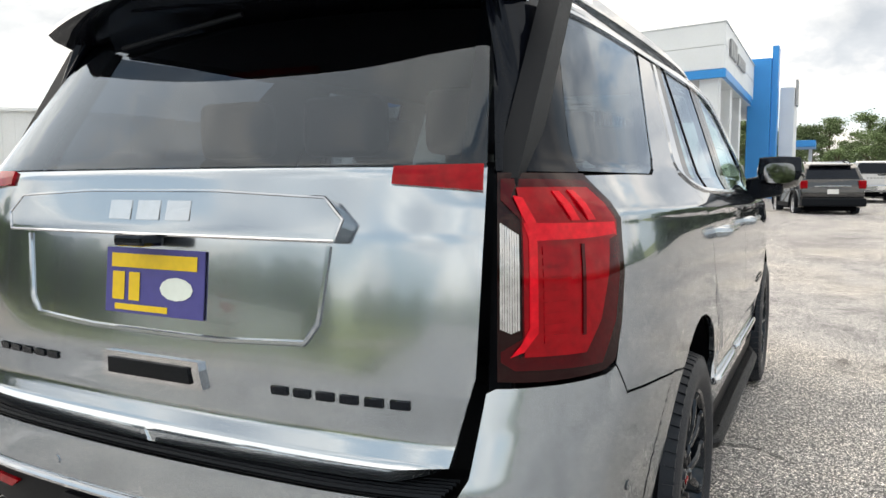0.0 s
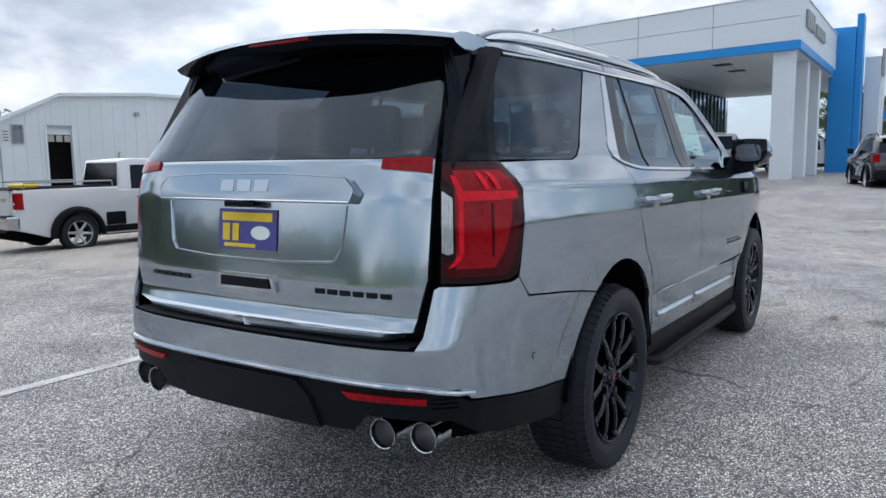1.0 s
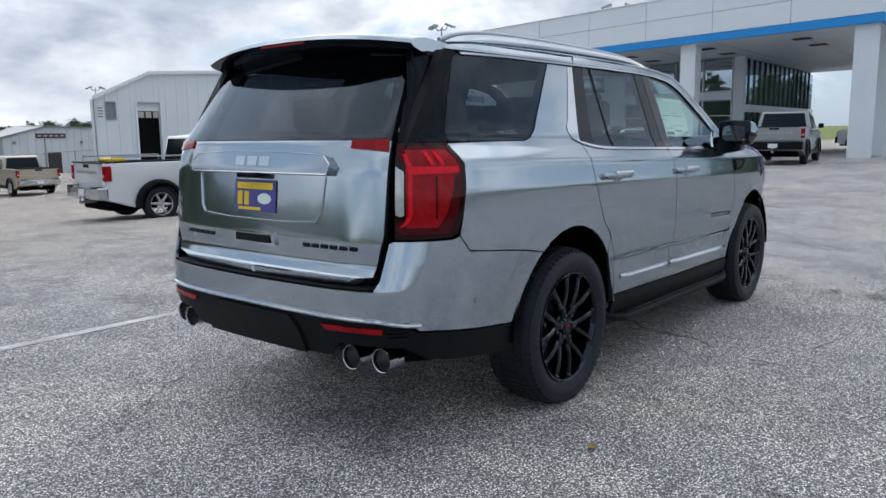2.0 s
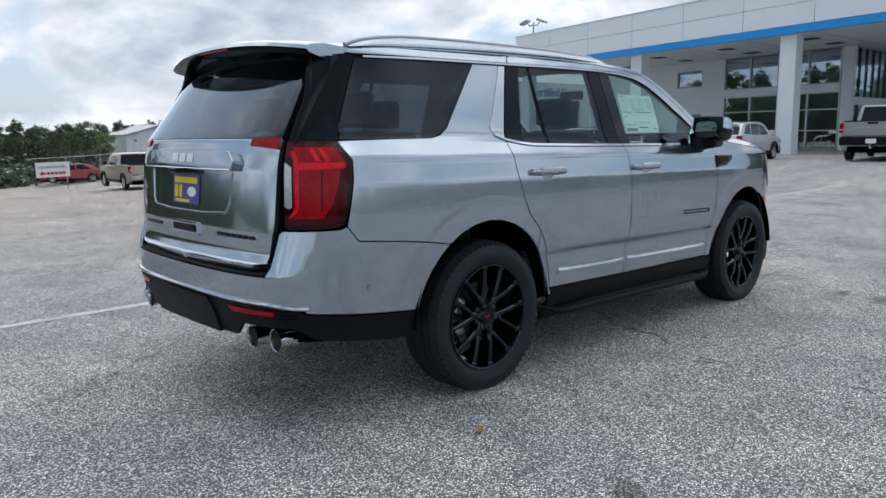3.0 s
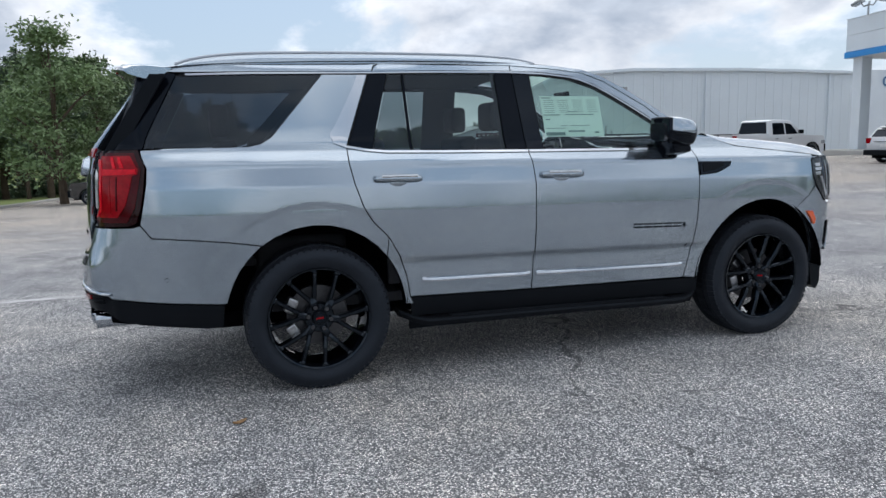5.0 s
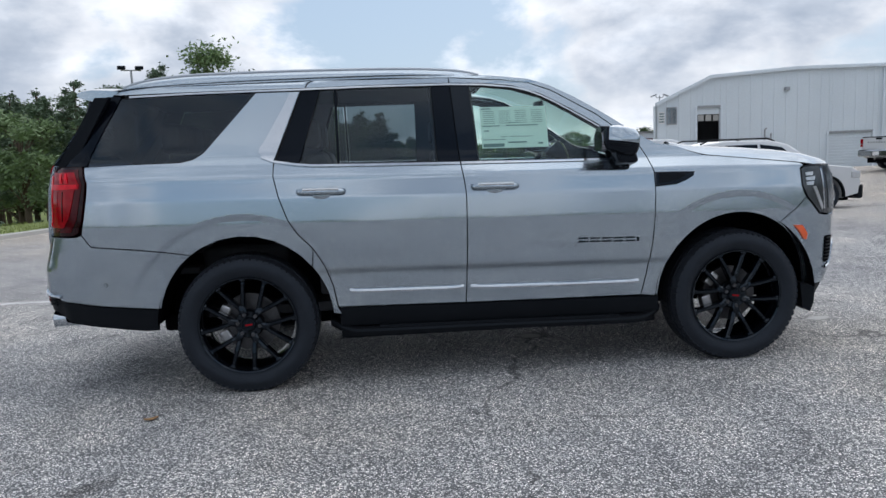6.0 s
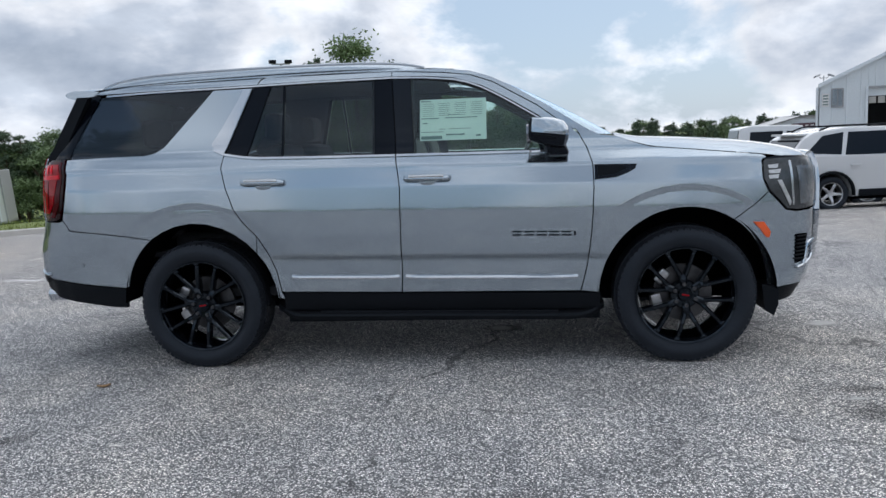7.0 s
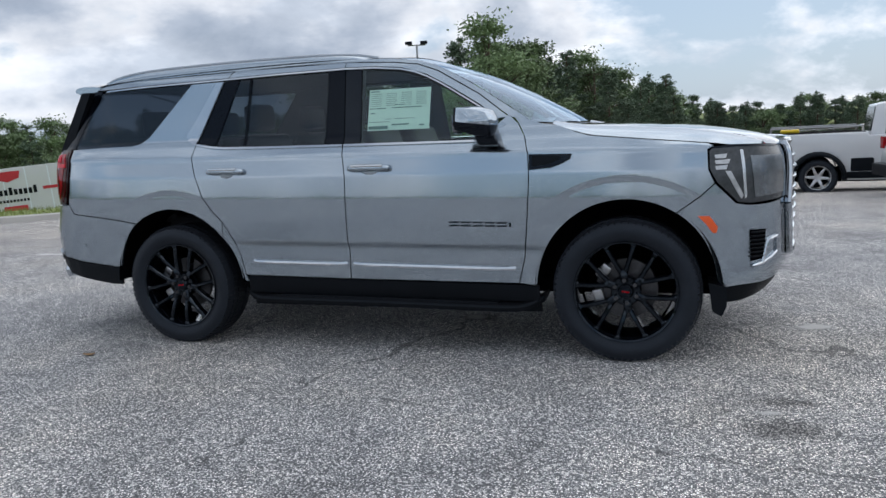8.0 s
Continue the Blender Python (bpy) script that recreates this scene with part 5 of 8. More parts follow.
part("rear_view_mirror", box_bm(2.02, -0.11, 1.66, 2.05, 0.11, 1.73, 0.012), M_BLACKPLAST, suv)

# price sheet in the passenger window
def sheet_piece(name, u0, z0, u1, z1, material, off, parent, label=""):
    return part(name, panel_mesh(name, [(u0, z0), (u1, z0 - 0.012 * (u1 - u0)), (u1, z1 - 0.012 * (u1 - u0)), (u0, z1)], material, off, gap=0, thick=0.0), material, parent, label)


price = sheet_piece("price_sheet", 1.482, 1.405, 1.895, 1.660, M_PAPER, -0.016, suv, "pale printed price sheet inside the window")
for k, (a, b, c, d) in enumerate(((1.49, 1.644, 1.55, 1.650), (1.49, 1.538, 1.60, 1.543), (1.64, 1.538, 1.84, 1.543), (1.66, 1.556, 1.73, 1.560), (1.49, 1.412, 1.62, 1.432), (1.645, 1.432, 1.76, 1.440), (1.50, 1.508, 1.53, 1.514), (1.60, 1.470, 1.64, 1.473), (1.66, 1.470, 1.80, 1.473), (1.49, 1.455, 1.63, 1.458), (1.83, 1.42, 1.86, 1.43))):
    sheet_piece("print_bar", a, b, c, d, M_INK, -0.0125, price)
for k in range(7):
    for a in (1.50, 1.60, 1.70, 1.80):
        sheet_piece("print_bar", a, 1.63 - 0.0124 * k, a + 0.07, 1.6322 - 0.0124 * k, M_INK, -0.0130, price)

# wheels
def wheel_parts(parent, R, width, rim_r, rim_mat, spokes, detail=True, cap=None):
    """A wheel with its axis along y, outer face at y = -width/2, under an empty."""
    h = width / 2
    n = 72 if detail else 28
    sh = R - rim_r
    tyre = part("tyre", lathe_bm([(rim_r - 0.012, -h + 0.045), (rim_r + 0.004, -h + 0.018), (rim_r + 0.02, -h + 0.012), (rim_r + 0.35 * sh, -h - 0.004), (rim_r + 0.6 * sh, -h - 0.003), (rim_r + 0.80 * sh, -h + 0.008), (R - 0.018, -h + 0.022), (R - 0.007, -h + 0.040), (R - 0.004, -h + 0.07), (R - 0.004, h - 0.07), (R - 0.007, h - 0.04), (R - 0.02, h - 0.02), (rim_r + 0.5 * sh, h), (rim_r, h - 0.02), (rim_r - 0.012, h - 0.05)], n), M_RUBBER, parent, smooth=True)
    if detail:
        bm = bmesh.new()
        nb = 66
        for k in range(nb):
            a = 2 * math.pi * k / nb
            for j, (y0, y1) in enumerate(((-h + 0.008, -h + 0.048), (-h + 0.056, -h + 0.095), (-h + 0.103, h - 0.103), (h - 0.095, h - 0.056), (h - 0.048, h - 0.014))):
                w = math.pi / nb * (0.72 if j in (0, 4) else 0.82)
                s = 0.35 * math.pi / nb * (j % 2)
                r0, r1 = R - 0.030, R + (0.0015 if j in (1, 2, 3) else -0.0035)
                c = []
                for r in (r0, r1):
                    for da, yv in ((-w, y0), (w, y0), (w, y1), (-w, y1)):
                        rr = r - (0.012 if r == r1 and ((j == 0 and yv == y0) or (j == 4 and yv == y1)) else 0)
                        c.append(bm.verts.new((rr * math.cos(a + da + s), yv, rr * math.sin(a + da + s))))
                for f in ((4, 5, 6, 7), (0, 1, 5, 4), (1, 2, 6, 5), (2, 3, 7, 6), (3, 0, 4, 7)):
                    bm.faces.new([c[i] for i in f])
        part("tread", bm, M_RUBBER, tyre)
    rim = part("rim", lathe_bm([(rim_r - 0.004, -h + 0.020), (rim_r + 0.004, -h + 0.014), (rim_r + 0.002, -h + 0.010), (rim_r - 0.008, -h + 0.014), (rim_r - 0.014, -h + 0.03), (rim_r - 0.022, -h + 0.06), (rim_r - 0.035, h - 0.10), (rim_r - 0.02, h - 0.02)], n), rim_mat, parent, smooth=True)
    if detail:
        part("brake_disc", lathe_bm([(0.07, 0.012), (0.175, 0.012), (0.178, 0.0), (0.175, -0.012), (0.07, -0.012), (0.07, 0.012)], 40), M_DISC, parent, smooth=True)
        for a in (150, 205):
            q = box_bm(-0.045, -0.055, -0.03, 0.045, 0.02, 0.03, 0.012)
            bmesh.ops.rotate(q, verts=q.verts, cent=(0, 0, 0), matrix=Matrix.Rotation(radians(-a + 90), 3, "Y"))
            bmesh.ops.translate(q, verts=q.verts, vec=(0.165 * math.cos(radians(a)), 0, 0.165 * math.sin(radians(a))))
            part("caliper", q, M_STEEL, parent, "bare metal brake caliper")

    def spoke(a_in, a_out, r_in, r_out, w0, w1, y_in, y_out, t):
        bm = bmesh.new()
        rows = []
        for k in range(6):
            q = k / 5
            p0, p1 = (Vector((r * math.cos(radians(a)), r * math.sin(radians(a)))) for r, a in ((r_in, a_in), (r_out, a_out)))
            p0 = p0.lerp(p1, q)
            a, r = math.atan2(p0.y, p0.x), p0.length
            w = w0 + (w1 - w0) * q
            yv = y_in + (y_out - y_in) * q - 0.012 * math.sin(math.pi * q)
            e, g = Vector((math.cos(a), 0, math.sin(a))), Vector((-math.sin(a), 0, math.cos(a)))
            p = e * r
            rows.append([bm.verts.new(p + g * s + Vector((0, yv + d, 0))) for s, d in ((-w, t), (-w, 0.008), (-w * 0.55, 0), (w * 0.55, 0), (w, 0.008), (w, t))])
        for a, b in zip(rows, rows[1:]):
            for j in range(6):
                bm.faces.new((a[j], a[(j + 1) % 6], b[(j + 1) % 6], b[j]))
        bm.faces.new(rows[0]), bm.faces.new(rows[-1])
        return bm

    face = -h + 0.028
    k = rim_r / 0.285
    for i in range(spokes):
        th = 360 / spokes * i + 15
        if detail:
            for d in (-1, 1):
                part("spoke", spoke(th + 25.6 * d, th + 13.0 * d, 0.098 * k, 0.284 * k, 0.0140, 0.0130, face + 0.010, face - 0.002, 0.05), rim_mat, rim)
                part("spoke_foot", spoke(th + 13.4 * d, th + 14.4 * d, 0.250 * k, 0.286 * k, 0.012, 0.026, face + 0.002, face - 0.003, 0.04), rim_mat, rim)
        else:
            part("spoke", spoke(th, th, 0.05, rim_r - 0.008, 0.035, 0.02, face + 0.03, face, 0.04), rim_mat, rim)
        if detail:
            # the arm from the hub that forks into two spokes
            part("spoke", spoke(th + 30, th + 30, 0.05 * k, 0.122 * k, 0.020, 0.0215, face + 0.016, face + 0.008, 0.05), rim_mat, rim)
    part("hub", lathe_bm([(0.0, face + 0.008), (0.036, face + 0.008), (0.040, face + 0.014), (0.045, face + 0.024), (0.078 * k, face + 0.020), (0.086 * k, face + 0.032), (0.086 * k, face + 0.07)], 24), rim_mat, rim, smooth=True)
    if detail:
        for i in range(6):
            a = radians(60 * i + 45)
            part("lug_nut", tube_bm([(0.066 * math.cos(a), face - 0.002, 0.066 * math.sin(a)), (0.066 * math.cos(a), face + 0.03, 0.066 * math.sin(a))], 0.0115, 8), M_DISC, rim)
        c = lathe_bm([(0.0, face + 0.002), (0.028, face + 0.003), (0.033, face + 0.010)], 20)
        part("centre_cap", c, M_BLACKGLOSS, rim, smooth=True)
        part("cap_mark", box_bm(-0.022, face - 0.001, -0.005, 0.022, face + 0.004, 0.005, 0.001), M_RED, rim)
    return tyre


w0 = thing("wheel", "black multi-spoke alloy wheel with a wide road tyre", "", group="wheels of the SUV")
wheel_parts(w0, 0.418, 0.285, 0.291, M_RIM, 6)
w0.parent = suv
w0.matrix_basis = pose(0.016, -0.868, 0.410, 0, -5, 0)
for x, y, rz, ry in ((3.058, -0.868, 0, 9), (0.016, 0.868, 180, 0), (3.058, 0.868, 180, 20)):
    w = copy_thing(w0, pose(x, y, 0.410, 0, 0, rz) @ pose(0, 0, 0, 0, ry, 0))

# ---- ground: one sheet to the horizon ----
def axis_pts(lo, hi, near0, near1, fine, coarse):
    a = list(np.arange(near0, near1 + 1e-6, fine))
    left = [near0 - coarse * (1.35 ** k - 1) / 0.35 for k in range(1, 40)]
    right = [near1 + coarse * (1.35 ** k - 1) / 0.35 for k in range(1, 40)]
    return sorted({round(v, 3) for v in a + [v for v in left if v > lo] + [v for v in right if v < hi] + [lo, hi]})


gx, gy = axis_pts(-1500, 1500, -44, 52, 2.0, 3.0), axis_pts(-1500, 1500, -12, 90, 2.0, 3.0)
gv = [(x, y, gzf(x, y)) for x in gx for y in gy]
k = len(gy)
gf = [(i * k + j, (i + 1) * k + j, (i + 1) * k + j + 1, i * k + j + 1) for i in range(len(gx) - 1) for j in range(k - 1)]
ground = part("ground", mesh_from("ground", gv, gf, M_ASPHALT, True), M_ASPHALT)
tagged(ground, "pale grey worn chip-seal asphalt lot with fine cracks", "ground", kind="structure")


def strip(name, pts, w, lift, material, label, category, n=12, kind="structure"):
    """A flat strip laid along points on the ground."""
    p = [Vector(q) for q in pts]
    line = []
    for a, b in zip(p, p[1:]):
        line += [a.lerp(b, i / n) for i in range(n)]
    line.append(p[-1])
    vs, fs = [], []
    for i, q in enumerate(line):
        d = (line[min(i + 1, len(line) - 1)] - line[max(i - 1, 0)]).normalized()
        s = Vector((-d.y, d.x)) * w / 2
        for e in (s, -s):
            vs.append((q.x + e.x, q.y + e.y, gzf(q.x + e.x, q.y + e.y) + lift))
    fs = [(2 * i, 2 * i + 1, 2 * i + 3, 2 * i + 2) for i in range(len(line) - 1)]
    return tagged(part(name, mesh_from(name, vs, fs, material), material), label, category, kind=kind)


# worn parking lines
for a, b in (((-5.2, 2.62), (0.9, 2.55)), ((9.2, 2.62), (14.6, 2.1)), ((16.5, 6.0), (19.5, 5.4)), ((20.5, 1.0), (24.5, 0.2)), ((2.5, 24.5), (6.0, 24.0)), ((5.2, 26.8), (7.4, 26.2))):
    strip("parking_line", (a, b), 0.10, 0.004, M_LINE, "worn white parking line on the asphalt", "parking line")

# grass bank with a concrete kerb
vs, fs = [], []
xs, ys = np.linspace(-75, -10.75, 34), np.linspace(3, 120, 60)
for x in xs:
    for y in ys:
        vs.append((x, y, gzf(x, y) + 0.13))
fs = [(i * 60 + j, (i + 1) * 60 + j, (i + 1) * 60 + j + 1, i * 60 + j + 1) for i in range(33) for j in range(59)]
grass = tagged(part("lawn", mesh_from("lawn", vs, fs, M_GRASS, True), M_GRASS), "green mown grass bank beside the lot", "grass", kind="structure")
bm = bmesh.new()
prev = None
for y in np.linspace(3, 120, 80):
    z = gzf(-10.6, y)
    ring = [bm.verts.new((-10.45, y, z - 0.2)), bm.verts.new((-10.47, y, z + 0.12)), bm.verts.new((-10.50, y, z + 0.145)), bm.verts.new((-10.75, y, z + 0.145)), bm.verts.new((-10.78, y, z - 0.2))]
    if prev:
        for a in range(5):
            bm.faces.new((prev[a], prev[(a + 1) % 5], ring[(a + 1) % 5], ring[a]))
    prev = ring
bm.faces.new(prev)
tagged(part("kerb", bm, M_CONCRETE), "pale concrete kerb along the grass", "kerb", kind="structure")
# grass tufts on the bank
rng = random.Random(5)
bm = bmesh.new()
for _ in range(9000):
    x = -10.9 - 9 * rng.random() ** 1.6
    y = rng.uniform(2, 30)
    z = gzf(x, y) + 0.12
    a, h = rng.uniform(0, 6.28), rng.uniform(0.04, 0.13)
    c, s = 0.012 * math.cos(a), 0.012 * math.sin(a)
    dx, dy = rng.uniform(-0.04, 0.04), rng.uniform(-0.04, 0.04)
    bm.faces.new([bm.verts.new(p) for p in ((x - c, y - s, z), (x + c, y + s, z), (x + dx, y + dy, z + h))])
tagged(part("grass_tufts", bm, M_GRASS), "short uneven grass blades on the bank", "grass", kind="stuff")

# far hillside beyond the back lot
vs, fs = [], []
for i, a in enumerate(np.linspace(radians(20), radians(380), 60)):
    for j, (r, h) in enumerate(((115, -4.5), (150, -3.0), (200, 1.0), (300, 3.0), (420, 0.0))):
        q = h + 1.5 * noise.noise((math.cos(a) * 3, math.sin(a) * 3, j * 0.7))
        vs.append((1 + r * math.cos(a), -4 + r * math.sin(a), q if j else -6))
fs = [(i * 5 + j, (i + 1) * 5 + j, (i + 1) * 5 + j + 1, i * 5 + j + 1) for i in range(59) for j in range(4)]
tagged(part("hillside", mesh_from("hillside", vs, fs, M_GRASS, True), M_GRASS), "low green hillside behind the trees", "hill", kind="structure")

# ---- showroom with its drive-through canopy; local x runs back from the fascia, local y along it ----
SHOW = pose(30.3, 2.5, 0.15)
SKEW = Matrix(((1.09, 0.256, 0, 0), (0, 1.167, 0, 0), (0, 0, 1.035, 0), (0, 0, 0, 1)))
show = thing("showroom", "white car showroom with a deep canopy and blue fascia band", "building", SHOW)
part("canopy_slab", box_bm(0.16, 0.16, 5.28, 12.9, 24.44, 7.24), M_STUCCO, show, "white canopy roof block")
part("soffit", box_bm(0.10, 0.10, 5.235, 13.0, 24.5, 5.275), M_WHITEPANEL, show, "pale panelled canopy soffit")
# soffit joints and recessed lights
for k in range(1, 8):
    part("soffit_joint", box_bm(0.2, 3.07 * k - 0.012, 5.226, 12.8, 3.07 * k + 0.012, 5.236), M_GALV, show)
for x in (2.4, 5.2):
    for y in (3.2, 7.2, 11.2, 15.2, 19.2):
        part("soffit_light", box_bm(x - 0.35, y - 0.35, 5.215, x + 0.35, y + 0.35, 5.233, 0.004), M_BLACKPLAST, show, "dark square soffit fitting")
# fascia panels, each a piece
def fascia(x0, y0, z0, x1, y1, z1):
    return box_bm(x0, y0, z0, x1, y1, z1, 0.012, 1)


for k in range(8):
    for z0, z1 in ((5.60, 6.50), (6.515, 7.40)):
        part("fascia_panel", fascia(0.0, 3.075 * k + 0.008, z0, 0.15, 3.075 * (k + 1) - 0.008, z1), M_WHITEPANEL, show)
for k in range(4):
    for z0, z1 in ((5.60, 6.50), (6.515, 7.40)):
        part("fascia_panel", fascia(0.16 + 3.2 * k, 0.0, z0, 3.34 + 3.2 * k, 0.15, z1), M_WHITEPANEL, show)
        part("fascia_panel", fascia(0.16 + 3.2 * k, 24.45, z0, 3.34 + 3.2 * k, 24.6, z1), M_WHITEPANEL, show)
part("blue_band", box_bm(-0.05, -0.05, 5.24, 0.12, 24.65, 5.58, 0.01, 1), M_BLUEBAND, show, "bright blue fascia band")
part("blue_band", box_bm(0.13, -0.05, 5.24, 10.9, 0.12, 5.58, 0.01, 1), M_BLUEBAND, show, "bright blue fascia band")
part("coping", box_bm(-0.04, -0.04, 7.405, 0.2, 24.64, 7.45, 0.008, 1), M_WHITEPANEL, show)
part("coping", box_bm(0.21, -0.04, 7.405, 13.0, 0.2, 7.45, 0.008, 1), M_WHITEPANEL, show)
for k in range(4):
    part("sign_letter", box_bm(1.3 + 0.55 * k, -0.10, 6.25, 1.65 + 0.55 * k, -0.005, 6.95, 0.01, 1), M_GALV, show)
for k in range(6):
    part("sign_letter", box_bm(4.0 + 0.5 * k, -0.10, 6.25, 4.3 + 0.5 * k, -0.005, 6.75, 0.01, 1), M_GALV, show)
for x, y in ((0.55, 0.55), (0.7, 7.3), (0.7, 15.3), (0.7, 24.0), (4.4, 0.55), (8.2, 0.55)):
    part("column", box_bm(x - 0.35, y - 0.35, 0.0, x + 0.35, y + 0.35, 5.24, 0.015, 1), M_STUCCO, show, "square white column")
# rear wall with windows
def wall_holes(name, x, y0, y1, z0, z1, holes, t=0.25, along="y"):
    """A wall cut up round its openings (lo, hi, zlo, zhi), joined in one mesh."""
    bm = bmesh.new()
    cutsy = sorted({y0, y1, *[h for q in holes for h in q[:2]]})
    for a, b in zip(cutsy, cutsy[1:]):
        zs = [z0]
        hs = sorted([q for q in holes if q[0] <= a + 1e-6 and q[1] >= b - 1e-6], key=lambda q: q[2])
        lo = z0
        for q in hs:
            if q[2] > lo + 1e-6:
                add_box(bm, *((x, a, lo, x + t, b, q[2]) if along == "y" else (a, x, lo, b, x + t, q[2])))
            lo = q[3]
        if lo < z1 - 1e-6:
            add_box(bm, *((x, a, lo, x + t, b, z1) if along == "y" else (a, x, lo, b, x + t, z1)))
    bmesh.ops.remove_doubles(bm, verts=bm.verts, dist=0.0005)
    return bm


part("rear_wall", wall_holes("w", 7.0, 13.7, 23.8, 0.0, 5.23, [(15.1, 16.8, 3.75, 4.75), (15.1, 16.8, 0.95, 2.1), (18.8, 19.6, 0.1, 2.1)]), M_STUCCO, show, "white stucco rear wall")
for y0, y1, z0, z1 in ((15.1, 16.8, 3.75, 4.75), (15.1, 16.8, 0.95, 2.1), (18.8, 19.6, 0.1, 2.1)):
    w = part("window", box_bm(7.1, y0, z0, 7.13, y1, z1), M_WINDOWDARK, show)
    for q in ((y0, z0, y1, z0 + 0.06), (y0, z1 - 0.06, y1, z1), (y0, z0 + 0.06, y0 + 0.06, z1 - 0.06), (y1 - 0.06, z0 + 0.06, y1, z1 - 0.06)):
        part("window_frame", box_bm(7.05, q[0], q[1], 7.16, q[2], q[3]), M_GALV, w)
# glazed front
for j, (z0, z1) in enumerate(((0.12, 1.0), (1.06, 2.1), (2.16, 2.95), (3.5, 5.15))):
    for i in range(4):
        y0 = 7.5 + 1.55 * i
        part("pane", box_bm(7.10, y0 + 0.04, z0, 7.12, y0 + 1.51, z1), M_WINDOWDARK, show)
for i in range(5):
    part("mullion", box_bm(7.02, 7.5 + 1.55 * i - 0.04, 0.1, 7.2, 7.5 + 1.55 * i + 0.04, 5.23, 0.006, 1), M_MULLION, show)
for z in (0.06, 1.03, 2.13, 2.98, 3.45):
    part("transom", box_bm(7.03, 7.5, z - 0.03, 7.19, 13.7, z + 0.03), M_MULLION, show)
part("spandrel", box_bm(6.96, 7.5, 3.02, 7.22, 13.68, 3.42, 0.006, 1), M_WHITEPANEL, show)
part("corner_pier", box_bm(6.9, 6.9, 0, 7.3, 7.4, 5.23, 0.01, 1), M_STUCCO, show)
# glazed flank of the drive-through, with upright fins
for i in range(15):
    x0 = 7.4 + 0.96 * i
    for z0, z1 in ((0.2, 1.18), (1.22, 2.3), (2.75, 5.1)):
        part("pane", box_bm(x0 + 0.03, 7.1, z0, x0 + 0.93, 7.12, z1), M_WINDOWDARK, show)
    part("fin", box_bm(x0 - 0.028, 7.045, 0.0, x0 + 0.028, 7.2, 5.2, 0.006, 1), M_ANODISED, show, "dark upright fin")
part("transom", box_bm(7.3, 7.07, 1.18, 21.8, 7.16, 1.22), M_MULLION, show)
part("spandrel", box_bm(7.3, 7.0, 2.32, 21.8, 7.25, 2.72), M_WHITEPANEL, show)
# inside of the showroom
part("showroom_floor", box_bm(7.3, 7.2, 0.02, 22, 23.5, 0.06), M_CONCRETE, show)
part("back_wall", box_bm(21.7, 7.3, 0, 22.0, 23.8, 7.3), M_STUCCO, show)
part("inner_ceiling", box_bm(7.3, 7.3, 5.24 - 0.25, 21.7, 23.8, 5.20), M_SHOPWALL, show)
part("end_wall", box_bm(7.25, 23.5, 0, 21.7, 23.8, 7.3), M_STUCCO, show)
part("office_wall", box_bm(11.0, 13.8, 0.06, 11.2, 23.4, 4.9), M_SHOPWALL, show)
for k in range(5):
    part("desk", box_bm(9.0 + 2.3 * k, 8.6, 0.06, 10.3 + 2.3 * k, 9.4, 0.80, 0.02, 1), M_SHADETRIM, show, "dark sales desk")
part("roof_block", box_bm(13.05, 0.2, 5.28, 22.2, 24.2, 7.2), M_STUCCO, show)
part("plinth", box_bm(-1.3, -1.2, -0.9, 22.5, 25.3, 0.0, 0.03, 2), M_CONCRETE, show, "pale concrete kerbed apron")
for ob in show.children_recursive:
    ob.data.transform(SKEW)
# blue entrance tower
tower = thing("blue_tower", "tall bright blue entrance tower beside the showroom canopy", "tower", pose(44.6, 2.2, 0.15) @ Matrix.Diagonal((1.12, 1.12, 1.06, 1)))
part("shaft", box_bm(-0.75, -0.55, 0, 0.75, 0.55, 7.6, 0.02, 1), M_BLUEBAND, tower)
part("blade", box_bm(-0.6, -0.86, 0, 0.6, -0.56, 8.25, 0.02, 1), M_BLUEBAND, tower)
part("side_wall", box_bm(0.8, -1.6, 0, 5.0, -0.9, 6.2, 0.02, 1), M_STUCCO, tower, "white wall behind the tower")
part("sign", box_bm(0.9, -1.75, 5.2, 2.0, -1.62, 6.6, 0.02, 1), M_GALV, tower, "grey sign shape")
part("awning", box_bm(5.0, -2.6, 3.1, 9.0, -0.9, 3.5, 0.02, 1), M_BLUEBAND, tower, "low blue awning")
part("awning_post", box_bm(8.5, -2.4, 0, 8.7, -2.2, 3.1), M_STUCCO, tower)
# flood lights on the canopy corner
def flood(m, group="flood lights"):
    f = thing("flood_light", "twin grey flood light on a short bracket", "flood light", m, group)
    part("post", tube_bm([(0, 0, 0), (0, 0, 0.35), (0.05, 0, 0.5)], 0.035, 8), M_GALV, f)
    for sg in (-1, 1):
        part("arm", tube_bm([(0, 0, 0.38), (0, sg * 0.18, 0.34), (0, sg * 0.3, 0.48)], 0.028, 6), M_GALV, f)
        bm = box_bm(-0.16, sg * 0.42 - 0.20, 0.46, 0.16, sg * 0.42 + 0.20, 0.56, 0.02)
        bmesh.ops.rotate(bm, verts=bm.verts, cent=(0, sg * 0.42, 0.5), matrix=Matrix.Rotation(radians(-22 * sg), 3, "X"))
        part("lamp_head", bm, M_GALV, f)
    return f


f0 = flood(pose(35.6, 28.8, 7.72, 0, 0, 10) @ Matrix.Diagonal((1.5, 1.5, 1.5, 1)))
copy_thing(f0, pose(36.5, 16.7, 7.72, 0, 0, 30))

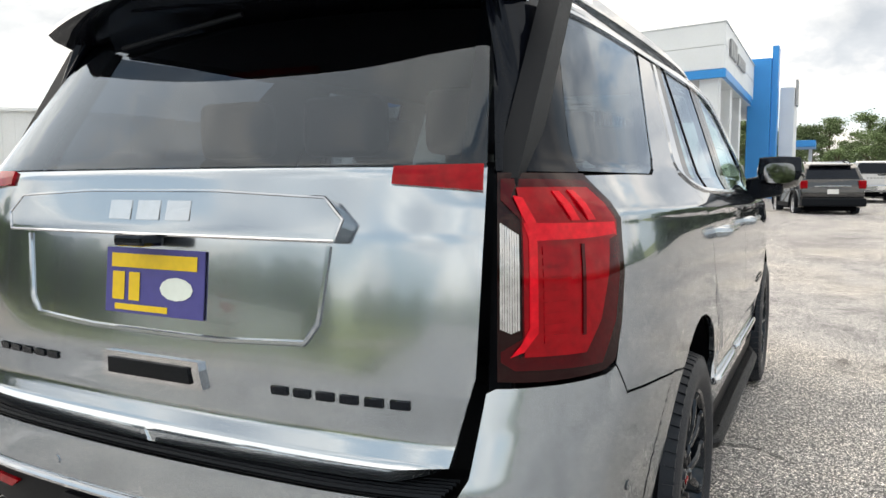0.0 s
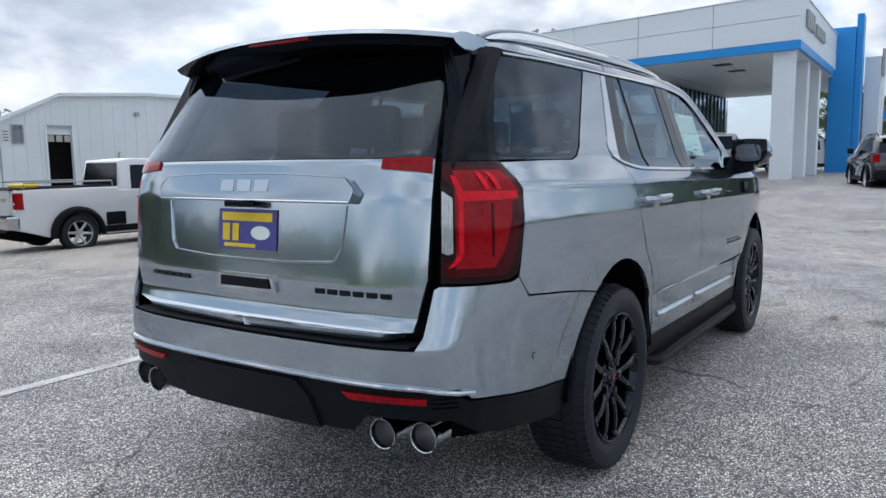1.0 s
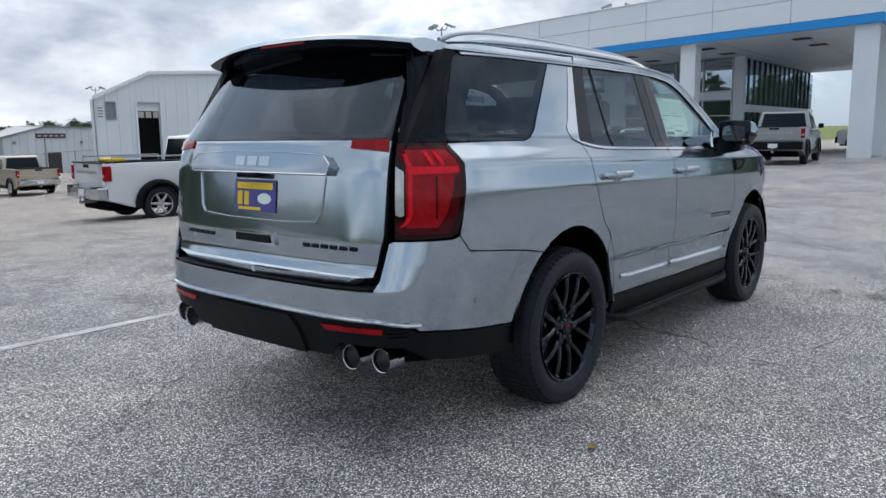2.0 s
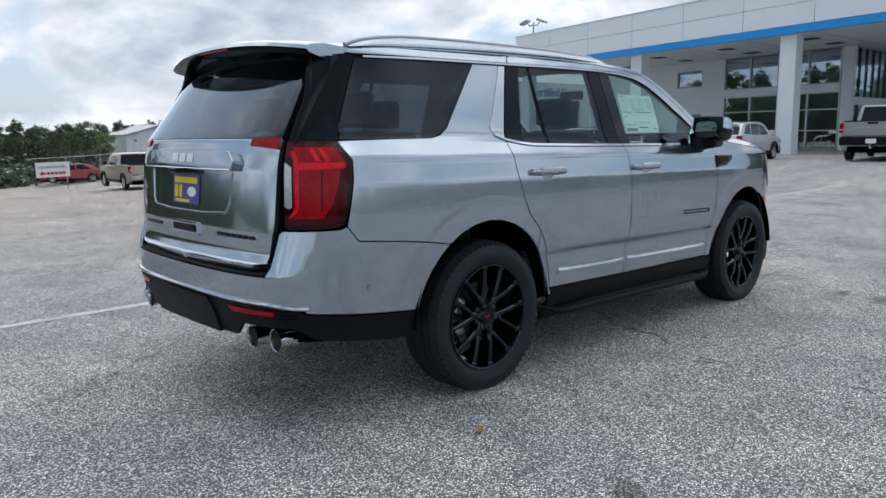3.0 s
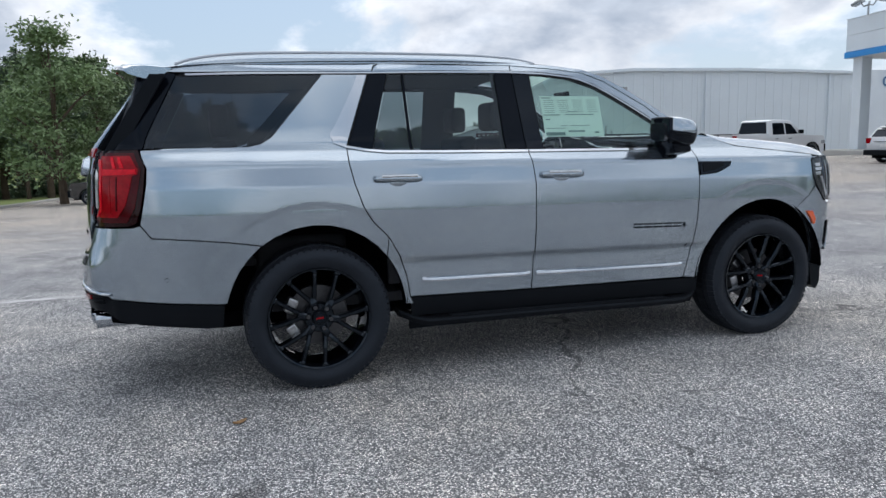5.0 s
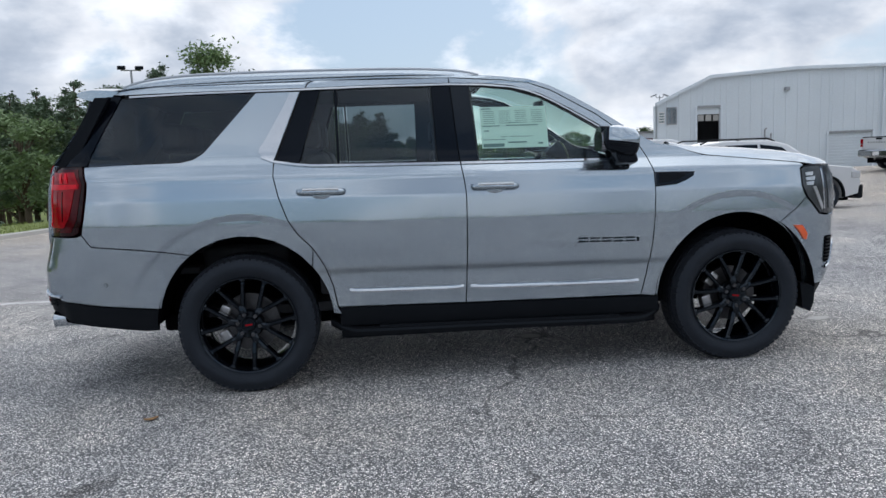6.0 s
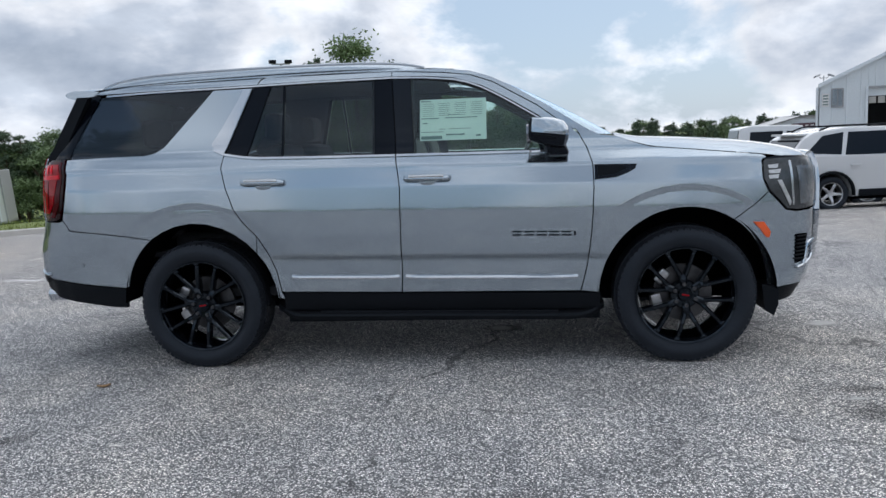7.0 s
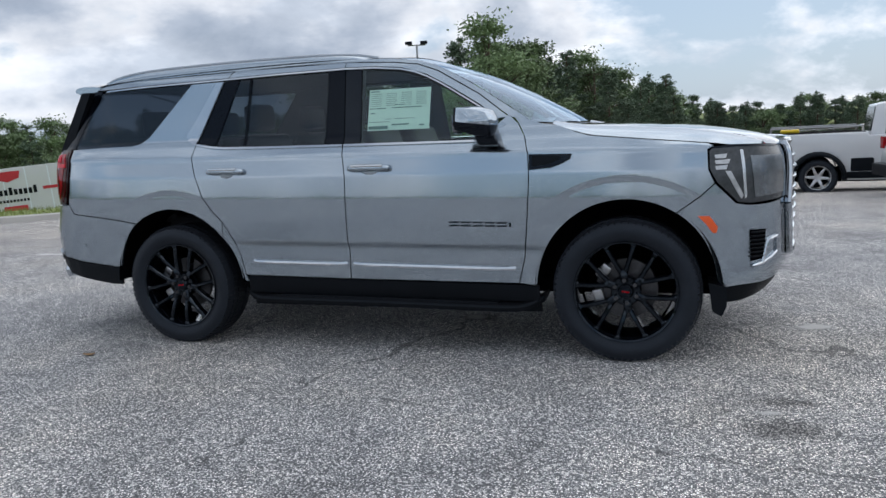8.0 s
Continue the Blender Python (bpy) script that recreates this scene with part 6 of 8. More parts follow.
# ---- service building of white steel siding ----
shed = thing("service_building", "long white steel-sided service building with roll-up doors", "building")
ROOF = [(22.3, 4.2), (26.6, 6.15), (33.55, 6.6), (44.0, 6.65), (57.5, 6.4)]
FY, BASE = 50.0, -1.7
roofz = lambda x: float(np.interp(x, [p[0] for p in ROOF], [p[1] for p in ROOF]))
back = lambda x: x + 5.4 * max(0.0, (57.5 - x) / 35.2)
HOLES = [(25.65, 27.5, BASE, 3.95), (36.3, 39.95, BASE, 1.62)]
xs = sorted({22.3, 25.65, 27.5, 36.3, 39.95, 57.5, *np.arange(22.3, 57.5, 0.95).round(3)})
for a, b in zip(xs, xs[1:]):
    if b - a < 0.02:
        continue
    base = next((h[3] for h in HOLES if h[0] <= a + 1e-6 and h[1] >= b - 1e-6), BASE)
    bm = bmesh.new()
    pts = [(a + 0.004, 0.0), (a + 0.03, -0.014), (a + 0.07, -0.014), (a + 0.10, 0.0), (b - 0.004, 0.0)]
    if b - a < 0.2:
        pts = [(a + 0.002, 0.0), (b - 0.002, 0.0)]
    lowv = [bm.verts.new((x, FY + y, base)) for x, y in pts] + [bm.verts.new((b - 0.004, FY + 0.25, base)), bm.verts.new((a + 0.004, FY + 0.25, base))]
    topv = [bm.verts.new((v.co.x, v.co.y, roofz(v.co.x))) for v in lowv]
    n = len(lowv)
    for i in range(n):
        bm.faces.new((lowv[i], lowv[(i + 1) % n], topv[(i + 1) % n], topv[i]))
    bm.faces.new(topv), bm.faces.new(lowv[::-1])
    part("siding_panel", bm, M_SHED, shed)
bm = bmesh.new()
for (a, za), (b, zb) in zip(ROOF, ROOF[1:]):
    c = [bm.verts.new(p) for p in ((a - 0.06, FY - 0.3, za), (b, FY - 0.3, zb), (back(b), FY + 9, zb), (back(a), FY + 9, za), (a - 0.06, FY - 0.3, za + 0.22), (b, FY - 0.3, zb + 0.22), (back(b), FY + 9, zb + 0.22), (back(a), FY + 9, za + 0.22))]
    for f in ((0, 3, 2, 1), (4, 5, 6, 7), (0, 1, 5, 4), (1, 2, 6, 5), (2, 3, 7, 6), (3, 0, 4, 7)):
        bm.faces.new([c[i] for i in f])
part("roof", bm, M_SHED, shed, "white sheet roof with a grey eaves trim")
for (a, za), (b, zb) in zip(ROOF, ROOF[1:]):
    part("eaves_trim", prism_bm([(a, za - 0.02), (b, zb - 0.02), (b, zb + 0.16), (a, za + 0.16)], FY - 0.34, FY - 0.304), M_WHITEPANEL, shed)
sw = bmesh.new()
add_box(sw, 0, FY, BASE, 0.14, FY + 9, 4.15)
for v in sw.verts:
    v.co.x += 22.32 + 5.4 * (v.co.y - FY) / 9
part("side_wall", sw, M_SHED, shed)
# walls behind the openings coloured dark so the doorways look unlit
part("back_wall", box_bm(27.8, FY + 8.8, BASE, 57.5, FY + 8.99, 4.15), M_SHADETRIM, shed)
part("inner_wall", box_bm(25.4, FY + 4.5, BASE, 45.0, FY + 4.6, 4.1), M_SHADETRIM, shed)
part("shed_floor", box_bm(25.5, FY + 0.3, BASE, 57.5, FY + 4.4, -1.15), M_CONCRETE, shed)
for x0, x1, z1 in ((25.65, 27.5, 3.95), (36.3, 39.95, 1.62)):
    part("door_trim", box_bm(x0 - 0.16, FY - 0.09, -1.4, x0, FY - 0.035, z1 + 0.16), M_WHITEPANEL, shed)
    part("door_trim", box_bm(x1, FY - 0.09, -1.4, x1 + 0.16, FY - 0.035, z1 + 0.16), M_WHITEPANEL, shed)
    part("door_trim", box_bm(x0, FY - 0.09, z1, x1, FY - 0.035, z1 + 0.16), M_GALV, shed)
part("door_curtain", box_bm(25.67, FY + 0.12, 3.45, 27.48, FY + 0.18, 3.95), M_SHED, shed, "rolled-up door curtain")
for k in range(3):
    part("door_light", box_bm(25.8 + 0.6 * k, FY + 0.13, 2.95, 26.25 + 0.6 * k, FY + 0.17, 3.4), M_CONCRETE, shed, "grimy door panel")
rd = part("roll_door", box_bm(36.3, FY + 0.12, -1.5, 39.95, FY + 0.16, 1.62), M_SHED, shed, "closed white roll-up door")
for k in range(14):
    part("slat", box_bm(36.32, FY + 0.085, -1.45 + 0.22 * k, 39.93, FY + 0.118, -1.27 + 0.22 * k, 0.01, 1), M_SHED, rd)
win = part("window", box_bm(23.3, FY - 0.05, 2.85, 23.95, FY - 0.036, 4.0), M_WINDOWDARK, shed)
for q in ((23.22, 2.77, 24.03, 2.85), (23.22, 4.0, 24.03, 4.08), (23.22, 2.85, 23.3, 4.0), (23.95, 2.85, 24.03, 4.0), (23.6, 2.85, 23.66, 4.0)):
    part("window_frame", box_bm(q[0], FY - 0.09, q[1], q[2], FY - 0.052, q[3]), M_GALV, win)
for k in range(9):
    part("louvre", box_bm(23.32, FY - 0.085, 2.88 + 0.12 * k, 23.93, FY - 0.055, 2.93 + 0.12 * k), M_GALV, win)
note = part("wall_notice", box_bm(22.6, FY - 0.05, 2.85, 23.08, FY - 0.035, 3.75), M_BANNER, shed, "white notice with printed bars")
for k in range(4):
    part("print_bar", box_bm(22.66, FY - 0.056, 2.95 + 0.2 * k, 23.02, FY - 0.0505, 3.05 + 0.2 * k), M_INK, note)
part("vent_pipe", tube_bm([(31.0, FY - 0.2, 0.4), (31.0, FY - 0.2, 2.1), (31.1, FY - 0.3, 2.2)], 0.06, 6), M_GALV, shed)
part("vent_pipe", tube_bm([(31.5, FY - 0.2, 0.4), (31.5, FY - 0.2, 1.8)], 0.06, 6), M_GALV, shed)
part("downpipe", tube_bm([(40.7, FY - 0.12, -1.3), (40.7, FY - 0.12, 6.55)], 0.07, 8), M_WHITEPANEL, shed, "white rainwater downpipe")
part("downpipe", tube_bm([(54.0, FY - 0.12, -1.0), (54.0, FY - 0.12, 6.4)], 0.07, 8), M_WHITEPANEL, shed, "white rainwater downpipe")
part("wall_lamp", box_bm(32.6, FY - 0.3, 5.0, 32.95, FY - 0.035, 5.3, 0.05), M_GALV, shed)
copy_thing(f0, pose(22.9, FY + 0.5, 4.5, 0, 0, 80) @ Matrix.Diagonal((0.7, 0.7, 0.7, 1)))
# service bay wall with its blue lettering
bay = thing("service_bay", "white service bay wall with a dark open bay and blue lettering", "building")
part("wall", wall_holes("w", FY, 58.6, 78.0, -1.5, 6.75, [(62.6, 69.2, -1.5, 4.85), (71.0, 76.5, -1.5, 4.85)], 0.3, "x"), M_STUCCO, bay)
# back and roof carry the bay's inner shade in their colour
part("bay_back", box_bm(58.8, FY + 5.4, -1.5, 78, FY + 5.5, 6.5), M_SHADETRIM, bay)
part("bay_roof", box_bm(58.8, FY + 0.3, 6.5, 78, FY + 5.5, 6.7), M_SHADETRIM, bay)
part("bay_floor", box_bm(58.8, FY + 0.3, -1.5, 78, FY + 5.4, -0.6), M_CONCRETE, bay)
for x0, x1 in ((62.6, 69.2), (71.0, 76.5)):
    part("bay_door", box_bm(x0, FY + 0.2, 4.2, x1, FY + 0.26, 4.85), M_SHADETRIM, bay, "raised bay door")


def lettering(text, size, m, material, parent, name="lettering", depth=0.03):
    cu = bpy.data.curves.new("text_tmp", "FONT")
    cu.body, cu.size, cu.extrude, cu.offset = text, size, depth, 0.012 * size
    tmp = bpy.data.objects.new("text_tmp", cu)
    scene.collection.objects.link(tmp)
    dg = bpy.context.evaluated_depsgraph_get()
    me = bpy.data.meshes.new_from_object(tmp.evaluated_get(dg))
    bpy.data.objects.remove(tmp)
    me.name = name
    me.materials.clear()
    me.materials.append(material)
    ob = part(name, me, material, parent)
    ob.matrix_basis = m
    return ob


lettering("Certified Service", 1.36, pose(60.3, FY - 0.05, 5.25, 90, 0, 0), M_BLUELETTER, bay, "blue_lettering")

# small white building with a shop sign, behind the fence
small = thing("small_building", "small white gabled building with a faded shop sign", "building", pose(33, 88, -3.2))
part("wall", prism_bm([(-3.4, -0.3), (7.0, -0.3), (7.0, 5.6), (0.6, 6.15), (-3.4, 4.9)], 0, 9), M_SHED, small)
for a, b in (((-3.7, 4.83), (0.6, 6.17)), ((0.6, 6.17), (7.2, 5.6))):
    part("roof", prism_bm([a, b, (b[0], b[1] + 0.1), (a[0], a[1] + 0.1)], -0.2, 7.2), M_GALV, small)
part("door", box_bm(1.2, -0.06, 0.0, 2.9, -0.01, 2.6, 0.01), M_SHADETRIM, small)
sign = part("sign", box_bm(0.0, -0.25, 4.3, 2.6, -0.05, 5.1, 0.02), M_BANNERRED, small, "faded red and white shop sign")
for k in range(5):
    part("sign_bar", box_bm(0.15 + 0.46 * k, -0.27, 4.5, 0.47 + 0.46 * k, -0.252, 4.9), M_BANNER, sign)

# ---- fences ----
def chain_fence(pts, h, label, group):
    fence = thing("chain_link_fence", label, "fence", group=group)
    bmw = bmesh.new()
    pr = None
    for (xa, ya), (xb, yb) in zip(pts, pts[1:]):
        L = math.hypot(xb - xa, yb - ya)
        n = max(1, round(L / 2.6))
        for i in range(n):
            p, q = [(xa + (xb - xa) * t, ya + (yb - ya) * t) for t in (i / n, (i + 1) / n)]
            zp, zq = gzf(*p), gzf(*q)
            part("post", tube_bm([(*p, zp - 0.1), (*p, zp + h)], 0.035, 8), M_GALV, fence)
            part("top_rail", tube_bm([(*p, zp + h - 0.04), (*q, zq + h - 0.04)], 0.022, 6), M_GALV, fence)
            m = 26
            for s in range(-12, m):
                for sg in (1, -1):
                    t0, t1 = s / m, (s + 12) / m
                    z0, z1 = (0.05, h - 0.06) if sg > 0 else (h - 0.06, 0.05)
                    f0_, f1_ = max(t0, 0), min(t1, 1)
                    if f1_ <= f0_:
                        continue
                    za = z0 + (z1 - z0) * (f0_ - t0) / (t1 - t0)
                    zb = z0 + (z1 - z0) * (f1_ - t0) / (t1 - t0)
                    A = Vector((p[0] + (q[0] - p[0]) * f0_, p[1] + (q[1] - p[1]) * f0_, zp + (zq - zp) * f0_ + za))
                    B = Vector((p[0] + (q[0] - p[0]) * f1_, p[1] + (q[1] - p[1]) * f1_, zp + (zq - zp) * f1_ + zb))
                    o = Vector((0, 0, 0.0016))
                    o2 = Vector((0.003, 0.003, 0))
                    bmw.faces.new([bmw.verts.new(v) for v in (A - o, B - o, B + o)])
                    bmw.faces.new([bmw.verts.new(v) for v in (A - o, B + o, A + o)])
    wire = part("wire_mesh", bmw, M_GALV, fence)
    tagged(wire, kind="stuff")
    return fence


chain_fence([(24.0, 52.5), (14.6, 49.6), (9.8, 48.1)], 2.1, "grey chain-link fence along the back lot", "fences")
chain_fence([(2.7, 39.6), (-0.15, 40.0), (-8.5, 41.2)], 2.1, "grey chain-link fence beside the gateway", "fences")


# low white workshop in the back yard, gable to the lot
shop = thing("workshop", "low white steel workshop with a gabled roof behind the fence", "building")
GX0, GX1, GY, GB = 27.4, 41.0, 80.0, -2.6
gable = lambda x: float(np.interp(x, [GX0, 31.6, GX1], [1.58, 2.72, 2.45]))
for k in range(17):
    x0, x1 = GX0 + 0.8 * k, GX0 + 0.8 * (k + 1)
    part("siding_panel", prism_bm([(x0 + 0.01, GB), (x1 - 0.01, GB), (x1 - 0.01, gable(x1)), (x0 + 0.01, gable(x0))], GY, GY + 0.15), M_SHED, shop)
for x0, x1 in ((GX0, 31.6), (31.6, GX1)):
    part("roof", prism_bm([(x0 - 0.15, gable(x0) + 0.02), (x1, gable(x1) + 0.02), (x1, gable(x1) + 0.16), (x0 - 0.15, gable(x0) + 0.16)], GY - 0.25, GY + 5.5), M_GALV, shop, "grey sheet roof")
part("side_wall", box_bm(GX0, GY + 0.16, GB, GX0 + 0.12, GY + 5.3, 1.56), M_SHED, shop)
part("door", box_bm(31.7, GY - 0.05, -2.4, 33.1, GY - 0.01, 0.08), M_SHADETRIM, shop, "dark side door")
sign = part("wall_sign", box_bm(30.6, GY - 0.10, 1.55, 33.7, GY - 0.03, 2.05, 0.02), M_SIGNDARK, shop, "dark maroon sign with pale lettering bars")
for k in range(5):
    part("sign_bar", box_bm(30.80 + 0.58 * k, GY - 0.125, 1.74, 31.15 + 0.58 * k, GY - 0.105, 1.84), M_BANNER, sign)
part("sign_pipe", tube_bm([(31.5, GY - 0.08, 1.5), (31.5, GY - 0.08, -2.0)], 0.05, 6), M_GALV, shop)
for x in (28.3, 35.2):
    part("wall_lamp", box_bm(x, GY - 0.16, 0.95, x + 0.3, GY - 0.01, 1.25, 0.04), M_GALV, shop)

# banners on the fences
def banner(x, y, turn, flip):
    ban = thing("banner", "white banner with black and red lettering tied to a chain-link fence", "sign", pose(x, y, gzf(x, y) + 0.85, 0, 0, turn), "banners")
    part("cloth", box_bm(0.0, -0.01, 0.0, 2.25, 0.01, 0.95, 0.004), M_BANNER, ban)
    lettering("COLLISION CENTER", 0.205, pose(0.12, -0.025, 0.58, 90, 0, 0), M_INK, ban, "lettering", 0.004)
    sx = (lambda v: 2.25 - v) if flip else (lambda v: v)
    part("red_arrow", prism_bm([(sx(u), z) for u, z in ((0.22, 0.25), (0.42, 0.42), (0.42, 0.32), (0.62, 0.32), (0.62, 0.18), (0.42, 0.18), (0.42, 0.08))], -0.022, -0.012), M_BANNERRED, ban)
    for k in range(5):
        u0, u1 = sorted((sx(0.70 + 0.26 * k), sx(0.90 + 0.26 * k)))
        part("print_bar", box_bm(u0, -0.022, 0.17, u1, -0.012, 0.33), M_BANNERRED, ban)


banner(10.15, 48.05, 15, False), banner(0.25, 39.82, -8, True)
# post-and-rail fence on the bank
wf = thing("rail_fence", "weathered wooden post-and-rail fence on the grass", "fence")
for k in range(9):
    x, y = -13.5 - 1.1 * k, 21.5 + 1.9 * k
    z = gzf(x, y) + 0.1
    part("post", box_bm(x - 0.06, y - 0.06, z - 0.3, x + 0.06, y + 0.06, z + 1.15, 0.01, 1), M_BARK, wf)
    x2, y2 = x - 1.1, y + 1.9
    for h in (0.45, 0.95):
        part("rail", tube_bm([(x, y, z + h), (x2, y2, gzf(x2, y2) + 0.1 + h)], 0.045, 6), M_BARK, wf)

# ---- lamp posts ----
for i, (x, y, h) in enumerate(((-12.8, 39.5, 8.35), )):
    z = gzf(x, y)
    lp = thing("street_lamp", "tall grey pole with flood lights on top", "lamp", pose(x, y, z, 0, 0, 20))
    part("pole", tube_bm([(0, 0, 0), (0, 0, h)], 0.09, 10, 0.06), M_GALV, lp)
    part("crossarm", tube_bm([(-0.55, 0, h), (0.55, 0, h)], 0.04, 8), M_GALV, lp)
    for sx in (-0.5, 0.45):
        bm = box_bm(sx - 0.22, -0.28, h + 0.05, sx + 0.22, 0.22, h + 0.22, 0.03)
        part("lamp_head", bm, M_BLACKPLAST, lp)
for x, y, h in ((-4.6, 62, 8.5),):
    z = gzf(x, y)
    lp = thing("utility_pole", "weathered wooden utility pole in front of the trees", "pole", pose(x, y, z))
    part("pole", tube_bm([(0, 0, 0), (0, 0, h)], 0.14, 8, 0.09), M_BARK, lp)
    part("crossarm", box_bm(-1.0, -0.05, h - 0.5, 1.0, 0.05, h - 0.38), M_BARK, lp)

# ---- parked vehicles ----
KINDS = {
    # length, width, height, wheelbase, front overhang, tyre radius, belt, profile of body and of cabin in (x from the nose backwards, z)
    "pickup": dict(L=5.9, W=2.03, H=1.95, wb=3.75, fo=0.95, R=0.40, lower=[(0.03, 0.45), (0.0, 0.75), (0.03, 1.08), (0.15, 1.18), (1.55, 1.25), (1.75, 1.26), (3.75, 1.27), (3.78, 1.34), (5.86, 1.34), (5.88, 0.75), (5.80, 0.52)],
                   cabin=[(1.45, 1.24), (2.05, 1.80), (2.35, 1.92), (3.35, 1.95), (3.62, 1.90), (3.72, 1.25)], wins=[[(1.85, 1.30), (2.22, 1.74), (2.62, 1.80), (2.62, 1.28)], [(2.70, 1.28), (2.70, 1.80), (3.40, 1.80), (3.46, 1.28)]]),
    "suv": dict(L=4.75, W=1.86, H=1.70, wb=2.86, fo=0.95, R=0.36, lower=[(0.03, 0.38), (0.0, 0.62), (0.06, 0.88), (0.28, 1.00), (1.15, 1.10), (1.4, 1.11), (3.0, 1.13), (4.62, 1.16), (4.72, 0.92), (4.74, 0.58), (4.64, 0.40)],
                cabin=[(1.10, 1.08), (1.85, 1.58), (2.25, 1.68), (3.4, 1.70), (4.10, 1.62), (4.32, 1.50), (4.66, 1.10)], wins=[[(1.55, 1.14), (2.02, 1.52), (2.55, 1.60), (2.55, 1.13)], [(2.62, 1.13), (2.62, 1.60), (3.42, 1.60), (3.52, 1.14)], [(3.60, 1.15), (3.52, 1.60), (3.95, 1.54), (4.30, 1.20)]]),
    "sedan": dict(L=4.8, W=1.84, H=1.46, wb=2.8, fo=0.95, R=0.33, lower=[(0.03, 0.30), (0.0, 0.52), (0.08, 0.72), (0.35, 0.84), (1.25, 0.95), (3.2, 0.98), (4.5, 1.02), (4.76, 0.92), (4.79, 0.5), (4.70, 0.32)],
                  cabin=[(1.15, 0.93), (1.95, 1.36), (2.4, 1.45), (3.1, 1.45), (3.6, 1.36), (4.25, 0.99)], wins=[[(1.60, 0.98), (2.08, 1.32), (2.58, 1.37), (2.58, 0.99)], [(2.65, 0.99), (2.65, 1.37), (3.15, 1.36), (3.75, 1.02)]]),
}


def vehicle(kind, name, label, paint, m, group="parked vehicles", dually=False, rim=M_ALLOY, big=1.0):
    """A parked vehicle, x ahead, with the ground point under the rear axle's middle at its origin."""
    K = KINDS[kind]
    car = thing(name, label, "car" if kind != "pickup" else "pickup truck", m @ Matrix.Diagonal((big, big, big, 1)) if big != 1 else m, group)
    rear = K["fo"] + K["wb"]
    X = lambda x: rear - x
    h = K["W"] / 2
    # body: side outline with wheel arches cut in
    def arch(xc, r):
        return [(xc + r * math.cos(a), K["R"] + r * math.sin(a)) for a in np.linspace(-0.15, math.pi + 0.15, 13)]
    base = K["lower"][0][1] - 0.06
    pts = [(X(x), z) for x, z in K["lower"]]
    pts = pts + [(-K["R"] - 0.30, base)] + arch(0.0, K["R"] + 0.07)[::-1] + arch(K["wb"], K["R"] + 0.07)[::-1]
    bm = prism_bm(pts, -h + 0.03, h - 0.03)
    zmax = max(z for _, z in K["lower"])
    for v in bm.verts:
        t = (v.co.z - 0.75) / (zmax - 0.4)
        v.co.y *= 1 - 0.035 * t * t
        e = min(1, max(0, (abs(v.co.x - (rear + (rear - K["L"])) / 2) - K["L"] / 2 + 0.28) / 0.28))
        v.co.y *= 1 - 0.07 * e * e
    bmesh.ops.bevel(bm, geom=[e for e in bm.edges if abs(e.verts[0].co.y - e.verts[1].co.y) < 0.05], offset=0.035, segments=3, profile=0.6, affect="EDGES", clamp_overlap=True)
    body = part("body", bm, paint, car, smooth=True)
    cz0 = K["cabin"][0][1]
    cbm = prism_bm([(X(x), z) for x, z in K["cabin"]], -h + 0.07, h - 0.07)
    for v in cbm.verts:
        v.co.y *= 1 - 0.17 * max(0, v.co.z - cz0) / (K["H"] - cz0)
    bmesh.ops.bevel(cbm, geom=cbm.edges[:], offset=0.04, segments=3, profile=0.6, affect="EDGES", clamp_overlap=True)
    part("cabin", cbm, paint, car, smooth=True)
    yat = lambda z: (h - 0.07) * (1 - 0.17 * max(0, z - cz0) / (K["H"] - cz0))
    for w in K["wins"]:
        for sg in (-1, 1):
            me = mesh_from("side_window", [(X(x), sg * (yat(z) + 0.006), z) for x, z in w] + [(X(x), sg * (yat(z) - 0.01), z) for x, z in w],
                           [tuple(range(len(w)))[::-1 if sg > 0 else 1]] + [(i, (i + 1) % len(w), len(w) + (i + 1) % len(w), len(w) + i) for i in range(len(w))], M_BLACKGLOSS)
            part("side_window", me, M_BLACKGLOSS, car, "dark side window")
    c = K["cabin"]
    def slab(a, b, name_, w0=0.86, lift=0.012):
        (xa, za), (xb, zb) = a, b
        d = Vector((X(xb) - X(xa), 0, zb - za))
        n = Vector((-d.z, 0, d.x)).normalized() * lift
        if n.x * (1 if xa < 2 else -1) < 0:
            n = -n
        ya, yb = yat(za) * w0, yat(zb) * w0
        p = [(X(xa), -ya, za), (X(xa), ya, za), (X(xb), yb, zb), (X(xb), -yb, zb)]
        vs = [Vector(q) + n for q in p] + [Vector(q) - n for q in p]
        part(name_, mesh_from(name_, vs, [(0, 1, 2, 3), (7, 6, 5, 4)] + [(i, i + 4, (i + 1) % 4 + 4, (i + 1) % 4) for i in range(4)], M_BLACKGLOSS), M_BLACKGLOSS, car)
    lerp = lambda a, b, t: (a[0] + (b[0] - a[0]) * t, a[1] + (b[1] - a[1]) * t)
    slab(lerp(c[0], c[1], 0.1), lerp(c[0], c[1], 0.95), "windscreen")
    slab(lerp(c[-1], c[-2], 0.15), lerp(c[-1], c[-2], 0.92), "rear_window")
    # lamps, bumpers, trim
    tail = K["lower"][-2][0]
    zt = {"pickup": (0.95, 1.28), "suv": (0.88, 1.12), "sedan": (0.72, 0.92)}[kind]
    for sg in (-1, 1):
        lw, li = (0.065, 0.085) if kind == "pickup" else (0.10, 0.14)
        part("tail_lamp", box_bm(X(tail) - 0.012, sg * (h - li) - lw, zt[0], X(tail) + 0.16, sg * (h - li) + lw, zt[1], 0.025), M_RED, car, "red tail lamp")
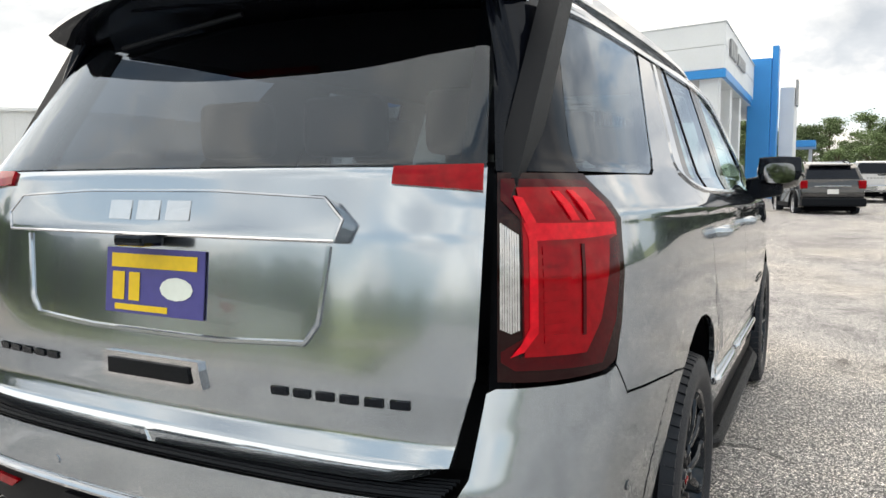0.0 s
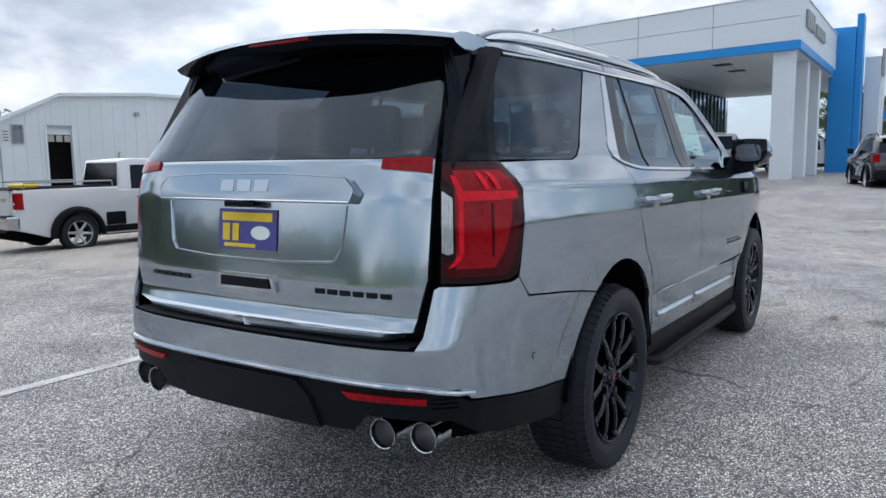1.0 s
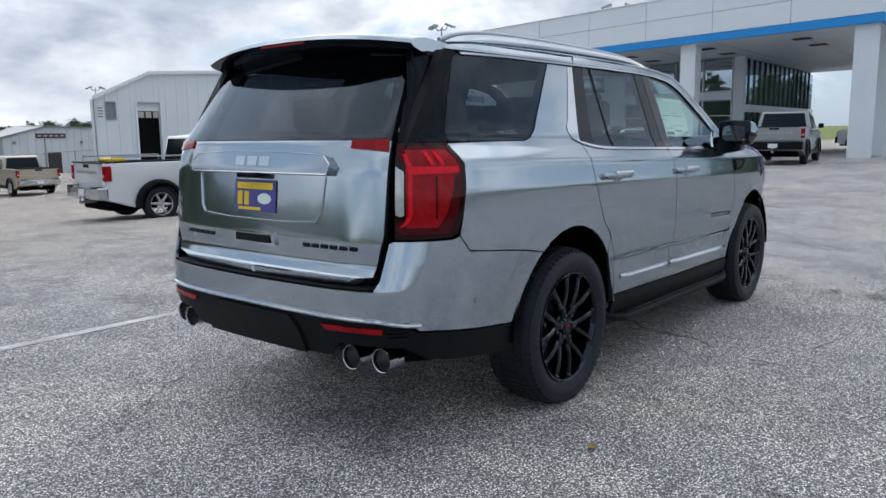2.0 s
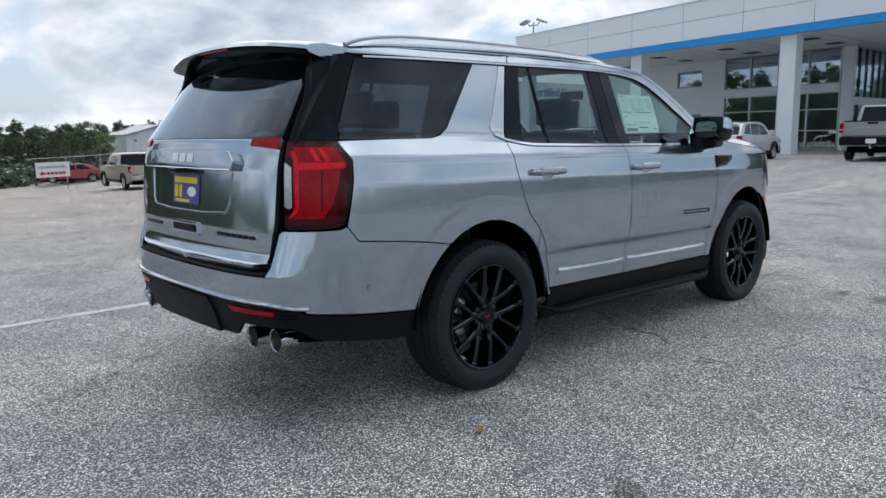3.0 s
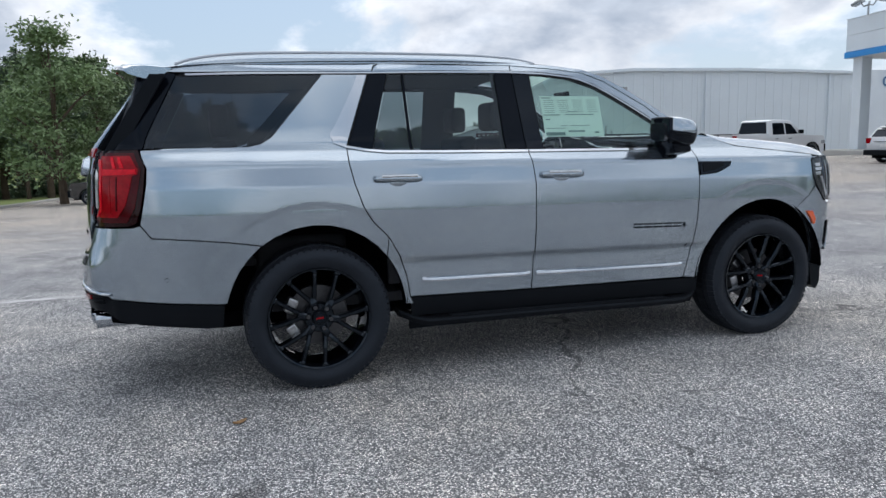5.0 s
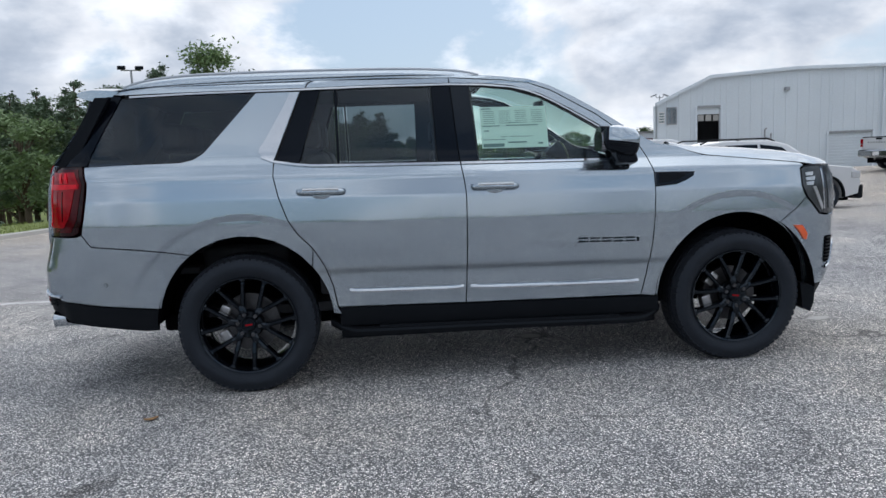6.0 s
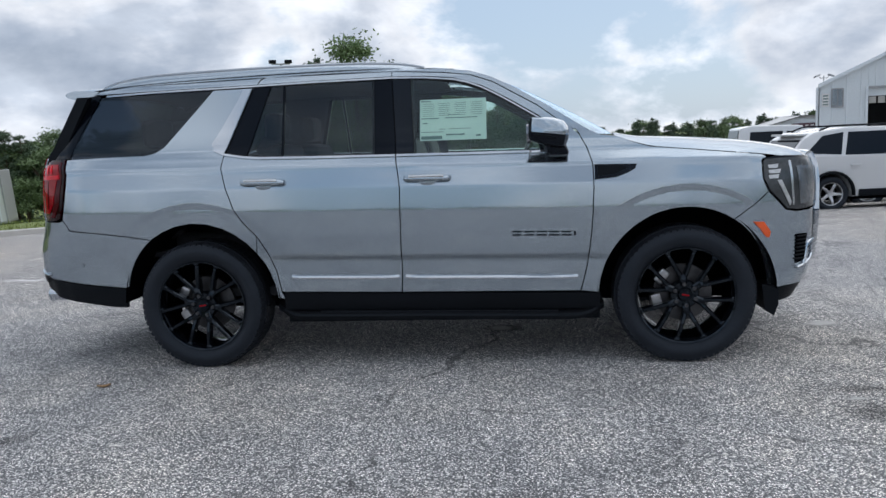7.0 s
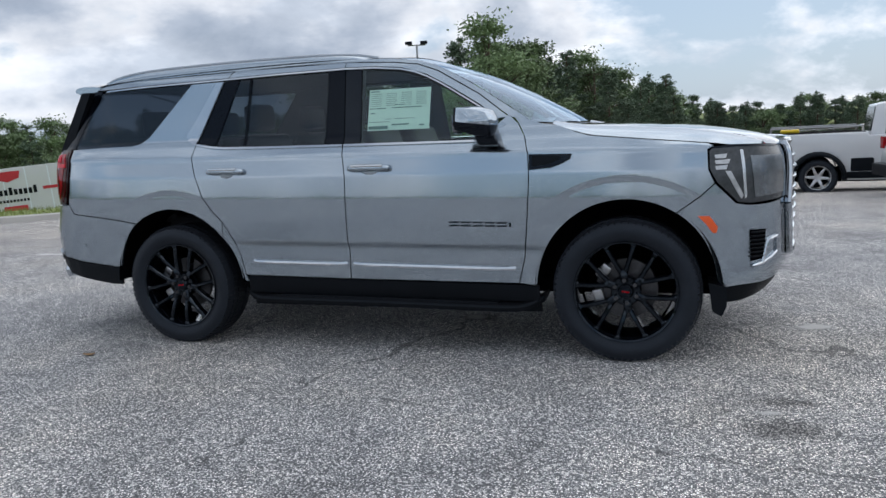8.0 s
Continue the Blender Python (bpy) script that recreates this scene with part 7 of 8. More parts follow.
        part("head_lamp", box_bm(X(0.30), sg * (h - 0.2) - 0.16, zt[0] - 0.14, X(0.05), sg * (h - 0.2) + 0.12, zt[0] + 0.02, 0.03), M_CLEAR, car, "clear head lamp")
        part("mirror", box_bm(X(c[1][0] - 0.1), sg * (h + 0.09) - 0.09, cz0 + 0.06, X(c[1][0] - 0.28), sg * (h + 0.09) + 0.09, cz0 + 0.24, 0.03), M_BLACKGLOSS if paint is M_BLACKCAR or kind == "pickup" else paint, car)
        for w in K["wins"][:2]:
            xm = max(q[0] for q in w)
            part("door_handle", box_bm(X(xm - 0.08), sg * (h - 0.005) - 0.02, cz0 - 0.16, X(xm - 0.28), sg * (h - 0.005) + 0.02, cz0 - 0.12, 0.008), M_CHROME if kind == "pickup" else paint, car)
        part("sill_trim", box_bm(0.55, sg * (h - 0.03) - 0.03, base - 0.02, K["wb"] - 0.55, sg * (h - 0.03) + 0.03, base + 0.12, 0.02), M_CLAD, car)
        for xc in (0.0, K["wb"]):
            r0, r1 = K["R"] + 0.065, K["R"] + (0.16 if dually and xc == 0 else 0.11)
            a = np.linspace(-0.1, math.pi + 0.1, 14)
            vs = [(xc + r * math.cos(t), sg * (h + y), K["R"] + r * math.sin(t)) for t in a for r, y in ((r0, 0.02 + (0.13 if dually and xc == 0 else 0)), (r1, 0.008 + (0.05 if dually and xc == 0 else 0)), (r1, -0.05), (r0, -0.06))]
            fs = [(4 * i + j, 4 * i + (j + 1) % 4, 4 * i + 4 + (j + 1) % 4, 4 * i + 4 + j) for i in range(13) for j in range(4)]
            if kind != "sedan":
                part("wheel_arch", mesh_from("wheel_arch", vs, fs, M_CLAD, True), M_CLAD, car)
    bz = {"pickup": (0.55, 0.82), "suv": (0.36, 0.60), "sedan": (0.30, 0.45)}[kind]
    part("rear_bumper", box_bm(X(tail) - 0.16, -h + 0.06, bz[0], X(tail) + 0.08, h - 0.06, bz[1], 0.04), M_CHROME if kind == "pickup" and paint in (M_WHITECAR, M_TANCAR) else M_CLAD, car)
    part("front_bumper", box_bm(X(0.1), -h + 0.08, bz[0] - 0.1, X(-0.06), h - 0.08, bz[1] - 0.02, 0.04), M_CLAD, car)
    part("grille", box_bm(X(0.12), -0.55, zt[0] - 0.25, X(-0.015), 0.55, zt[0] + 0.02, 0.02), M_BLACKPLAST, car)
    plate_ = part("number_plate", box_bm(X(tail) - (0.175 if kind == "pickup" else 0.012), -0.155, bz[0] + 0.06 if kind == "pickup" else 0.72, X(tail) + 0.0, 0.155, bz[0] + 0.21 if kind == "pickup" else 0.86, 0.004), M_BANNER, car)
    part("underbody", box_bm(X(tail) + 0.15, -h + 0.25, base - 0.10, X(0.2), h - 0.25, base + 0.12), M_INNER, car)
    if kind == "pickup":
        # open load bed with liner
        x0, x1 = X(3.80), X(5.82)
        part("bed_liner", box_bm(x1, -h + 0.10, 1.325, x0, h - 0.10, 1.348, 0.004), M_INNER, car, "dark open load bed")
        part("tailgate", box_bm(X(tail) - 0.018, -h + 0.27, 0.86, X(tail) + 0.03, h - 0.27, 1.33, 0.01), paint, car)
        part("tailgate_handle", box_bm(X(tail) - 0.03, -0.16, 1.24, X(tail) - 0.012, 0.16, 1.31, 0.006), M_BLACKPLAST, car)
        part("tailgate_cap", box_bm(X(tail) - 0.03, -h + 0.16, 1.325, X(tail) + 0.09, h - 0.16, 1.362, 0.012), M_BLACKPLAST, car)
        part("tailgate_crease", box_bm(X(tail) - 0.026, -h + 0.30, 0.925, X(tail) - 0.015, h - 0.30, 0.94, 0.004), paint, car)
        for k in range(9):
            part("letter_bar", box_bm(X(tail) - 0.024, -0.585 + 0.135 * k, 1.10, X(tail) - 0.016, -0.50 + 0.135 * k, 1.165, 0.003), M_GALV, car)
        part("tow_bar", box_bm(X(tail) - 0.22, -0.035, 0.44, X(tail) + 0.3, 0.035, 0.51, 0.006), M_STEEL, car)
        part("tow_ball", lathe_bm([(0.0, -0.06), (0.02, -0.06), (0.02, 0.0), (0.028, 0.012), (0.028, 0.03), (0.018, 0.045), (0.0, 0.05)], 10), M_STEEL, car, smooth=True).matrix_basis = pose(X(tail) - 0.2, 0, 0.56, 90)
        for sg in (-1, 1):
            part("bumper_step", box_bm(X(tail) - 0.168, sg * (h - 0.30) - 0.16, 0.795, X(tail) + 0.0, sg * (h - 0.30) + 0.16, 0.83, 0.008), M_BLACKPLAST, car)
            part("reverse_lamp", box_bm(X(tail) - 0.016, sg * (h - 0.085) - 0.05, 1.04, X(tail) + 0.02, sg * (h - 0.085) + 0.05, 1.09, 0.008), M_CLEAR, car)
    if kind == "suv":
        for sg in (-1, 1):
            part("roof_rail", tube_bm([(X(2.1), sg * 0.62, 1.66), (X(2.3), sg * 0.62, 1.73), (X(3.7), sg * 0.62, 1.735), (X(3.95), sg * 0.62, 1.65)], 0.018, 6), M_BLACKPLAST, car)
        part("tail_trim", box_bm(X(tail) - 0.01, -0.5, 0.93, X(tail) + 0.03, 0.5, 0.97, 0.008), M_CHROME, car)
        part("spoiler", box_bm(X(4.42), -0.58, 1.555, X(4.05), 0.58, 1.60, 0.015), paint, car)
    # wheels
    w = new("wheel")
    w.parent = car
    wheel_parts(w, K["R"], 0.24, K["R"] * 0.64, rim, 5 if kind != "pickup" else 6, detail=False)
    w.matrix_basis = pose(0, -h + 0.14 - (0.10 if dually else 0), K["R"], 0, 20, 0)
    for x, sg in ((K["wb"], -1), (0, 1), (K["wb"], 1)):
        off = 0.14 - (0.10 if dually and x == 0 else 0)
        copy_thing(w, pose(x, sg * (h - off), K["R"], 0, 0, 0 if sg < 0 else 180) @ pose(0, 0, 0, 0, 33 * x, 0))
    return car


def at(x, y, heading, dz=0.0):
    return pose(x, y, gzf(x, y) + dz, 0, 0, heading)


V_DUALLY = vehicle("pickup", "pickup_truck", "white heavy pickup with flared dual rear wheels on the lot", M_WHITECAR, at(6.3, 14.8, -6, -0.03), dually=True, big=1.07)
for yv in (-0.86, 0.86):
    part("bed_rail", tube_bm([(-0.95, yv, 1.36), (-0.95, yv, 1.47), (0.85, yv, 1.47), (0.85, yv, 1.36)], 0.02, 6), M_GALV, V_DUALLY)
part("bed_load", box_bm(-0.75, -0.1, 1.345, -0.35, 0.5, 1.43, 0.04), M_PLATEYELLOW, V_DUALLY, "yellow bundle in the load bed")
for yv in (-1, 1):
    part("step_guard", box_bm(0.62, yv * 0.97 - 0.05, 0.52, 1.05, yv * 0.97 + 0.05, 0.80, 0.03), M_CLAD, V_DUALLY)
vehicle("suv", "parked_suv", "white crossover with silver wheels and roof rails", M_WHITECAR, at(8.0, 10.9, 6), big=0.98)
vehicle("suv", "parked_suv", "white crossover parked by the showroom canopy", M_WHITECAR, at(25.6, 17.6, 2), big=0.90)
vehicle("suv", "parked_suv", "white crossover with dark glass before the showroom", M_WHITECAR, at(24.6, 9.75, 4), big=0.89)
vehicle("suv", "parked_suv", "black crossover parked close to the showroom glass", M_BLACKCAR, at(31.0, 13.4, 12), rim=M_RIM)
vehicle("pickup", "pickup_truck", "silver-grey pickup parked tail out before the showroom", M_SILVERCAR, at(24.2, 4.45, 7), rim=M_RIM, big=0.95)
vehicle("suv", "parked_suv", "black crossover with red tail lamps on open asphalt", M_BLACKCAR, at(24.2, -1.35, 13, -0.12), rim=M_ALLOY, big=1.04)
vehicle("pickup", "pickup_truck", "white pickup parked far off beyond the showroom", M_WHITECAR, at(37.4, -3.5, 4))
vehicle("sedan", "parked_car", "grey saloon parked far off on the lot", M_SILVERCAR, at(47, -1.8, 12))
vehicle("sedan", "parked_car", "dark saloon parked far off on the lot", M_BLACKCAR, at(47, -4.6, 12))
vehicle("pickup", "pickup_truck", "white pickup in a far row on the lot", M_WHITECAR, at(45, 2.0, 100))
vehicle("pickup", "pickup_truck", "tan and white older pickup parked by the fence", M_TANCAR, at(12.5, 36.8, 86))
vehicle("sedan", "parked_car", "dark red saloon parked behind the fence", M_REDCAR, at(16.6, 58, 168))
vehicle("pickup", "pickup_truck", "black crew-cab pickup parked before the chain-link fence", M_BLACKCAR, at(-2.9, 38.3, 186))
vehicle("suv", "parked_suv", "white upright SUV nosing out by the fence", M_WHITECAR, at(-1.9, 33.0, -86), big=1.05)
vehicle("sedan", "parked_car", "white saloon in the lower back lot", M_WHITECAR, at(12.8, 67, 184))
vehicle("sedan", "parked_car", "dark saloon in the lower back lot", M_BLACKCAR, at(8.4, 69, 200))
vehicle("suv", "parked_suv", "white crossover in the lower back lot", M_WHITECAR, at(5.0, 62, 185))
vehicle("pickup", "pickup_truck", "white pickup between the canopy and service building", M_WHITECAR, at(22.4, 23.2, 8))

vehicle("pickup", "pickup_truck", "white crew-cab pickup behind the banner on the fence", M_WHITECAR, at(2.8, 45.0, 184))

# box trailer in the lower yard
TA, TB = Vector((-25.75, 31.28)), Vector((-41.15, 23.68))
trailer = thing("box_trailer", "long white box trailer with red stripe and lettering bars", "trailer", pose(TA.x, TA.y, -2.72, 0, 3.4, math.degrees(math.atan2(*(TB - TA).yx))))
LT = (TB - TA).length
part("box", box_bm(0, -2.5, 1.15, LT, 0, 3.95, 0.02, 1), M_WHITECAR, trailer)
for k in range(14):
    part("side_post", box_bm(0.3 + 1.25 * k, 0.0, 1.2, 0.36 + 1.25 * k, 0.012, 3.9), M_WHITEPANEL, trailer)
part("bottom_rail", box_bm(0, -2.52, 1.08, LT, 0.02, 1.2, 0.01, 1), M_GALV, trailer)
part("red_stripe", box_bm(1.9, 0.013, 2.55, 7.0, 0.02, 2.72), M_BANNERRED, trailer)
for x in (0.0, 0.42):
    part("corner_post", box_bm(x, 0.012, 1.2, x + 0.09, 0.05, 3.93, 0.01), M_GALV, trailer, "grey ribbed corner post")
for k in range(4):
    part("name_bar", box_bm(0.62 + 0.2 * k, 0.013, 3.1, 0.76 + 0.2 * k, 0.024, 3.4), M_BLACKPLAST, trailer)
part("side_guard", box_bm(0.1, -0.06, 0.82, LT - 4.2, 0.0, 1.0, 0.01), M_BLACKPLAST, trailer, "dark lower side rail")
for pts in ([(8.1, 3.75), (9.6, 3.75), (9.5, 3.35), (8.85, 3.15), (8.2, 3.35)], [(8.0, 1.3), (9.3, 1.3), (9.3, 1.75), (8.0, 1.75)]):
    part("red_mark", prism_bm(pts, 0.013, 0.024), M_BANNERRED, trailer)
for k in range(10):
    part("name_bar", box_bm(7.35 + 0.27 * k, 0.013, 2.40, 7.53 + 0.27 * k, 0.024, 2.72 + (0.12 if k in (0, 5) else 0.0)), M_BLACKPLAST, trailer)
for k in range(9):
    part("name_bar", box_bm(7.85 + 0.19 * k, 0.013, 1.98, 7.97 + 0.19 * k, 0.024, 2.13), M_BLACKPLAST, trailer)
for x in (LT - 2.0, LT - 3.3, 1.6):
    for y in (-0.25, -2.25):
        part("wheel", lathe_bm([(0.0, -0.13), (0.30, -0.13), (0.5, -0.11), (0.52, -0.08), (0.52, 0.08), (0.5, 0.11), (0.3, 0.13), (0.0, 0.13)], 24), M_RUBBER, trailer, smooth=True).matrix_basis = pose(x, y, 0.52)
part("landing_leg", box_bm(3.2, -0.5, 0.0, 3.35, -0.35, 1.1), M_GALV, trailer)

# ---- trees ----
def leaf_cloud(rng, centres, n, size, flat=0.6):
    vs, fs = [], []
    for c, r in centres:
        for _ in range(int(n * r * r)):
            d = Vector((rng.gauss(0, 1), rng.gauss(0, 1), rng.gauss(0, 1)))
            d = d.normalized() * r * min(1.7, abs(rng.gauss(0.62, 0.34)))
            d.z *= flat
            p = Vector(c) + d
            a = Vector((rng.gauss(0, 1), rng.gauss(0, 1), rng.gauss(0, 0.6))).normalized() * size * rng.uniform(0.5, 1.3)
            b = a.orthogonal().normalized() * size * rng.uniform(0.4, 0.9)
            b.rotate(Matrix.Rotation(rng.uniform(0, 6.28), 3, a.normalized()))
            k = len(vs)
            vs += [p - a, p + b * 0.6, p + a, p - b * 0.6]
            fs.append((k, k + 1, k + 2, k + 3))
    return vs, fs


def broadleaf(seed, h):
    rng = random.Random(seed)
    t = thing("tree", "broad leafy green tree at the edge of the lot", "tree", group="trees round the lot")
    bm = bmesh.new()
    add_tube(bm, [(0, 0, -0.5), (0.05, 0, h * 0.2), (0.12, 0.08, h * 0.45), (0.05, 0.1, h * 0.8)], h * 0.028, 8, h * 0.006)
    cs = []
    for k in range(34):
        a, q = rng.uniform(0, 6.28), rng.uniform(0.20, 0.97)
        sp = h * 0.34 * math.sin(math.pi * min(1, 0.18 + 0.80 * q)) ** 0.7 * rng.uniform(0.45, 1.05)
        e = Vector((math.cos(a) * sp, math.sin(a) * sp, h * q))
        s = Vector((0.08, 0.05, h * max(0.15, q - 0.22)))
        if k < 12:
            add_tube(bm, [s, s.lerp(e, 0.5) + Vector((0, 0, 0.2)), e], h * 0.009, 5, h * 0.003)
        cs.append((e, h * rng.uniform(0.065, 0.14)))
    part("trunk", bm, M_BARK, t, smooth=True)
    vs, fs = leaf_cloud(rng, cs, 190 if h > 9 else 230, 0.17)
    tagged(part("crown", mesh_from("crown", vs, fs, M_LEAF), M_LEAF, t), kind="stuff")
    return t


def pine(seed, h):
    rng = random.Random(seed)
    t = thing("pine_tree", "tall dark green pine with an uneven open crown", "tree", group="trees round the lot")
    bm = bmesh.new()
    add_tube(bm, [(0, 0, -0.5), (0.06, 0.03, h * 0.4), (0.0, 0.08, h * 0.99)], h * 0.02, 8, h * 0.004)
    cs = []
    for k in range(30):
        q = 0.30 + 0.68 * k / 29
        a = k * 2.4 + rng.uniform(-0.5, 0.5)
        sp = h * (0.17 * (1.04 - q) / 0.7 + 0.022) * rng.uniform(0.5, 1.35)
        e = Vector((math.cos(a) * sp, math.sin(a) * sp, h * q + rng.uniform(-0.2, 0.3)))
        add_tube(bm, [(0.03, 0.04, h * q - 0.25), e], h * 0.006, 4, h * 0.002, caps=False)
        cs.append((e, h * rng.uniform(0.04, 0.085) * (1.15 - 0.4 * q)))
    part("trunk", bm, M_BARK, t, smooth=True)
    vs, fs = leaf_cloud(rng, cs, 520, 0.17, 0.7)
    tagged(part("crown", mesh_from("crown", vs, fs, M_NEEDLE), M_NEEDLE, t), kind="stuff")
    return t


SEEDS = [broadleaf(11, 9.0), broadleaf(12, 10.5), broadleaf(13, 8.0), pine(21, 12.0), pine(22, 13.0), pine(23, 11.0)]
rng = random.Random(77)
placed = []


def plant(src, x, y, h):
    base = {0: 9.0, 1: 10.5, 2: 8.0, 3: 12.0, 4: 13.0, 5: 11.0}[src]
    s = h / base * 0.98
    z = gzf(x, y) - 0.1
    m = pose(x, y, z, 0, 0, rng.uniform(0, 360)) @ Matrix.Diagonal((s * rng.uniform(0.95, 1.15), s * rng.uniform(0.95, 1.15), s, 1))
    if src not in placed:
        placed.append(src)
        SEEDS[src].matrix_basis = m
    else:
        made = copy_thing(SEEDS[src], pose(0, 0, 0))
        made.matrix_basis = m


# rows of trees: bearing from, to, distance, count, share of pines, as seen from (1, -4); tops follow the wood's uneven skyline
SKYLINE = [(-20, 0.09), (8, 0.085), (60, 0.023), (72, 0.026), (76, 0.02), (80, 0.024), (84, 0.018), (86, 0.021), (88, 0.032), (89.5, 0.058), (92, 0.06), (93.5, 0.07), (96, 0.094), (99.5, 0.106), (101.5, 0.108), (104, 0.122), (107, 0.12), (109, 0.10), (110.5, 0.06), (112, 0.075), (113.5, 0.09), (116, 0.096), (117.5, 0.05), (120, 0.042), (128, 0.044), (129.5, 0.05), (134, 0.042), (138, 0.05), (155, 0.05)]
for b0, b1, dist, count, pines in ((88.0, 117.0, 62, 24, 0.8), (86.0, 117, 72, 20, 0.75), (74.0, 88, 78, 24, 0.5), (60.0, 76.0, 84, 24, 0.4), (116.0, 128.0, 96, 14, 0.8), (122.0, 152.0, 92, 26, 0.4), (62.0, 104.0, 97, 34, 0.45), (104, 150, 104, 30, 0.4), (-16.0, 6.5, 78, 20, 0.1), (-14.0, 8.0, 96, 16, 0.15)):
    for i in range(count):
        deg = b0 + (b1 - b0) * (i + rng.uniform(0.1, 0.9)) / count
        b = radians(deg)
        d = dist * rng.uniform(0.92, 1.10)
        # the workshop's yard stays clear
        d = max(d, 102.0) if 63.0 < deg < 74.0 else d
        x, y = 1 + d * math.cos(b), -4 + d * math.sin(b)
        top = float(np.interp(deg, [q[0] for q in SKYLINE], [q[1] for q in SKYLINE]))
        h = 1.38 + d * top * rng.choice((0.55, 0.7, 0.8, 0.9, 0.96, 1.04)) - gzf(x, y)
        plant(rng.choice((3, 4, 5)) if rng.random() < pines else rng.choice((0, 1, 2)), x, y, max(h, 3.2))
# single trees that stand out
for src, x, y, h in ((1, -8.2, 39.8, 10.0), (0, -6.6, 42.5, 8.4), (2, -18.6, 38.0, 7.6), (4, -16.2, 40.0, 8.2), (3, -14.6, 41.5, 8.1)):
    plant(src, x, y, h)

# undergrowth that closes the wood's edge
vs, fs = leaf_cloud(random.Random(9), [((1 + d * math.cos(radians(b)), -4 + d * math.sin(radians(b)), gzf(1 + d * math.cos(radians(b)), -4 + d * math.sin(radians(b))) + 0.5), 1.9)
                                        for b in np.arange(60, 152, 1.3) for d in ((90 if b > 106 else 104 if 62 < b < 74.5 else 74) + 8 * math.sin(b * 1.7),)] +
                    [((1 + 76 * math.cos(radians(b)), -4 + 76 * math.sin(radians(b)), 1.2), 2.2) for b in np.arange(-16, 8, 1.2)], 150, 0.30, 0.8)
tagged(part("undergrowth", mesh_from("undergrowth", vs, fs, M_NEEDLE), M_NEEDLE), "dense dark green undergrowth below the trees", "bushes", kind="stuff")

# unseen belt of woods on the open side, added to darken low reflections
belt = random.Random(31)
vs, fs = leaf_cloud(belt, [((1 + d * math.cos(radians(b)), -4 + d * math.sin(radians(b)), z), 2.6) for b in np.arange(158, 338, 2.2) for d in (belt.uniform(112, 125),) for z in (0.8, belt.uniform(1.2, 3.0))], 60, 0.7, 0.8)
tagged(part("far_woods", mesh_from("far_woods", vs, fs, M_LEAF), M_LEAF), "far green belt of woods, unseen, added for the reflections", "woods", kind="stuff")

# fallen leaves and pebbles near the car
rng = random.Random(3)
bm = bmesh.new()
for _ in range(420):
    x, y = rng.uniform(-3.5, 7), rng.uniform(-5.0, 3.5)
    r = rng.uniform(0.004, 0.011)
    q = bmesh.ops.create_icosphere(bm, subdivisions=1, radius=r)
    bmesh.ops.translate(bm, verts=q["verts"], vec=(x, y, gzf(x, y) + r * 0.35))
tagged(part("loose_gravel", bm, M_CONCRETE), "loose pale pebbles scattered on the asphalt", "gravel", kind="stuff")

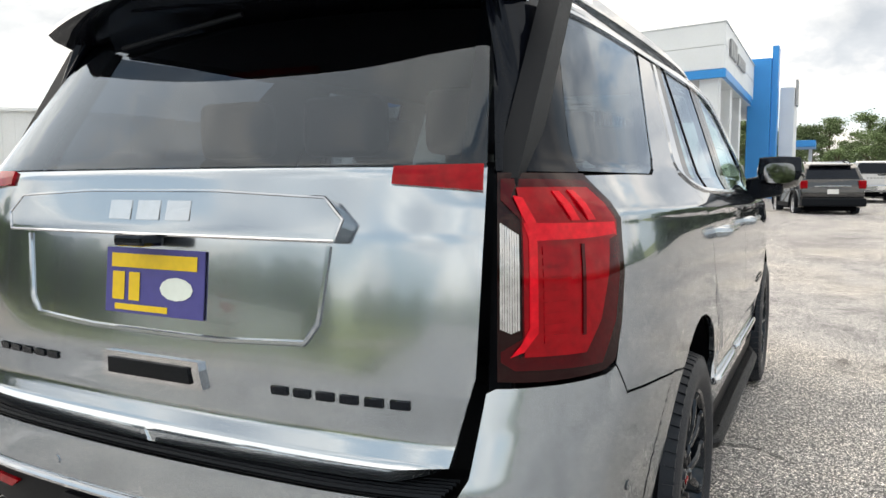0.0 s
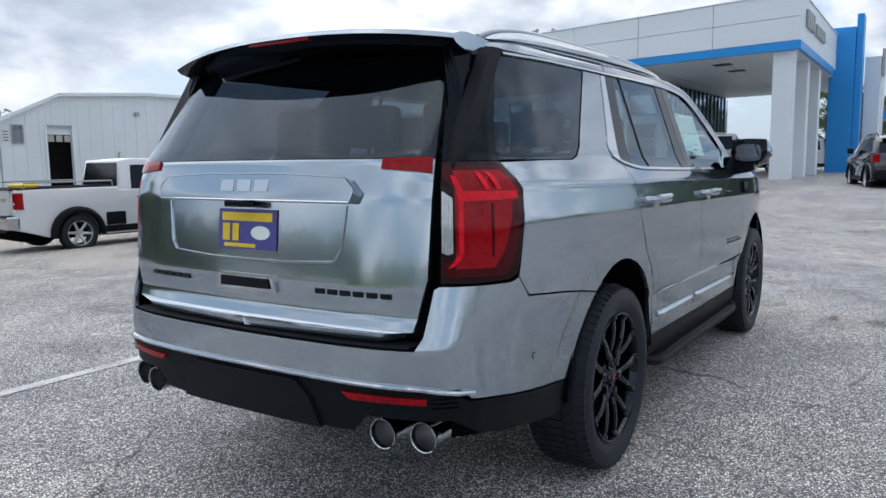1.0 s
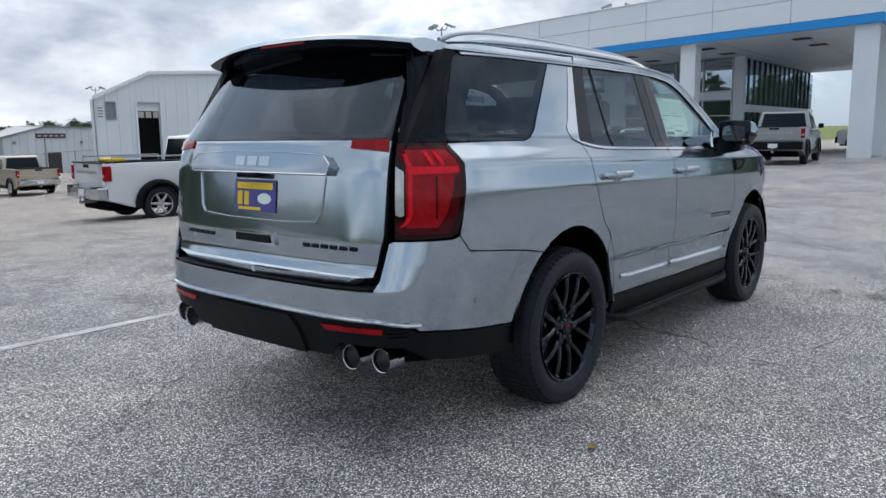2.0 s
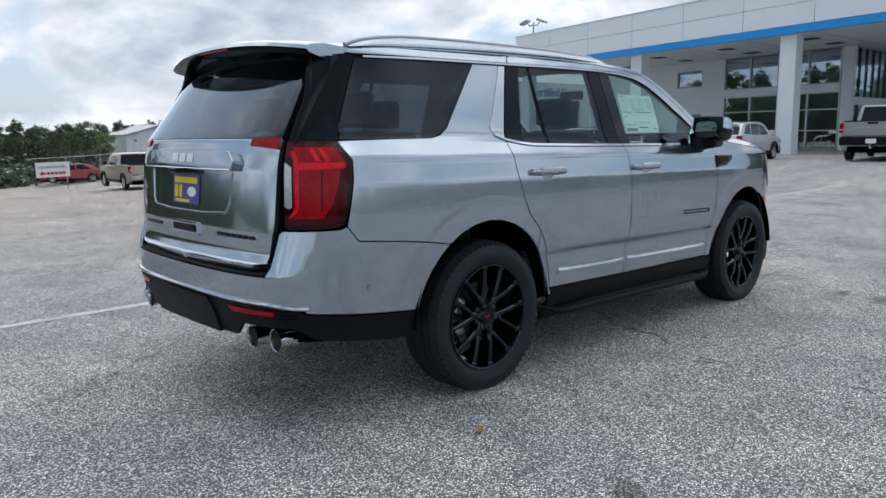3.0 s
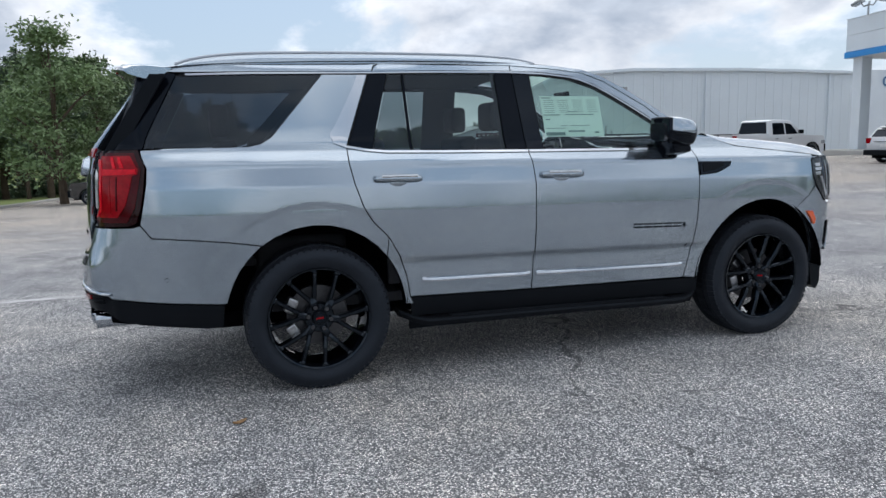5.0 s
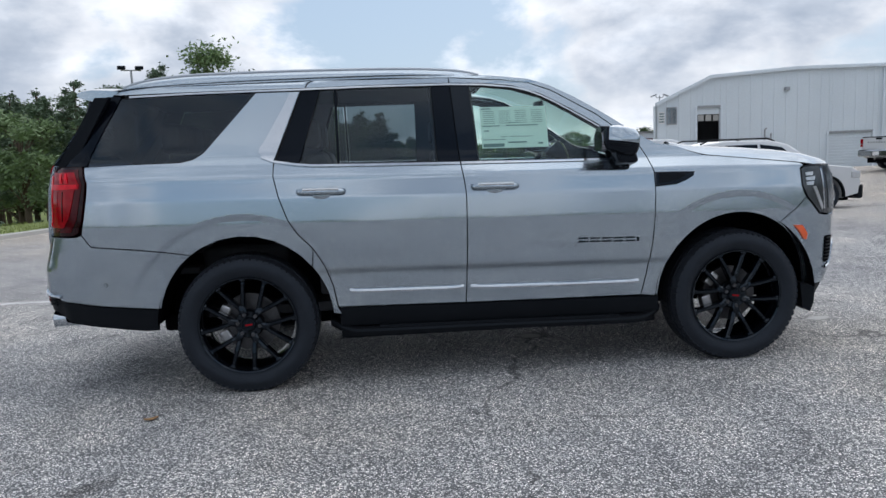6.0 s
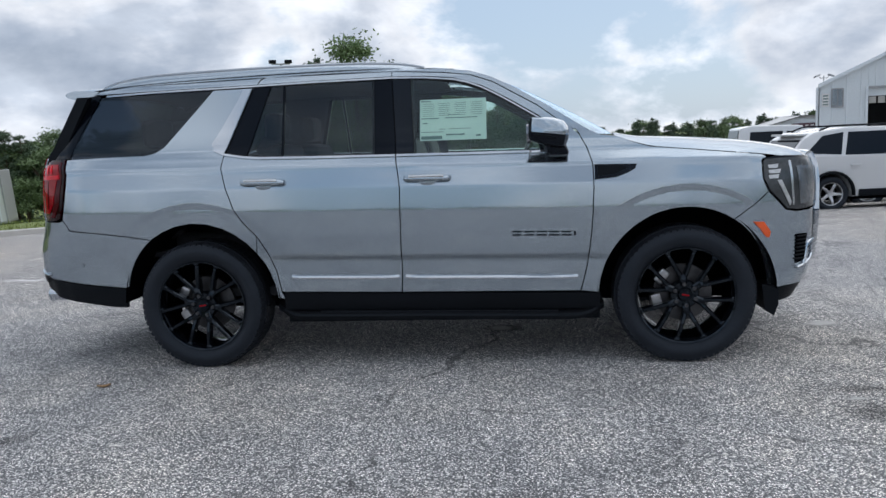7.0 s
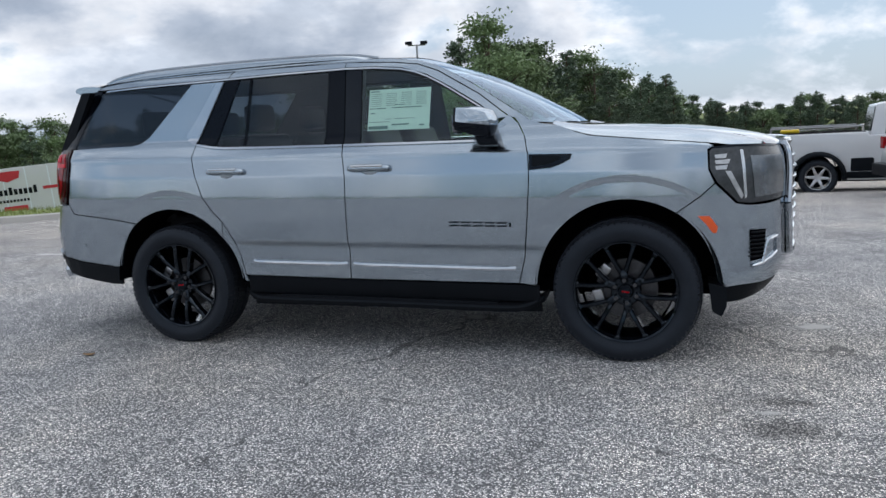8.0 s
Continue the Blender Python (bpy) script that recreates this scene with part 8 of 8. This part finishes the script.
# stains and pale spots on the asphalt, each fading out unevenly towards its edge
def stain_mat(name, color, strength):
    m = bpy.data.materials.new(name)
    m.use_nodes = True
    n, l = m.node_tree.nodes, m.node_tree.links
    b = n["Principled BSDF"]
    b.inputs["Base Color"].default_value, b.inputs["Roughness"].default_value = (*color, 1), 0.8
    tc, ln, nz = n.new("ShaderNodeTexCoord"), n.new("ShaderNodeVectorMath"), n.new("ShaderNodeTexNoise")
    ln.operation = "LENGTH"
    l.new(tc.outputs["Object"], ln.inputs[0])
    nz.inputs["Scale"].default_value, nz.inputs["Detail"].default_value, nz.inputs["Roughness"].default_value = 3.2, 8.0, 0.75
    l.new(tc.outputs["Object"], nz.inputs["Vector"])
    add, rng_ = n.new("ShaderNodeMath"), n.new("ShaderNodeMapRange")
    add.operation = "MULTIPLY_ADD"
    l.new(nz.outputs["Fac"], add.inputs[0])
    add.inputs[1].default_value = -1.6
    l.new(ln.outputs["Value"], add.inputs[2])
    l.new(add.outputs[0], rng_.inputs["Value"])
    for key, v in (("From Min", -0.45), ("From Max", 0.10), ("To Min", strength), ("To Max", 0.0)):
        rng_.inputs[key].default_value = v
    clear, mix = n.new("ShaderNodeBsdfTransparent"), n.new("ShaderNodeMixShader")
    l.new(rng_.outputs["Result"], mix.inputs[0])
    l.new(clear.outputs[0], mix.inputs[1])
    l.new(b.outputs[0], mix.inputs[2])
    l.new(mix.outputs[0], n["Material Output"].inputs[0])
    return m


M_STAIN, M_PALESPOT = stain_mat("oily_stain", (0.06, 0.058, 0.056), 0.36), stain_mat("pale_spot", (0.58, 0.57, 0.55), 0.7)
for x, y, rx, ry, turn, material, text in ((3.80, -1.86, 0.24, 0.15, 10, M_STAIN, "dark oily stain on the worn asphalt"), (3.84, -1.52, 0.22, 0.07, 5, M_STAIN, "dark oily stain on the worn asphalt"), (-0.50, -2.23, 0.22, 0.09, 50, M_STAIN, "dark oily stain on the worn asphalt"),
                                           (1.90, -0.10, 0.15, 0.13, 0, M_PALESPOT, "pale spot in the asphalt under the car"), (4.16, -0.12, 0.20, 0.12, 20, M_PALESPOT, "pale spot in the asphalt"), (3.76, -1.68, 0.10, 0.05, 10, M_PALESPOT, "pale spot in the asphalt")):
    bm = bmesh.new()
    bmesh.ops.create_circle(bm, cap_ends=True, segments=28, radius=1.25)
    ob = tagged(part("stain", bm, material), text, "stain", "stains on the asphalt")
    ob.matrix_basis = pose(x, y, 0.004, 0, 0, turn) @ Matrix.Diagonal((rx, ry, 1, 1))

# a curled brown leaf
bm = bmesh.new()
rows = []
for t in np.linspace(-1, 1, 9):
    w = 0.017 * (1 - abs(t) ** 2.2) + 0.001
    rows.append([bm.verts.new((0.038 * t, w * v, 0.006 + 0.010 * t * t + 0.010 * v * v)) for v in (-1, -0.5, 0, 0.5, 1)])
for a, b in zip(rows, rows[1:]):
    for j in range(4):
        bm.faces.new((a[j], b[j], b[j + 1], a[j + 1]))
leaf = tagged(part("fallen_leaf", bm, mat("dry_leaf", (0.34, 0.20, 0.09), 0.7, 0.0, var=0.3, scale=40), smooth=True), "curled dry brown leaf lying on the asphalt", "leaf")
leaf.matrix_basis = pose(-0.47, -1.39, -0.004, 0, 0, 25)
